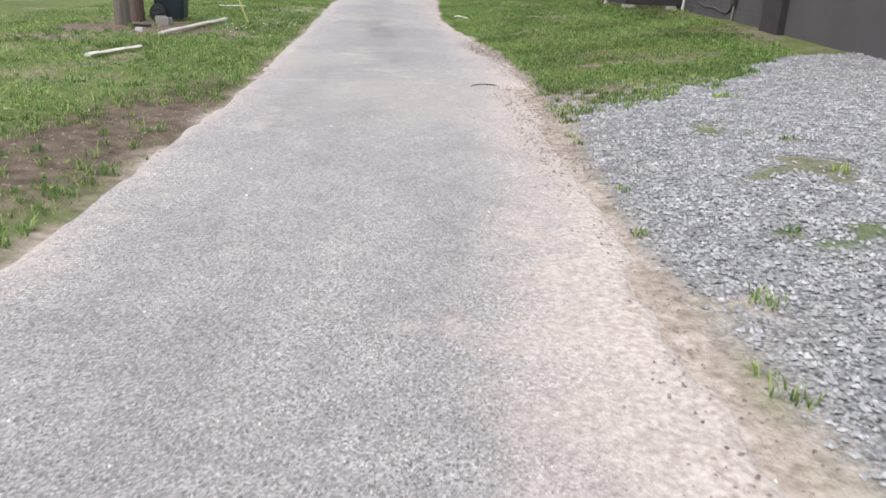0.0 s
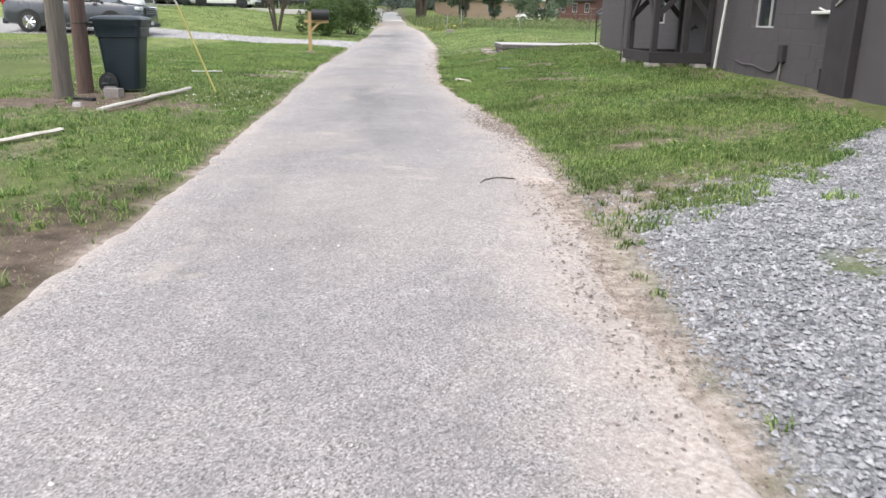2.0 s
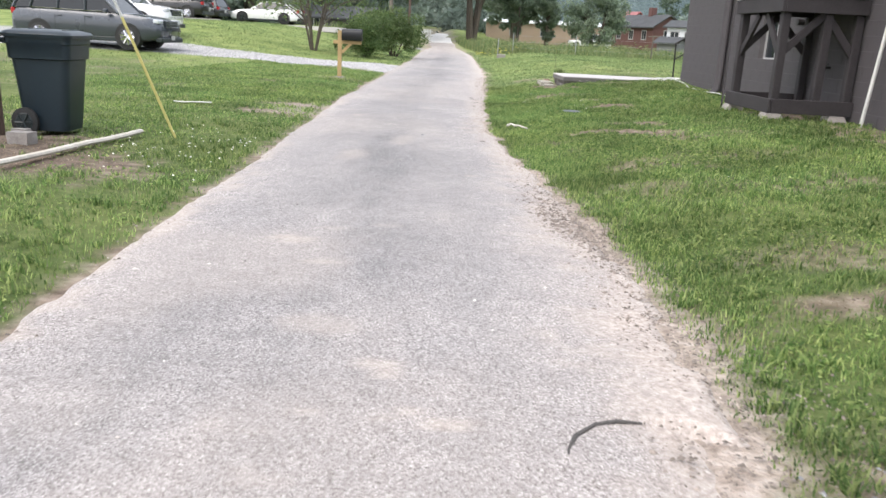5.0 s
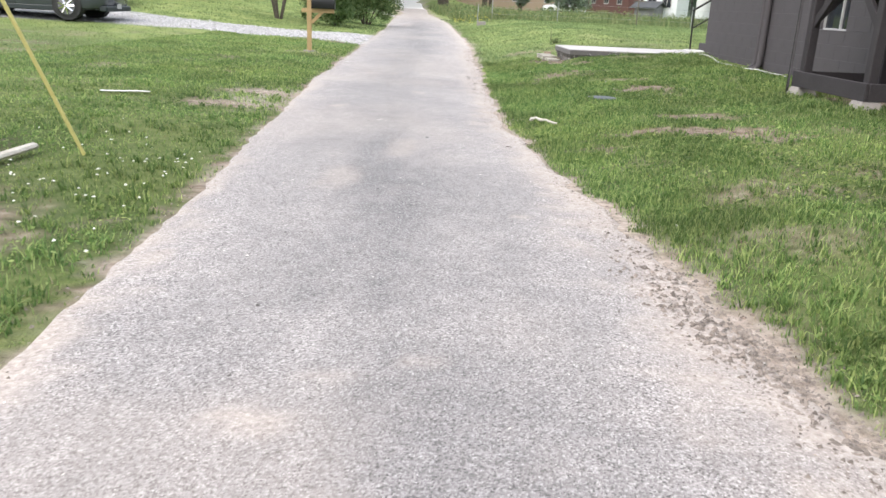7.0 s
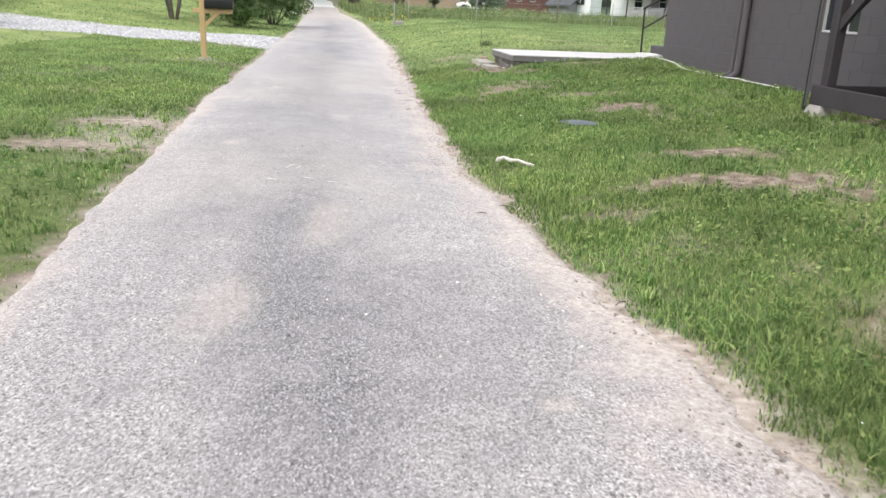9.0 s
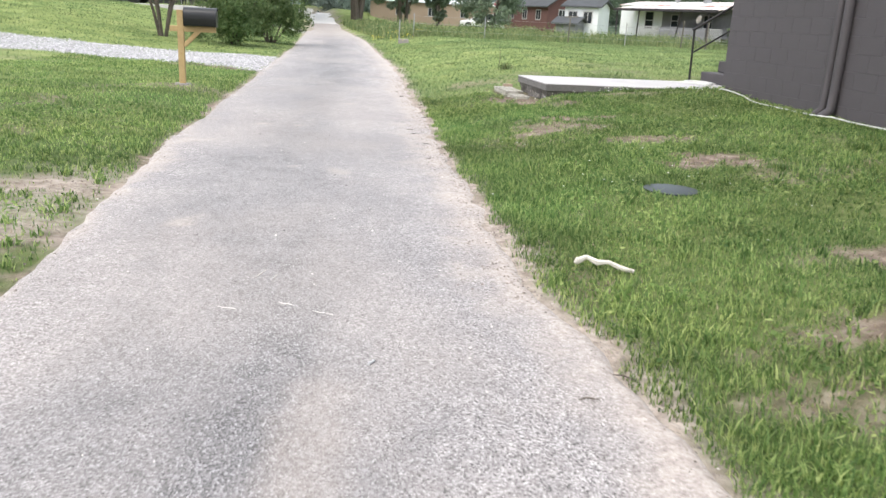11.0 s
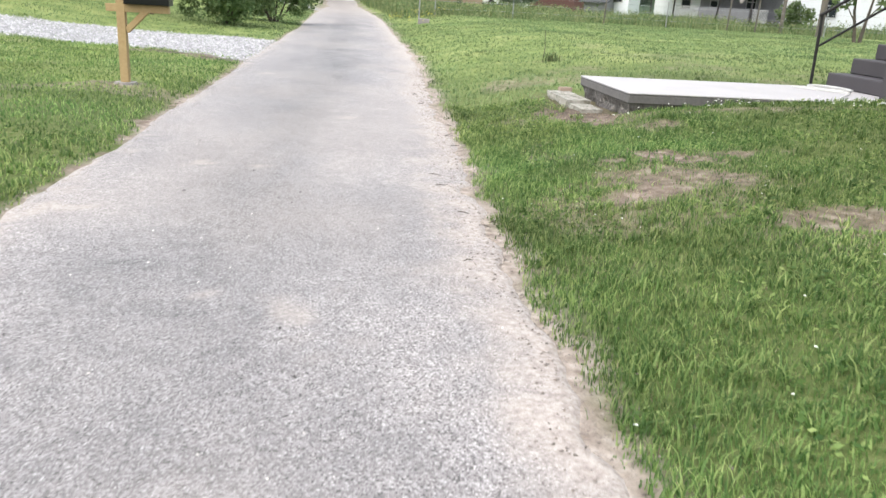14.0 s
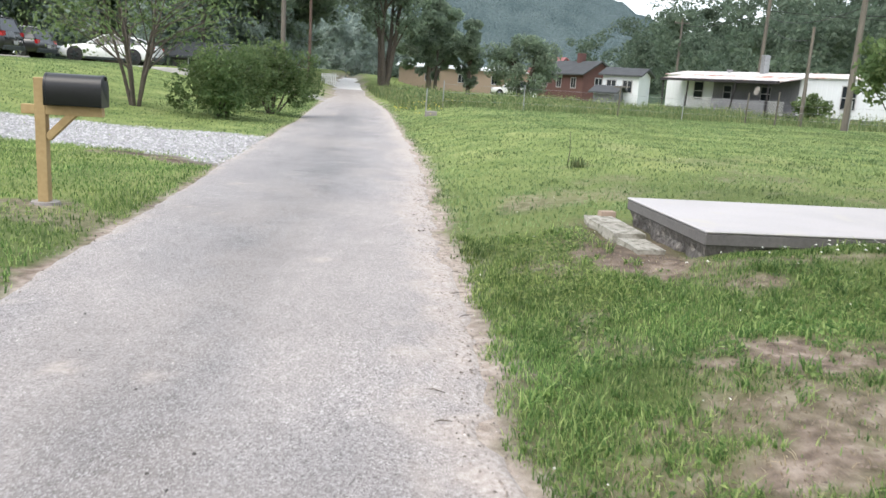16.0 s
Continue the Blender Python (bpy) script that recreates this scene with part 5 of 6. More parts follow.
part("cable_tie", Mesh().tube([(0.1, 0, 0.98), (0.3, -0.1, 1.03)], 0.005, 5), BLACKMETAL, p)

bin_ = thing("wheeled_bin", "dark green-black wheeled rubbish cart with closed lid", "bin", pose(-4.59, 14.35, gz(-4.4, 14.2) - 0.01, 0, 0, 98) @ Matrix.Diagonal((1.0, 0.9, 1.02, 1)))
# front faces -y, hinge and wheels at +y


def squircle(w, d, z, y0=0.0, n=7, r=0.09):
    out = []
    for cx, cy, a0 in ((w / 2 - r, d / 2 - r, 0), (-w / 2 + r, d / 2 - r, 90), (-w / 2 + r, -d / 2 + r, 180), (w / 2 - r, -d / 2 + r, 270)):
        for j in range(n):
            t = radians(a0 + 90 * j / (n - 1))
            out.append((cx + r * math.cos(t), y0 + cy + r * math.sin(t), z))
    return out


part("body", Mesh().loft([squircle(0.46, 0.5, 0.06), squircle(0.47, 0.52, 0.1), squircle(0.53, 0.62, 0.62), squircle(0.545, 0.66, 0.78), squircle(0.6, 0.71, 0.79), squircle(0.615, 0.73, 0.93), squircle(0.63, 0.75, 0.94), squircle(0.63, 0.75, 1.0)]), BINPL, bin_, "tapered ribbed plastic body", True)
lidp = part("lid", Mesh().loft([squircle(0.67, 0.8, 1.0), squircle(0.68, 0.81, 1.03), squircle(0.64, 0.76, 1.055), squircle(0.5, 0.6, 1.075, r=0.12), squircle(0.3, 0.4, 1.08, r=0.12)]), BINPL, bin_, "closed domed lid", True)
part("rib", Mesh().slab(-0.2, 0.2, -0.28, -0.26, 1.07, 1.084, 0.004), BINPL, lidp)
part("rib", Mesh().slab(-0.2, 0.2, 0.1, 0.12, 1.07, 1.086, 0.004), BINPL, lidp)
part("handle", Mesh().tube([(-0.26, 0.36, 0.94), (-0.26, 0.46, 0.97), (0.26, 0.46, 0.97), (0.26, 0.36, 0.94)], 0.018, 8), BINPL, bin_, "", True)
part("axle", Mesh().tube([(-0.3, 0.19, 0.15), (0.3, 0.19, 0.15)], 0.014, 8), BLACKMETAL, bin_)
for sx in (-1, 1):
    w = part("wheel", Mesh().tube([(sx * 0.255, 0.19, 0.15), (sx * 0.262, 0.19, 0.15), (sx * 0.31, 0.19, 0.15), (sx * 0.317, 0.19, 0.15)], [0.13, 0.15, 0.15, 0.13], 24), RUBBER, bin_, "black rubber wheel", True)
    part("hub", Mesh().tube([(sx * 0.318, 0.19, 0.15), (sx * 0.324, 0.19, 0.15)], [0.1, 0.09], 20), BLACKPL, w)
    for k in range(6):
        t = k * math.pi / 3
        part("spoke", Mesh().tube([(sx * 0.326, 0.19, 0.15), (sx * 0.326, 0.19 + 0.1 * math.cos(t), 0.15 + 0.1 * math.sin(t))], 0.012, 5), BLACKPL, w)

guy = thing("guy_wire", "slanting guy wire with a yellow plastic guard", "guy wire", pose(-3.32, 14.55, gz(-3.32, 14.55)))
gtop = Vector((-1.6, -1.25, 5.2))
part("wire", Mesh().tube([gtop * -0.02, gtop], 0.007, 6), STEEL, guy)
part("guard", Mesh().tube([(0, 0, 0.0), gtop * 0.24], 0.015, 8), YELLOW, guy, "bright yellow guard tube", True)
part("guard_end", Mesh().tube([gtop * 0.24, gtop * 0.42], 0.015, 8), WHITEPIPE, guy, "faded grey-white upper guard", True)


def lying(name, label, category, p, q, r, material, squash=0.6):
    mid = ((p[0] + q[0]) / 2, (p[1] + q[1]) / 2)
    t = thing(name, label, category, pose(mid[0], mid[1], gz(*mid)))
    l = math.hypot(q[0] - p[0], q[1] - p[1])
    a = math.atan2(q[1] - p[1], q[0] - p[0])
    mm = Matrix.Rotation(a, 4, "Z")
    m = Mesh()
    rings = []
    for i in range(9):
        x = -l / 2 + l * i / 8
        w = r * (1 + 0.25 * noise.noise((x * 3, r * 50, 1)))
        rings.append([mm @ Vector((x, w * math.cos(u), 0.02 + r * squash * (1 + math.sin(u)) + 0.012 * noise.noise((x * 4, 3, 0)))) for u in np.linspace(0, 2 * math.pi, 9)[:-1]])
    part("length", m.loft(rings), material, t, "", True)
    return t


lying("weathered_timber", "long white-painted landscape timber lying on the grass", "timber", (-3.72, 14.55), (-3.78, 11.8), 0.045, WHITEWOOD)
lying("weathered_timber", "short pale broken board lying in the grass", "timber", (-3.6, 9.25), (-3.42, 10.25), 0.045, WHITEWOOD, 0.4)
lying("plastic_strip", "thin pale strip lying flat in the grass", "litter", (-5.0, 18.1), (-4.45, 18.25), 0.025, WHITEPIPE, 0.4)
cinder = thing("concrete_chunk", "pale broken concrete block beside the pole", "concrete block", pose(-4.42, 13.5, gz(-4.42, 13.5)))
broken("chunk", -0.1, 0.12, -0.07, 0.09, -0.03, 0.11, 4, CONC_GREY, cinder)
broken("chunk", -0.16, -0.02, 0.1, 0.2, -0.03, 0.12, 9, CONC_GREY, cinder)
rag = thing("crumpled_rag", "crumpled dark rag on the bare soil", "litter", pose(-4.6, 12.95, gz(-4.6, 12.95)))
broken("cloth", -0.2, 0.2, -0.05, 0.06, -0.015, 0.03, 22, RUBBER, rag)
rock = thing("pale_rock", "small pale rock on the bare soil", "rock", pose(-4.3, 12.3, gz(-4.3, 12.3)))
broken("rock", -0.045, 0.035, -0.035, 0.035, -0.02, 0.055, 31, CONC, rock)

# ---- the mailbox ----
mail = thing("mailbox", "black metal mailbox on a treated pine post with a brace", "mailbox", pose(-4.68, 27.2, gz(-4.68, 27.2), 0, 0, 7))
part("post", Mesh().slab(-0.05, 0.05, -0.05, 0.05, -0.2, 1.2, 0.006), PINE, mail, "square treated pine post")
part("arm", Mesh().slab(-0.17, 0.56, -0.044, 0.044, 0.86, 0.95, 0.005, pose(0, 0, 0)), PINE, mail)
mm = Matrix.Translation((0.05, 0, 0.64)) @ Matrix.Rotation(radians(45), 4, "Y")
part("brace", Mesh().slab(-0.035, 0.035, -0.04, 0.04, 0.0, 0.34, 0.004, mm), PINE, mail)
arch = [(1.15 * y, 1.15 * z) for y, z in [(-0.1, 0.0), (0.1, 0.0), (0.105, 0.01), (0.105, 0.15)] + [(0.105 * math.cos(t), 0.15 + 0.105 * math.sin(t)) for t in np.linspace(0.2, math.pi - 0.2, 11)] + [(-0.105, 0.15), (-0.105, 0.01)]]
big = [(x * 1.04, -0.004 + z * 1.03) for x, z in arch]
shell = part("shell", Mesh().loft([[(x, y, 0.955 + z) for y, z in arch] for x in (0.07, 0.09, 0.3, 0.302, 0.308, 0.31, 0.56)]), BOXBLACK, mail, "glossy black arched shell", True)
part("door", Mesh().loft([[(x, y * k, 0.955 + z * k) for y, z in big] for x, k in ((0.555, 1.0), (0.575, 1.0), (0.58, 0.96))]), BOXBLACK, mail, "black front door", True)
part("hem", Mesh().loft([[(x, y, 0.955 + z) for y, z in big] for x in (0.06, 0.078)]), BOXBLACK, mail, "", True)
part("latch", Mesh().slab(0.578, 0.6, -0.015, 0.015, 1.2, 1.24, 0.004), BOXBLACK, mail)
part("footing", Mesh().tube([(0, 0, -0.1), (0, 0, 0.03)], [0.17, 0.13], 12), CONC_GREY, mail, "low concrete collar")


# ---- vehicles ----
def car_paint(name, c, metal=0.0):
    return mat(name, c, tuple(v * 0.93 for v in c), 0.28, metal, scale=1.5, fine=200, bump=0.0, coat=0.6)


CHROME = mat("chrome", (0.6, 0.6, 0.62), (0.5, 0.5, 0.52), 0.15, 1.0, bump=0)
TAIL = mat("red_lens", (0.35, 0.012, 0.015), (0.28, 0.01, 0.01), 0.15, bump=0)
HEADL = mat("clear_lens", (0.55, 0.57, 0.6), (0.4, 0.42, 0.45), 0.1, bump=0)


def car(label, paint_mat, at, turn, length, width, height, style, group="parked cars"):
    """A parked car: x is forward. style gives the belt line and the cabin."""
    v = thing("car", label, "car", pose(at[0], at[1], gz(*at), 0, 0, turn), group)
    L, W, wr = length / 2, width / 2, style["wheel"]
    clear = style["clear"]

    def section(x, zb, zt, w):
        """Half-round-shouldered ring across the car."""
        r = []
        for y, z in ((0.0, zb), (0.82, zb), (0.95, zb + 0.06), (1.0, zb + 0.2), (1.0, zb + (zt - zb) * 0.62), (0.965, zb + (zt - zb) * 0.86), (0.9, zt - 0.012), (0.6, zt + 0.012), (0, zt + 0.02)):
            r.append((y * w, z))
        r = r + [(-y, z) for y, z in r[-2:0:-1]]
        return [(x, y, z) for y, z in r]

    rings = [section(L * fx, clear + dz, zt * height, W * fw) for fx, dz, zt, fw in style["body"]]
    body = part("body", Mesh().loft(rings), paint_mat, v, "", True)
    # cabin
    belt, roof = style["belt"], style["roof"]
    lo_l = [(L * fx, W * 0.93, z * height) for fx, z in belt]
    hi_l = [(L * fx, W * style["tumble"], z * height) for fx, z in roof]
    lo_r, hi_r = [(x, -y, z) for x, y, z in lo_l], [(x, -y, z) for x, y, z in hi_l]
    n = len(belt)
    m = Mesh()
    m.v = lo_l + hi_l + lo_r + hi_r
    for i in range(n - 1):
        m.f += [(i, i + 1, n + i + 1, n + i), (2 * n + i + 1, 2 * n + i, 3 * n + i, 3 * n + i + 1), (n + i, n + i + 1, 3 * n + i + 1, 3 * n + i)]
    m.f += [(0, n, 3 * n, 2 * n), (n - 1, 2 * n - 1, 4 * n - 1, 3 * n - 1), tuple(range(n)) + tuple(2 * n + i for i in reversed(range(n)))]
    part("glasshouse", m, CARGLASS, v, "dark car windows", False)
    # roof skin and pillars in body colour
    m = Mesh()
    for i in range(n - 1):
        a, b = Vector(hi_l[i]), Vector(hi_l[i + 1])
        c, d = Vector(hi_r[i + 1]), Vector(hi_r[i])
        up = Vector((0, 0, 0.02))
        ym = Vector((0, 0, 0.045))
        m.add([a + up, b + up, (b + c) / 2 + ym, (a + d) / 2 + ym, c + up, d + up], [(0, 1, 2, 3), (3, 2, 4, 5)])
    part("roof", m, paint_mat, v, "", True)
    for i in style["pillars"]:
        for lo, hi in ((lo_l, hi_l), (lo_r, hi_r)):
            p, q = Vector(lo[i]), Vector(hi[i])
            out = Vector((0, math.copysign(0.012, p.y), 0))
            part("pillar", Mesh().tube([p + out, (p + q) / 2 + out * 1.3, q + out], [0.05, 0.042, 0.045], 6), paint_mat if i in (0, n - 1) else BLACKPL, v, "", True)
    for hi in (hi_l, hi_r):
        part("roof_edge", Mesh().tube([Vector(p) + Vector((0, 0, 0.004)) for p in hi], 0.035, 6), paint_mat, v, "", True)
        if style.get("rack"):
            part("roof_rail", Mesh().tube([Vector(p) + Vector((0, 0, 0.07)) for p in hi[1:-1]], 0.018, 6), STEEL, v, "", True)
    for lo in (lo_l, lo_r):
        part("belt_trim", Mesh().tube([Vector(p) + Vector((0, math.copysign(0.012, p[1]), 0)) for p in lo[1:-1]], 0.011, 5), CHROME, v, "bright window trim", True)
    # wheels
    for fx in style["axles"]:
        for sy in (1, -1):
            x, y = L * fx, sy * (W - 0.1)
            part("wheel_arch", Mesh().tube([(x, sy * (W - 0.3), wr + 0.03), (x, sy * (W + 0.006), wr + 0.03)], wr + 0.07, 26), RUBBER, v, "black wheel arch", True)
            w = part("tyre", Mesh().tube([(x, y - sy * 0.1, wr), (x, y - sy * 0.09, wr), (x, y + sy * 0.09, wr), (x, y + sy * 0.113, wr)], [wr * 0.92, wr, wr, wr * 0.9], 28), RUBBER, v, "", True)
            part("rim", Mesh().tube([(x, y + sy * 0.114, wr), (x, y + sy * 0.117, wr)], [wr * 0.68, wr * 0.64], 24), style["rimback"], w)
            for k in range(style["spokes"]):
                t = 2 * math.pi * k / style["spokes"]
                c, s = math.cos(t), math.sin(t)
                part("spoke", Mesh().tube([(x, y + sy * 0.122, wr), (x + wr * 0.66 * c, y + sy * 0.12, wr + wr * 0.66 * s)], [wr * 0.13, wr * 0.09], 5), style["rim"], w)
    zb = clear
    nose, tail = style["nose"] * height, style["tail"] * height
    m = Mesh().slab(L * 0.965, L * 1.012, -W * 0.5, W * 0.5, nose - 0.28, nose - 0.03, 0.02)
    g = part("grille", m, BLACKPL, v, "black grille")
    for k in range(3):
        part("bar", Mesh().slab(L * 1.01, L * 1.018, -W * 0.48, W * 0.48, nose - 0.25 + k * 0.08, nose - 0.232 + k * 0.08, 0.004), CHROME, g)
    for sy in (1, -1):
        part("headlight", Mesh().slab(L * 0.9, L * 0.988, sy * W * 0.72 - 0.17, sy * W * 0.72 + 0.17, nose - 0.14, nose + 0.0, 0.03), HEADL, v, "clear headlight")
        part("fog_light", Mesh().slab(L * 0.96, L * 0.995, sy * W * 0.7 - 0.09, sy * W * 0.7 + 0.09, nose - 0.42, nose - 0.36, 0.015), HEADL, v)
        part("tail_light", Mesh().slab(-L * 0.99, -L * 0.93, sy * W * 0.8 - 0.12, sy * W * 0.8 + 0.14, tail - 0.22, tail - 0.02, 0.02), TAIL, v, "red tail light")
        mr = part("mirror", Mesh().slab(L * belt[0][0] - 0.42, L * belt[0][0] - 0.28, sy * (W + 0.1) - 0.1, sy * (W + 0.1) + 0.08, belt[0][1] * height + 0.0, belt[0][1] * height + 0.14, 0.03), paint_mat, v)
        part("sill", Mesh().slab(-L * 0.55, L * 0.5, sy * (W - 0.02) - 0.02, sy * (W - 0.02) + 0.025, zb - 0.02, zb + 0.12, 0.02), BLACKPL, v, "black lower sill")
        for fx in style["doors"]:
            part("door_seam", Mesh().box(L * fx - 0.005, L * fx + 0.005, sy * (W + 0.0005) - 0.003, sy * (W + 0.0005) + 0.003, zb + 0.2, belt[1][1] * height - 0.16), BLACKPL, v)
            part("door_handle", Mesh().slab(L * fx + 0.06, L * fx + 0.24, sy * (W + 0.0) - 0.025, sy * (W + 0.0) + 0.02, belt[1][1] * height - 0.2, belt[1][1] * height - 0.165, 0.008), paint_mat, v)
    part("front_bumper", Mesh().slab(L * 0.93, L * 1.02, -W * 0.86, W * 0.86, zb + 0.0, zb + 0.16, 0.03), style["lower"], v)
    part("rear_bumper", Mesh().slab(-L * 1.015, -L * 0.94, -W * 0.88, W * 0.88, zb + 0.05, zb + 0.26, 0.03), style["lower"], v)
    part("number_plate", Mesh().slab(-L * 1.022, -L * 1.016, -0.15, 0.15, zb + 0.3, zb + 0.45, 0.004), WINFRAME, v)
    part("number_plate", Mesh().slab(L * 1.0195, L * 1.025, -0.15, 0.15, zb + 0.08, zb + 0.22, 0.004), WINFRAME, v)
    return v


SUVBODY = [(-0.995, 0.22, 0.5, 0.86), (-0.97, 0.1, 0.6, 0.94), (-0.9, 0.05, 0.635, 0.985), (-0.5, 0, 0.63, 1.0), (0.0, 0, 0.615, 1.0), (0.42, 0, 0.6, 1.0), (0.6, 0, 0.585, 0.995), (0.8, 0.02, 0.55, 0.98), (0.93, 0.06, 0.5, 0.92), (0.99, 0.14, 0.44, 0.84), (1.0, 0.2, 0.38, 0.8)]
SUV = dict(body=SUVBODY, belt=[(0.46, 0.585), (0.3, 0.612), (0.02, 0.615), (-0.35, 0.625), (-0.72, 0.63), (-0.95, 0.62)], roof=[(0.18, 0.93), (0.1, 0.965), (0.0, 0.985), (-0.35, 0.985), (-0.65, 0.965), (-0.86, 0.92)], tumble=0.76,
           pillars=(0, 2, 3, 4, 5), axles=(0.58, -0.6), wheel=0.37, clear=0.24, nose=0.52, tail=0.62, spokes=9, rim=CHROME, rimback=PORCHGREY, lower=BLACKPL, doors=(0.02, -0.38), rack=True)
SEDANBODY = [(-0.995, 0.2, 0.58, 0.8), (-0.96, 0.1, 0.68, 0.9), (-0.85, 0.04, 0.71, 0.97), (-0.5, 0, 0.69, 1.0), (0.0, 0, 0.655, 1.0), (0.35, 0, 0.645, 1.0), (0.6, 0, 0.61, 0.99), (0.8, 0.02, 0.56, 0.96), (0.93, 0.05, 0.48, 0.88), (0.99, 0.12, 0.4, 0.78), (1.0, 0.16, 0.34, 0.72)]
SEDAN = dict(body=SEDANBODY, belt=[(0.36, 0.645), (0.22, 0.66), (-0.05, 0.67), (-0.35, 0.685), (-0.58, 0.7), (-0.8, 0.705)], roof=[(0.08, 0.93), (0.02, 0.965), (-0.1, 0.99), (-0.3, 0.985), (-0.45, 0.95), (-0.6, 0.88)], tumble=0.7,
             pillars=(0, 2, 4, 5), axles=(0.6, -0.58), wheel=0.335, clear=0.17, nose=0.5, tail=0.68, spokes=5, rim=BLACKPL, rimback=RUBBER, lower=BLACKPL, doors=(-0.03, -0.4))
car("metallic grey family SUV parked on the gravel drive", car_paint("grey_metallic", (0.05, 0.058, 0.072), 0.2), (-14.75, 33.2), 2, 5.2, 1.98, 1.9, SUV)
car("white large SUV parked on the gravel drive", car_paint("white_paint", (0.74, 0.74, 0.74)), (-17.0, 38.4), 4, 5.2, 2.0, 1.88, SUV)
car("black SUV parked uphill with its tail to the road", car_paint("black_paint", (0.012, 0.012, 0.014)), (-22.4, 55.0), 182, 4.9, 1.95, 1.76, SUV)
car("dark grey SUV parked behind the black one", car_paint("charcoal_paint", (0.02, 0.02, 0.022)), (-23.2, 59.6), 178, 5.0, 1.95, 1.5, SUV)
car("white sedan with black wheels parked on the slope", car_paint("white_paint", (0.74, 0.74, 0.74)), (-18.5, 61.6), 183, 4.9, 1.85, 1.42, SEDAN)
kerb = thing("retaining_kerb", "low grey concrete kerb under the parked cars", "kerb", pose(-21.3, 53.5, gz(-21.3, 53.5), 0, 0, 8))
part("kerb", Mesh().slab(-5, 2.6, -0.12, 0.12, -0.3, 0.1, 0.03), CONC_GREY, kerb)
pad = thing("drive_pad", "pale concrete drive strip beside the white sedan", "driveway", pose(-16.5, 60.0, gz(-16.5, 60.0), 0, 0, -10))
part("pad", Mesh().slab(-5, 5.0, -0.5, 0.5, -0.3, 0.03, 0.02), CONC, pad)


# ---- trees and bushes ----
def crown_points(blobs, n):
    """Points near the skins of many small ellipsoids, uneven and with gaps."""
    out = []
    vol = np.array([b[3] ** 2 for b in blobs])
    for (x, y, z, r), k in zip(blobs, np.maximum(3, n * vol / vol.sum()).astype(int)):
        d = rng.normal(size=(k, 3))
        d /= np.linalg.norm(d, axis=1)[:, None]
        out.append(np.array((x, y, z)) + d * (r * rng.uniform(0.55, 1.08, (k, 1)) * np.array((1, 1, 0.8))))
    return np.concatenate(out)


def tree(name, label, category, at, height, spread_r, trunk_r, stems, leaf, leaves, material, low=0.35, group="", full=0, z=None):
    t = thing(name, label, category, pose(at[0], at[1], gz(*at) if z is None else z), group)
    wood = Mesh()
    blobs = []
    for k in range(stems):
        a = 2 * math.pi * k / stems + rng.uniform(-0.4, 0.4)
        out = spread_r * (0.32 if stems > 1 else 0.06)
        top = Vector((math.cos(a) * out, math.sin(a) * out, height * rng.uniform(0.55, 0.7)))
        base = Vector((math.cos(a), math.sin(a), 0)) * trunk_r * (1.2 if stems > 1 else 0)
        mid = base.lerp(top, 0.45) + Vector(rng.normal(0, 0.04, 3)) * height * 0.4
        part("trunk", Mesh().tube([base - Vector((0, 0, 0.2)), base.lerp(mid, 0.5), mid, top], [trunk_r * 1.25, trunk_r, trunk_r * 0.75, trunk_r * 0.35], 8), BARK, t, "", True)
        for j in range(7):
            u = rng.uniform(0.3, 1.0)
            s = base.lerp(mid, u * 2) if u < 0.5 else mid.lerp(top, u * 2 - 1)
            b = a + rng.uniform(-1.5, 1.5) if stems > 1 else rng.uniform(0, 6.28)
            l = spread_r * rng.uniform(0.45, 0.95)
            e = s + Vector((math.cos(b) * l, math.sin(b) * l, height * rng.uniform(0.08, 0.3)))
            e.z = min(max(e.z, height * low), height * 0.95)
            wood.tube([s, s.lerp(e, 0.5) + Vector((0, 0, height * 0.03)), e], [trunk_r * 0.42, trunk_r * 0.25, trunk_r * 0.08], 6)
            blobs.append((*e, spread_r * rng.uniform(0.22, 0.42)))
            blobs.append((*s.lerp(e, 0.65), spread_r * rng.uniform(0.18, 0.34)))
        blobs.append((top.x, top.y, top.z + height * 0.1, spread_r * 0.4))
        blobs.append((top.x * 0.5, top.y * 0.5, height * 0.88, spread_r * 0.34))
    for j in range(full):
        u = rng.uniform(0, 1)
        w = spread_r * (0.35 + 0.65 * math.sin(math.pi * min(1, 0.15 + u * 0.85)) ** 0.7) * rng.uniform(0.2, 0.85)
        b = rng.uniform(0, 6.28)
        blobs.append((math.cos(b) * w, math.sin(b) * w, height * (low + (0.93 - low) * u), spread_r * rng.uniform(0.16, 0.3)))
    tagged(part("branches", wood, BARK, t, "", True), kind="stuff")
    v, f = leaf_cards(crown_points(blobs, leaves), leaf)
    ob = raw("crown", v, f, material)
    ob.parent = t
    return t


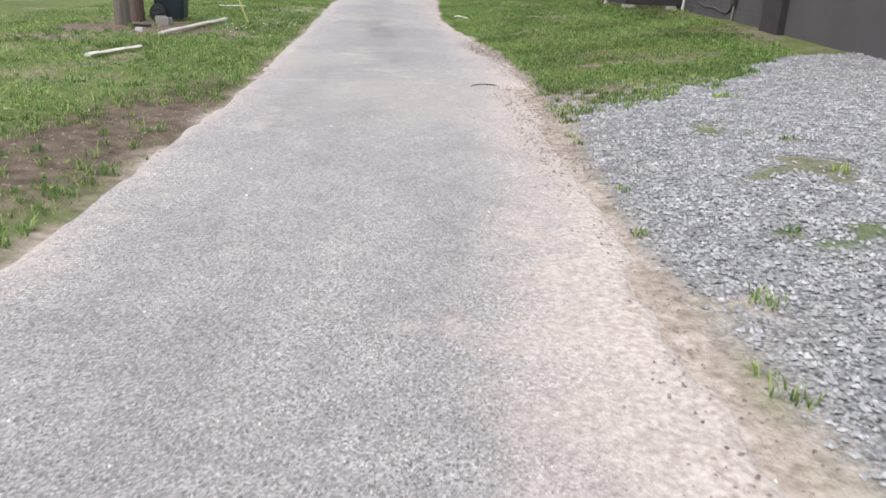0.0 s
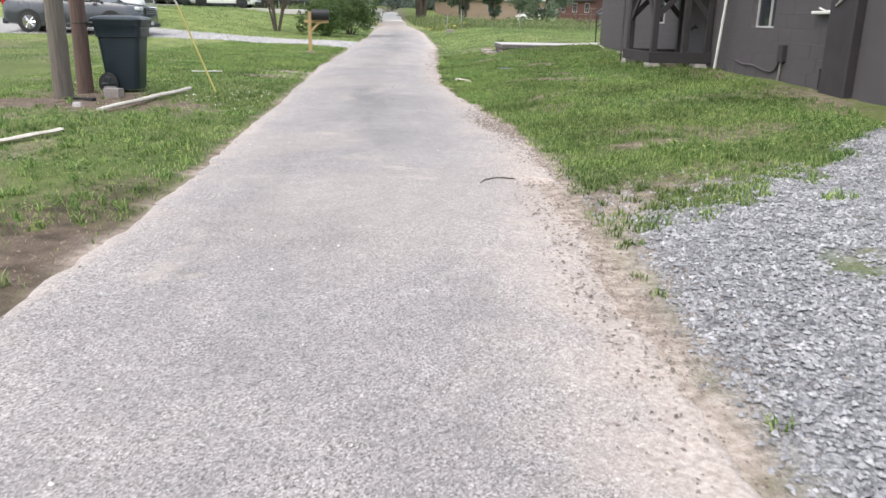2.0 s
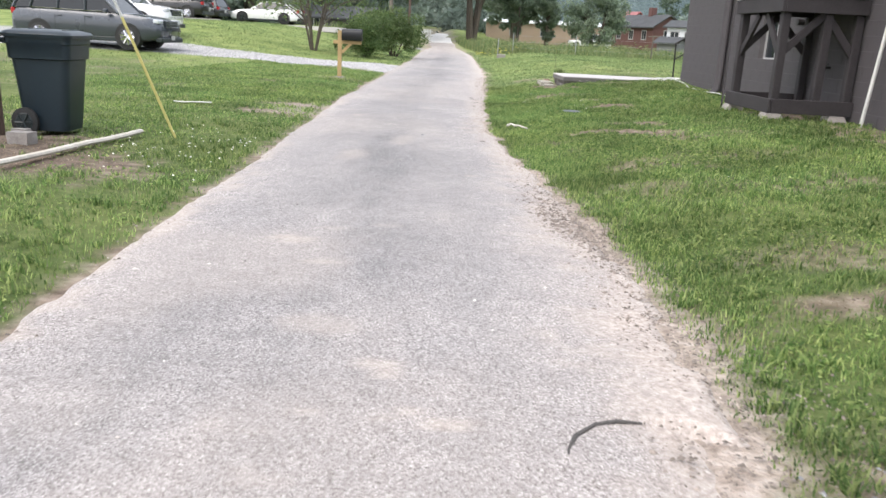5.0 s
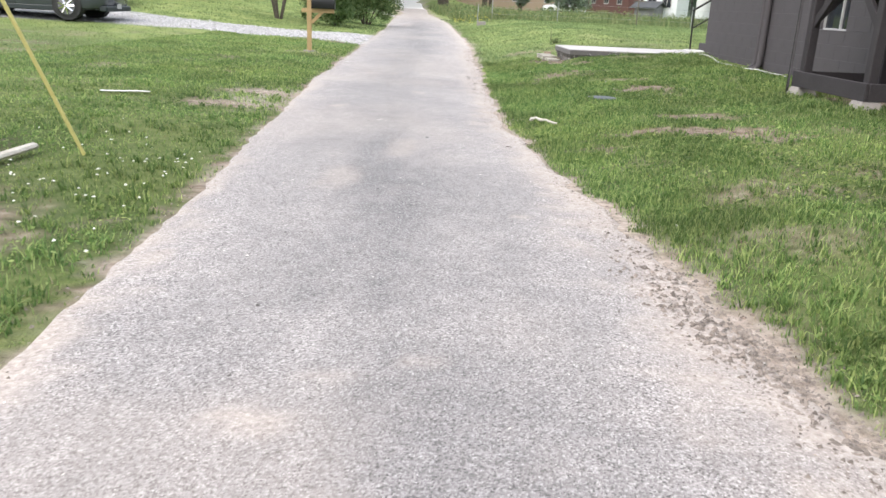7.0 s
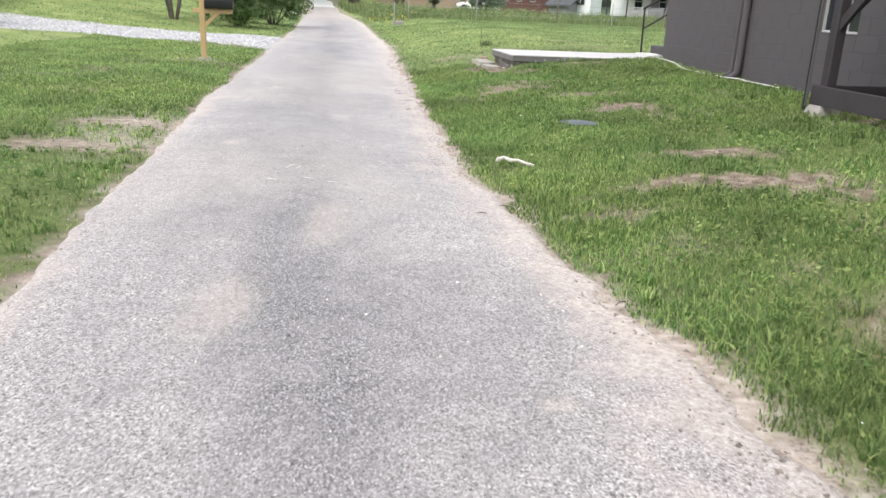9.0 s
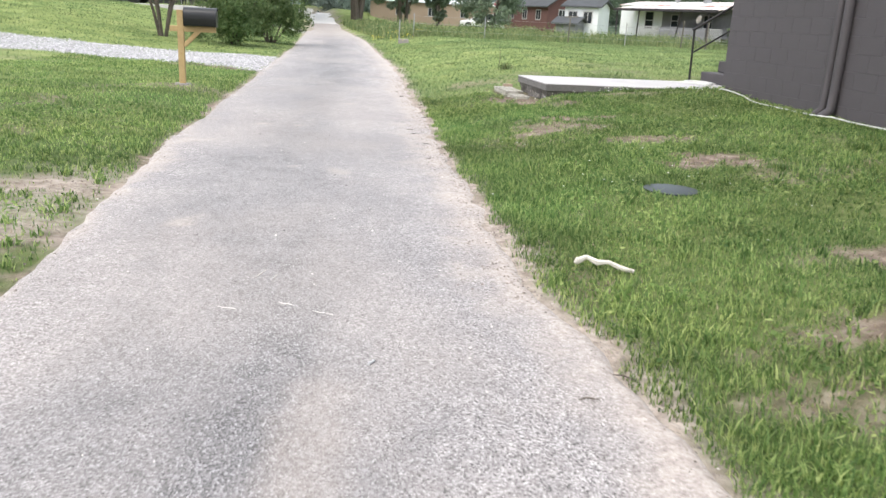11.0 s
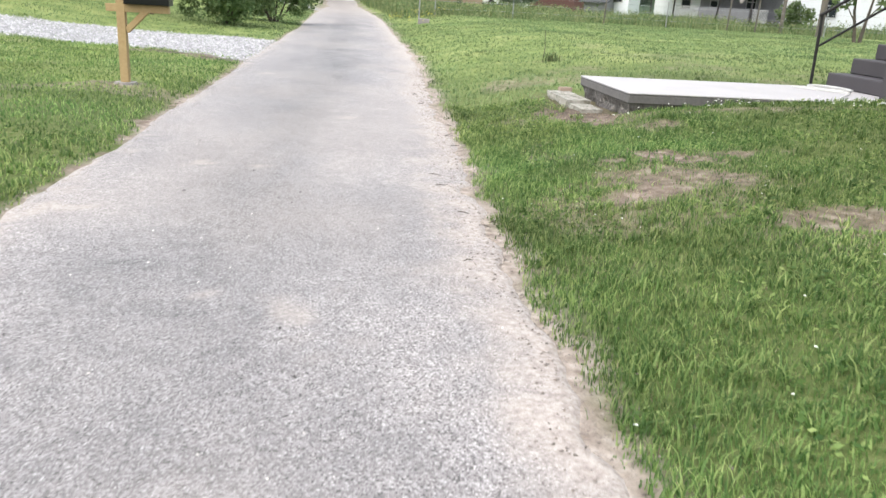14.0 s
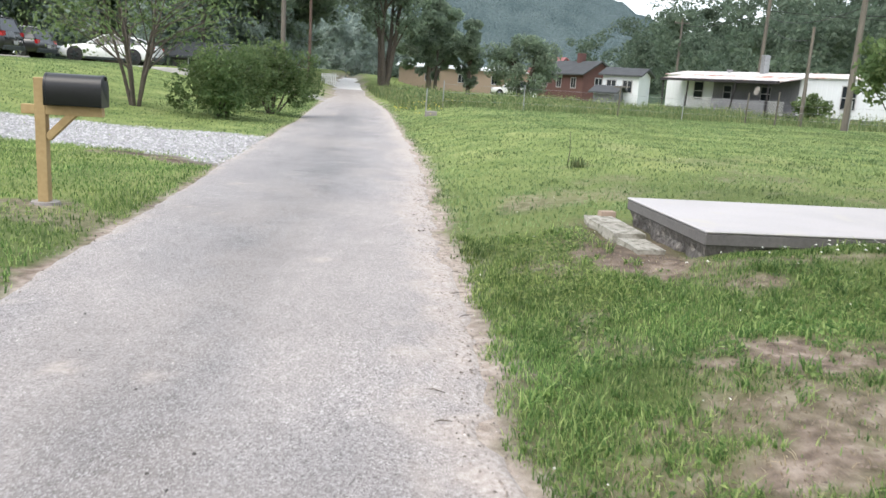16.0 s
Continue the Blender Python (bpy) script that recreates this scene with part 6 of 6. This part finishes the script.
tree("crape_myrtle", "multi-stemmed crape myrtle with sparse leaves beside the drive", "tree", (-9.6, 42.0), 5.2, 2.9, 0.05, 7, 0.07, 3400, LEAFBUSH, 0.45)
def bush(label, at, h, r, leaves):
    t = thing("bush", label, "bush", pose(at[0], at[1], gz(*at)), "bushes by the drive")
    wood, blobs = Mesh(), []
    for k in range(12):
        a = rng.uniform(0, 6.28)
        e = Vector((math.cos(a) * r * rng.uniform(0.15, 0.8), math.sin(a) * r * rng.uniform(0.15, 0.8), h * rng.uniform(0.35, 0.82)))
        wood.tube([(math.cos(a) * 0.08, math.sin(a) * 0.08, -0.1), e * 0.5 + Vector((0, 0, 0.05)), e], [0.04, 0.025, 0.008], 6)
        blobs.append((*e, r * rng.uniform(0.24, 0.42)))
        blobs.append((e.x * 0.75, e.y * 0.75, max(0.3, e.z * 0.6), r * rng.uniform(0.24, 0.36)))
    blobs.append((0, 0, h * 0.45, r * 0.5))
    for k in range(70):
        a = rng.uniform(0, 6.28)
        w = r * rng.uniform(0.4, 0.98)
        blobs.append((math.cos(a) * w, math.sin(a) * w, h * rng.uniform(0.18, 1.0) * (1.05 - 0.35 * w / r), r * rng.uniform(0.06, 0.14)))
    part("stems", wood, BARK, t, "", True)
    v, f = leaf_cards(crown_points(blobs, leaves), 0.062)
    raw("crown", v, f, LEAFBUSH).parent = t


bush("rounded green leafy bush at the lawn's edge", (-7.25, 42.2), 1.9, 1.55, 9500)
bush("taller green bush behind the first one", (-6.75, 46.3), 2.4, 1.45, 9500)
tree("young_tree", "small leafy tree at the far side of the field", "tree", (14.2, 47.0), 3.9, 1.3, 0.06, 2, 0.12, 2400, LEAFBUSH, 0.45)
tree("roadside_tree", "tall multi-trunked leafy tree beside the road", "tree", (-8.2, 106), 18, 5.0, 0.26, 4, 0.22, 17000, LEAF, 0.2, "background trees", 30)
big_ = tree("broadleaf_tree", "dark green broadleaf tree behind the weedy field", "tree", (-2.8, 111), 9.0, 2.5, 0.2, 1, 0.18, 10000, LEAF, 0.16, "background trees", 34)
tree("broadleaf_tree", "dark narrow broadleaf tree behind the weedy field", "tree", (0.9, 110), 8.6, 1.9, 0.22, 1, 0.16, 11000, LEAF, 0.12, "background trees", 70)
tree("broadleaf_tree", "wide dark broadleaf tree beside the brick house", "tree", (6.7, 106), 6.6, 3.3, 0.22, 2, 0.17, 11000, LEAF, 0.12, "background trees", 36)
for x, y, h in ((-20.5, 112, 17), (-19.5, 99, 18), (-23, 90, 19), (-27, 82, 18), (-32, 78, 17), (-36, 70, 17), (-22, 132, 20), (-4, 128, 13), (-41, 62, 16)):
    copy_thing(big_, pose(x, y, gz(x, y), 0, 0, float(rng.uniform(0, 360))) @ Matrix.Scale(h / 9.0, 4)).scale = (h / 9.0 * 1.25, h / 9.0 * 1.25, h / 9.0)


def woods(label, count, x0, x1, y0, y1, floor_of, h0, h1, cards, size, material=LEAFHAZED):
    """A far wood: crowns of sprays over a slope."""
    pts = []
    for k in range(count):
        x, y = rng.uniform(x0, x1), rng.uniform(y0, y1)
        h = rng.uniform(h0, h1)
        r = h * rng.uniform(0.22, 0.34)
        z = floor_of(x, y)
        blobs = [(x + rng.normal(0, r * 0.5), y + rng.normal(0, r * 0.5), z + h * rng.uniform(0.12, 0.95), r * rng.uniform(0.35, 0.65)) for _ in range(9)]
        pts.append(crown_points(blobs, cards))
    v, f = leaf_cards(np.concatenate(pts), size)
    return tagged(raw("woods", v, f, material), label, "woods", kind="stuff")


def hill_z(x, y):
    """Wooded rise behind the trailer."""
    return float(np.interp(x, (20, 34, 48, 70, 110, 200), (0, 3, 11, 16, 24, 34)) * ss(95, 190, y) * 1.0)


woods("dense dark green woods on the slope behind the trailer", 330, 26, 190, 102, 215, hill_z, 8, 14, 640, 0.37, LEAFSLOPE)
# woods without a material of their own take the haze-paled leaves
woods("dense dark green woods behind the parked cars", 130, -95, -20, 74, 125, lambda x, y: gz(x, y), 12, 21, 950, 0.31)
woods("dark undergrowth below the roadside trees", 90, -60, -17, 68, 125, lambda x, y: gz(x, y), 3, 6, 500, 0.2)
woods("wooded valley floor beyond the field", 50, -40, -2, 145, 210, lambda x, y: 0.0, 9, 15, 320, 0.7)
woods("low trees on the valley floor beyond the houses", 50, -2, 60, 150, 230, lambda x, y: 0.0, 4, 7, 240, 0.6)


def hill(name, label, xs, tops, y, deep, material, rough_z):
    """A far ridge with a soft wooded outline."""
    cols = np.linspace(xs[0], xs[-1], 150)
    rows = np.linspace(0, 1, 26)
    C, R = np.meshgrid(cols, rows)
    T = np.interp(C, xs, tops)
    prof = np.sin(np.clip(R * 1.0, 0, 1) * math.pi / 2)
    Zh = T * prof + rough_z * (fbm(C * 0.12, R * 30, 5) - 0.5) * ss(0.1, 0.5, R) + rough_z * 0.7 * (vnoise(C * 0.5, R * 60, 7) - 0.5) * ss(0.1, 0.5, R) - 2
    Yh = y + R * deep
    n, mcol = C.shape
    idx = np.arange(n * mcol).reshape(n, mcol)
    q = np.stack([idx[:-1, :-1], idx[:-1, 1:], idx[1:, 1:], idx[1:, :-1]], -1).reshape(-1, 4)
    return tagged(raw(name, np.stack([C, Yh, Zh], -1).reshape(-1, 3), q, material, True), label, "hill", kind="structure")


# forest green shifted to blue-grey: aerial haze painted into the ridge
RIDGE = mat("haze_tinted_forest", (0.13, 0.168, 0.172), (0.075, 0.105, 0.108), 1.0, scale=0.05, fine=0.6, mix=0.62, bump=0.9, dist=4.0, spec=0.0)
NEARHILL = mat("wooded_hill_floor", (0.09, 0.12, 0.085), (0.06, 0.085, 0.06), 1.0, scale=0.1, fine=0.8, bump=1.0, dist=2.0, spec=0.0)
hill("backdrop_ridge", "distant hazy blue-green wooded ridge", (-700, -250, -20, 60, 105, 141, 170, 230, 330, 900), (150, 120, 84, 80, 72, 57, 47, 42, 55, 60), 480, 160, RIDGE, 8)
hill("backdrop_slope", "dark wooded slope behind the trailer", (24, 34, 48, 70, 110, 200, 400), (0.5, 7, 17, 21, 27, 38, 52), 110, 110, NEARHILL, 3)
hill("backdrop_slope", "dark wooded slope behind the parked cars", (-400, -160, -60, -38, -27), (50, 34, 18, 9, 0.5), 84, 60, NEARHILL, 3)

# ---- weedy field edge, fence and marker ----
n = 48000
xs, ys = rng.uniform(-9, 30, n), rng.uniform(50, 84, n)
low = np.interp(xs, (-9, -4.5, -2, 3, 9, 15, 30), (78, 60, 53, 57, 60.5, 62, 55))
ok = (ys > low + rng.normal(0, 0.7, n) + 5 * (fbm(xs * 0.6, xs * 0, 93) - 0.45)) & (xs > right_edge(ys) + 0.6) & (fbm(xs * 0.5, ys * 0.5, 95) > 0.36)
xs, ys = xs[ok], ys[ok]
blades("tall_grass", xs, ys, ground_z(xs, ys), rng.uniform(0.2, 0.95, len(xs)) * (0.15 + 1.6 * fbm(xs * 0.45, ys * 0.45, 96) ** 1.5), rng.uniform(0.012, 0.036, len(xs)), WEEDS, "tall tangled weeds along the field's far edge", 0.9, "weeds")
xs, ys = rng.uniform(-16, -6.0, 4000), rng.uniform(62, 100, 4000)
ok = np.maximum(xs - right_edge(ys), left_edge(ys) - xs) > 0.5
xs, ys = xs[ok], ys[ok]
blades("tall_grass", xs, ys, ground_z(xs, ys), rng.uniform(0.2, 0.7, len(xs)), rng.uniform(0.03, 0.07, len(xs)), WEEDS, "rough grass along the far road verge", 0.5, "weeds")
xs, ys = rng.uniform(-6, 30, 26000), rng.uniform(52, 80, 26000)
low = np.interp(xs, (-9, -4.5, -2, 3, 9, 15, 30), (78, 60, 53, 57, 60.5, 62, 55))
ok = (ys > low + 0.6) & (xs > right_edge(ys) + 0.9) & (fbm(xs * 0.4, ys * 0.4, 98) > 0.45)
xs, ys = xs[ok], ys[ok]
v, f = leaf_cards(np.stack([xs, ys, ground_z(xs, ys) + rng.uniform(0.05, 0.85, len(xs)) * (0.15 + 1.5 * fbm(xs * 0.45, ys * 0.45, 96) ** 1.5)], -1), 0.08)
tagged(raw("undergrowth", v, f, WEEDS), "leafy undergrowth among the tall weeds", "weeds", kind="stuff")
fence = thing("wire_fence", "rusty wire fence with thin leaning posts along the weeds", "fence", pose(0, 0, 0))
POSTS = [(-1.2, 55.5, 1.2), (2.6, 58.0, 1.2), (7.5, 60.0, 1.5), (11.0, 61.0, 1.3), (14.6, 62.0, 1.6), (15.6, 60.6, 1.7), (18.3, 58.5, 1.4), (21.5, 56.0, 1.5)]
for x, y, h in POSTS:
    z = gz(x, y)
    part("post", Mesh().tube([(x, y, z - 0.2), (x + 0.1 * (h - 1.2), y, z + h)], 0.04 if h > 1.45 else 0.028, 7), POLEGREY if h > 1.45 else STEEL, fence, "", True)
for k in (0.35, 0.7, 1.05):
    part("wire", Mesh().tube([(x, y, gz(x, y) + k) for x, y, h in POSTS], 0.006, 4), STEEL, fence)
part("crossbar", Mesh().tube([(7.2, 60, gz(7.5, 60) + 1.42), (7.95, 60, gz(7.5, 60) + 1.46)], 0.03, 6), POLEGREY, fence)
marker = thing("marker_post", "thin grey metal post with a small box at its foot", "post", pose(-1.75, 49.0, gz(-1.75, 49.0)))
part("post", Mesh().tube([(0, 0, -0.2), (0.02, 0, 1.0)], 0.025, 8), STEEL, marker, "", True)
part("box", Mesh().slab(-0.02, 0.42, -0.2, 0.2, -0.05, 0.2, 0.02), CONC_GREY, marker, "dark grey utility box")

# ---- the white trailer ----
trailer = thing("trailer_home", "long white single-wide trailer home with a porch", "trailer home", pose(16.5, 85.6, gz(18, 84) - 0.05, 0, 0, -63.0))
TL = 21.5
m = Mesh().box(0, TL, 0, 4.2, 0.55, 3.0)
part("wall", m, WHITEWALL, trailer, "white ribbed metal siding")
for k in range(54):
    part("rib", Mesh().box(0.2 + k * 0.4, 0.23 + k * 0.4, -0.015, 0, 0.56, 2.98), WHITEWALL, trailer)
part("skirting", Mesh().box(0.05, TL - 0.05, 0.05, 4.1, -0.3, 0.55), PORCHGREY, trailer)
m = Mesh().prism([(-0.15, 3.0), (-0.15, 3.06), (2.1, 3.42), (4.35, 3.06), (4.35, 3.0)], "x", -0.15, TL + 0.15)
part("roof", m, ROOFTIN, trailer, "low white tin roof with rust streaks")
m = Mesh().prism([(-2.3, 2.62), (-2.3, 2.68), (-0.1, 3.0), (-0.1, 2.93)], "x", 1.8, 13.2)
part("porch_roof", m, ROOFTIN, trailer)
part("fascia", Mesh().box(1.8, 13.2, -2.34, -2.3, 2.5, 2.7), BROWN_WOOD, trailer)
part("porch_floor", Mesh().box(4.6, 13.0, -2.1, -0.05, 0.45, 0.55), PORCHGREY, trailer)
# porch shade put in as a grey sheet over the white siding
part("porch_back_wall", Mesh().box(5.2, 12.9, -0.06, -0.018, 0.56, 2.9), PORCHGREY, trailer, "porch wall sheet, grey for the porch's shade")
part("porch_rail", Mesh().box(7.2, 12.0, -2.12, -2.06, 0.1, 1.35), PORCHGREY, trailer, "grey boarded balustrade")
for s, lean in ((2.0, 0.1), (4.7, -0.1), (9.4, -0.5), (12.2, 0.0)):
    part("porch_post", Mesh().tube([(s + lean, -2.15, -0.2), (s, -2.15, 2.62)], 0.06, 6), BROWN_WOOD, trailer)
for s0, s1 in ((4.8, 7.1), (12.3, 13.6)):
    w = part("lattice", Mesh().box(s0, s1, -2.1, -2.08, 0.5, 0.55).box(s0, s1, -2.1, -2.08, 1.3, 1.36), WINFRAME, trailer, "white diagonal lattice")
    m = Mesh()
    k = s0 - 0.75
    while k < s1:
        for d in (1, -1):
            a, b = (k, k + 0.75) if d > 0 else (k + 0.75, k)
            lo, hi = max(s0, min(a, b)), min(s1, max(a, b))
            if hi - lo > 0.05:
                za, zb_ = 0.55 + 0.75 * (lo - a) / (b - a), 0.55 + 0.75 * (hi - a) / (b - a)
                m.add([(lo, -2.09, za - 0.03), (hi, -2.09, zb_ - 0.03), (hi, -2.09, zb_ + 0.03), (lo, -2.09, za + 0.03), (lo, -2.075, za - 0.03), (hi, -2.075, zb_ - 0.03), (hi, -2.075, zb_ + 0.03), (lo, -2.075, za + 0.03)], [(0, 1, 2, 3), (7, 6, 5, 4), (0, 4, 5, 1), (3, 2, 6, 7)])
        k += 0.22
    part("slats", m, WINFRAME, w)
for s0, s1, z0, z1 in ((3.2, 4.1, 1.2, 2.5), (16.2, 17.2, 1.15, 2.55), (6.3, 7.0, 1.4, 2.3), (9.8, 10.6, 1.4, 2.3)):
    y = -0.02 if s0 < 5 or s0 > 13 else -0.065
    w = part("window", Mesh().box(s0, s1, y - 0.02, y, z0, z1), DARKGLASS, trailer, "dark window")
    part("window_frame", Mesh().box(s0 - 0.06, s1 + 0.06, y - 0.04, y - 0.021, z0 - 0.07, z0).box(s0 - 0.06, s1 + 0.06, y - 0.04, y - 0.021, z1, z1 + 0.07).box(s0 - 0.06, s0, y - 0.04, y - 0.021, z0, z1).box(s1, s1 + 0.06, y - 0.04, y - 0.021, z0, z1).box(s0, s1, y - 0.04, y - 0.021, (z0 + z1) / 2 - 0.03, (z0 + z1) / 2 + 0.03), WINFRAME, w)
part("flue", Mesh().slab(8.2, 8.6, 1.2, 1.7, 3.2, 4.6, 0.02), STEEL, trailer, "grey metal flue")
part("roof_vent", Mesh().tube([(5.0, 1.6, 3.25), (5.0, 1.6, 3.55)], [0.15, 0.22], 8), STEEL, trailer)
part("dish", Mesh().loft([[(11.4 + r * math.cos(t) * 0.9, -2.2 - d, 2.0 + r * math.sin(t) + 0.4 * r * math.cos(t)) for t in np.linspace(0, 6.283, 15)[:-1]] for r, d in ((0.03, 0.0), (0.16, 0.03), (0.28, 0.08))]), CONC_GREY, trailer, "pale grey satellite dish", True)
tree("shrub", "dark round shrub growing against the trailer porch", "bush", (21.6, 70.2), 1.9, 1.0, 0.05, 3, 0.12, 1400, LEAFBUSH, 0.1)

# ---- houses and sheds beyond ----


def far_house(name, label, at, turn, L, W, wall_z, ridge, wall_m, roof_m, windows, chimney=True):
    h = thing(name, label, "house", pose(at[0], at[1], at[2], 0, 0, turn))
    part("wall", Mesh().prism([(0, -0.5), (0, wall_z), (W / 2, ridge - 0.1), (W, wall_z), (W, -0.5)], "x", 0, L), wall_m, h)
    part("roof", Mesh().prism([(-0.4, wall_z - 0.15), (-0.4, wall_z), (W / 2, ridge + 0.08), (W + 0.4, wall_z), (W + 0.4, wall_z - 0.15), (W / 2, ridge - 0.1)], "x", -0.4, L + 0.4), roof_m, h)
    for face, a, z in windows:
        if face == "front":
            w = part("window", Mesh().box(a, a + 0.9, -0.03, 0.002, z, z + 1.1), DARKGLASS, h)
            part("window_frame", Mesh().box(a - 0.1, a + 1.0, -0.05, -0.031, z - 0.1, z).box(a - 0.1, a + 1.0, -0.05, -0.031, z + 1.1, z + 1.2).box(a - 0.1, a, -0.05, -0.031, z, z + 1.1).box(a + 0.9, a + 1.0, -0.05, -0.031, z, z + 1.1).box(a + 0.42, a + 0.48, -0.05, -0.031, z, z + 1.1), WINFRAME, w)
        else:
            w = part("window", Mesh().box(L - 0.002, L + 0.03, a, a + 1.0, z, z + 1.1), DARKGLASS, h)
            part("window_frame", Mesh().box(L + 0.031, L + 0.05, a - 0.1, a + 1.1, z - 0.1, z).box(L + 0.031, L + 0.05, a - 0.1, a + 1.1, z + 1.1, z + 1.2).box(L + 0.031, L + 0.05, a - 0.1, a, z, z + 1.1).box(L + 0.031, L + 0.05, a + 1.0, a + 1.1, z, z + 1.1).box(L + 0.031, L + 0.05, a + 0.45, a + 0.55, z, z + 1.1), WINFRAME, w)
    if chimney:
        part("chimney", Mesh().slab(L * 0.55, L * 0.55 + 0.8, W / 2 - 0.4, W / 2 + 0.4, ridge - 0.3, ridge + 1.0, 0.03), REDBRICK, h)
    return h


far_house("brick_house", "red brick house with a dark shingled gable roof", (10.2, 125.0, 0.2), -62, 9.5, 4.8, 3.2, 4.8, REDBRICK, ROOFDARK, [("front", 1.2, 1.6), ("front", 4.2, 1.6), ("front", 7.2, 1.6), ("end", 1.8, 1.7)])
far_house("outbuilding", "white outbuilding with a red metal roof", (9.6, 132.0, 0.2), -62, 5.0, 4.5, 3.4, 5.4, WHITEWALL, ROOFRED, [], False)
far_house("white_house", "white sided house with a low grey roof", (14.6, 103.5, 0.0), -30, 3.8, 3.9, 3.3, 4.0, WHITEWALL, ROOFDARK, [("front", 0.5, 1.6), ("front", 2.2, 1.6)], False)
far_house("shed", "small shed with a lean dark roof beside the white house", (13.3, 101.0, 0.0), -30, 2.2, 3.0, 1.5, 2.1, PORCHGREY, ROOFDARK, [], False)
far_house("long_building", "long tan building with a pale roof behind the trees", (-9.0, 142.0, 0.2), 0, 22.0, 9.0, 3.4, 3.9, TAN, WHITEWALL, [("front", 4, 1.4), ("front", 9, 1.4), ("front", 14, 1.4)], False)
far_house("dark_house", "dark-roofed brown house hidden behind the bushes", (-21.0, 78.0, gz(-18, 76) - 0.9), 0, 6.0, 5.0, 1.7, 2.7, BROWN, ROOFDARK, [("front", 1.2, 0.5), ("front", 4.6, 0.5)], False)
van = car("white van parked beside the brick house", car_paint("white_paint", (0.74, 0.74, 0.74)), (6.6, 121.0), 178, 5.2, 2.0, 1.9, SUV)

# ---- utility poles and wires across the valley ----
utility_pole(16.9, 56.0, 0.15, 10.0, POLEGREY, "leaning grey utility pole in front of the trailer", (0.005, 0.0))
utility_pole(18.35, 64.0, 0.11, 5.3, POLEGREY, "short meter pole in front of the trailer")
utility_pole(27.3, 95.0, 0.2, 13.0, POLEGREY, "tall utility pole behind the trailer", (0.012, 0.0), True)
utility_pole(26.0, 118.0, 0.17, 10.5, POLEGREY, "far utility pole against the woods", (0, 0), True)
utility_pole(-11.4, 70.0, 0.17, 11.0, POLEGREY, "grey utility pole beside the far road")
utility_pole(-12.4, 85.0, 0.14, 11.0, POLEBROWN, "thin brown utility pole beside the far road")


def cable(a, b, sag, label, n=14):
    c = thing("overhead_wire", label, "wire", pose(*a), "overhead wires")
    d = Vector(b) - Vector(a)
    part("wire", Mesh().tube([d * t - Vector((0, 0, sag * 4 * t * (1 - t))) for t in np.linspace(0, 1, n)], 0.022, 5), RUBBER, c)


cable((26.0, 118, 9.8), (27.3, 95, 9.6), 0.6, "sagging overhead wire between the poles")
cable((27.3, 95, 9.2), (17.0, 56, 5.8), 0.7, "sagging overhead wire between the poles")
cable((27.3, 95, 8.6), (18.4, 64, 4.9), 0.6, "sagging service wire to the meter pole")
cable((27.3, 95, 9.6), (60, 80, 9.5), 0.8, "sagging overhead wire between the poles")
cable((17.0, 56, 5.4), (50, 40, 8.0), 0.8, "sagging overhead wire between the poles")
pickets = thing("picket_fence", "short weathered white picket fence beside the far road", "fence", pose(-11.9, 92.0, gz(-11.9, 92.0)))
for k in range(8):
    part("picket", Mesh().slab(-0.62 + k * 0.17, -0.51 + k * 0.17, -0.02, 0.02, -0.1, 0.95, 0.006), WHITEPIPE, pickets)
for z in (0.25, 0.7):
    part("rail", Mesh().slab(-0.7, 0.85, 0.021, 0.06, z, z + 0.08, 0.006), WHITEPIPE, pickets)
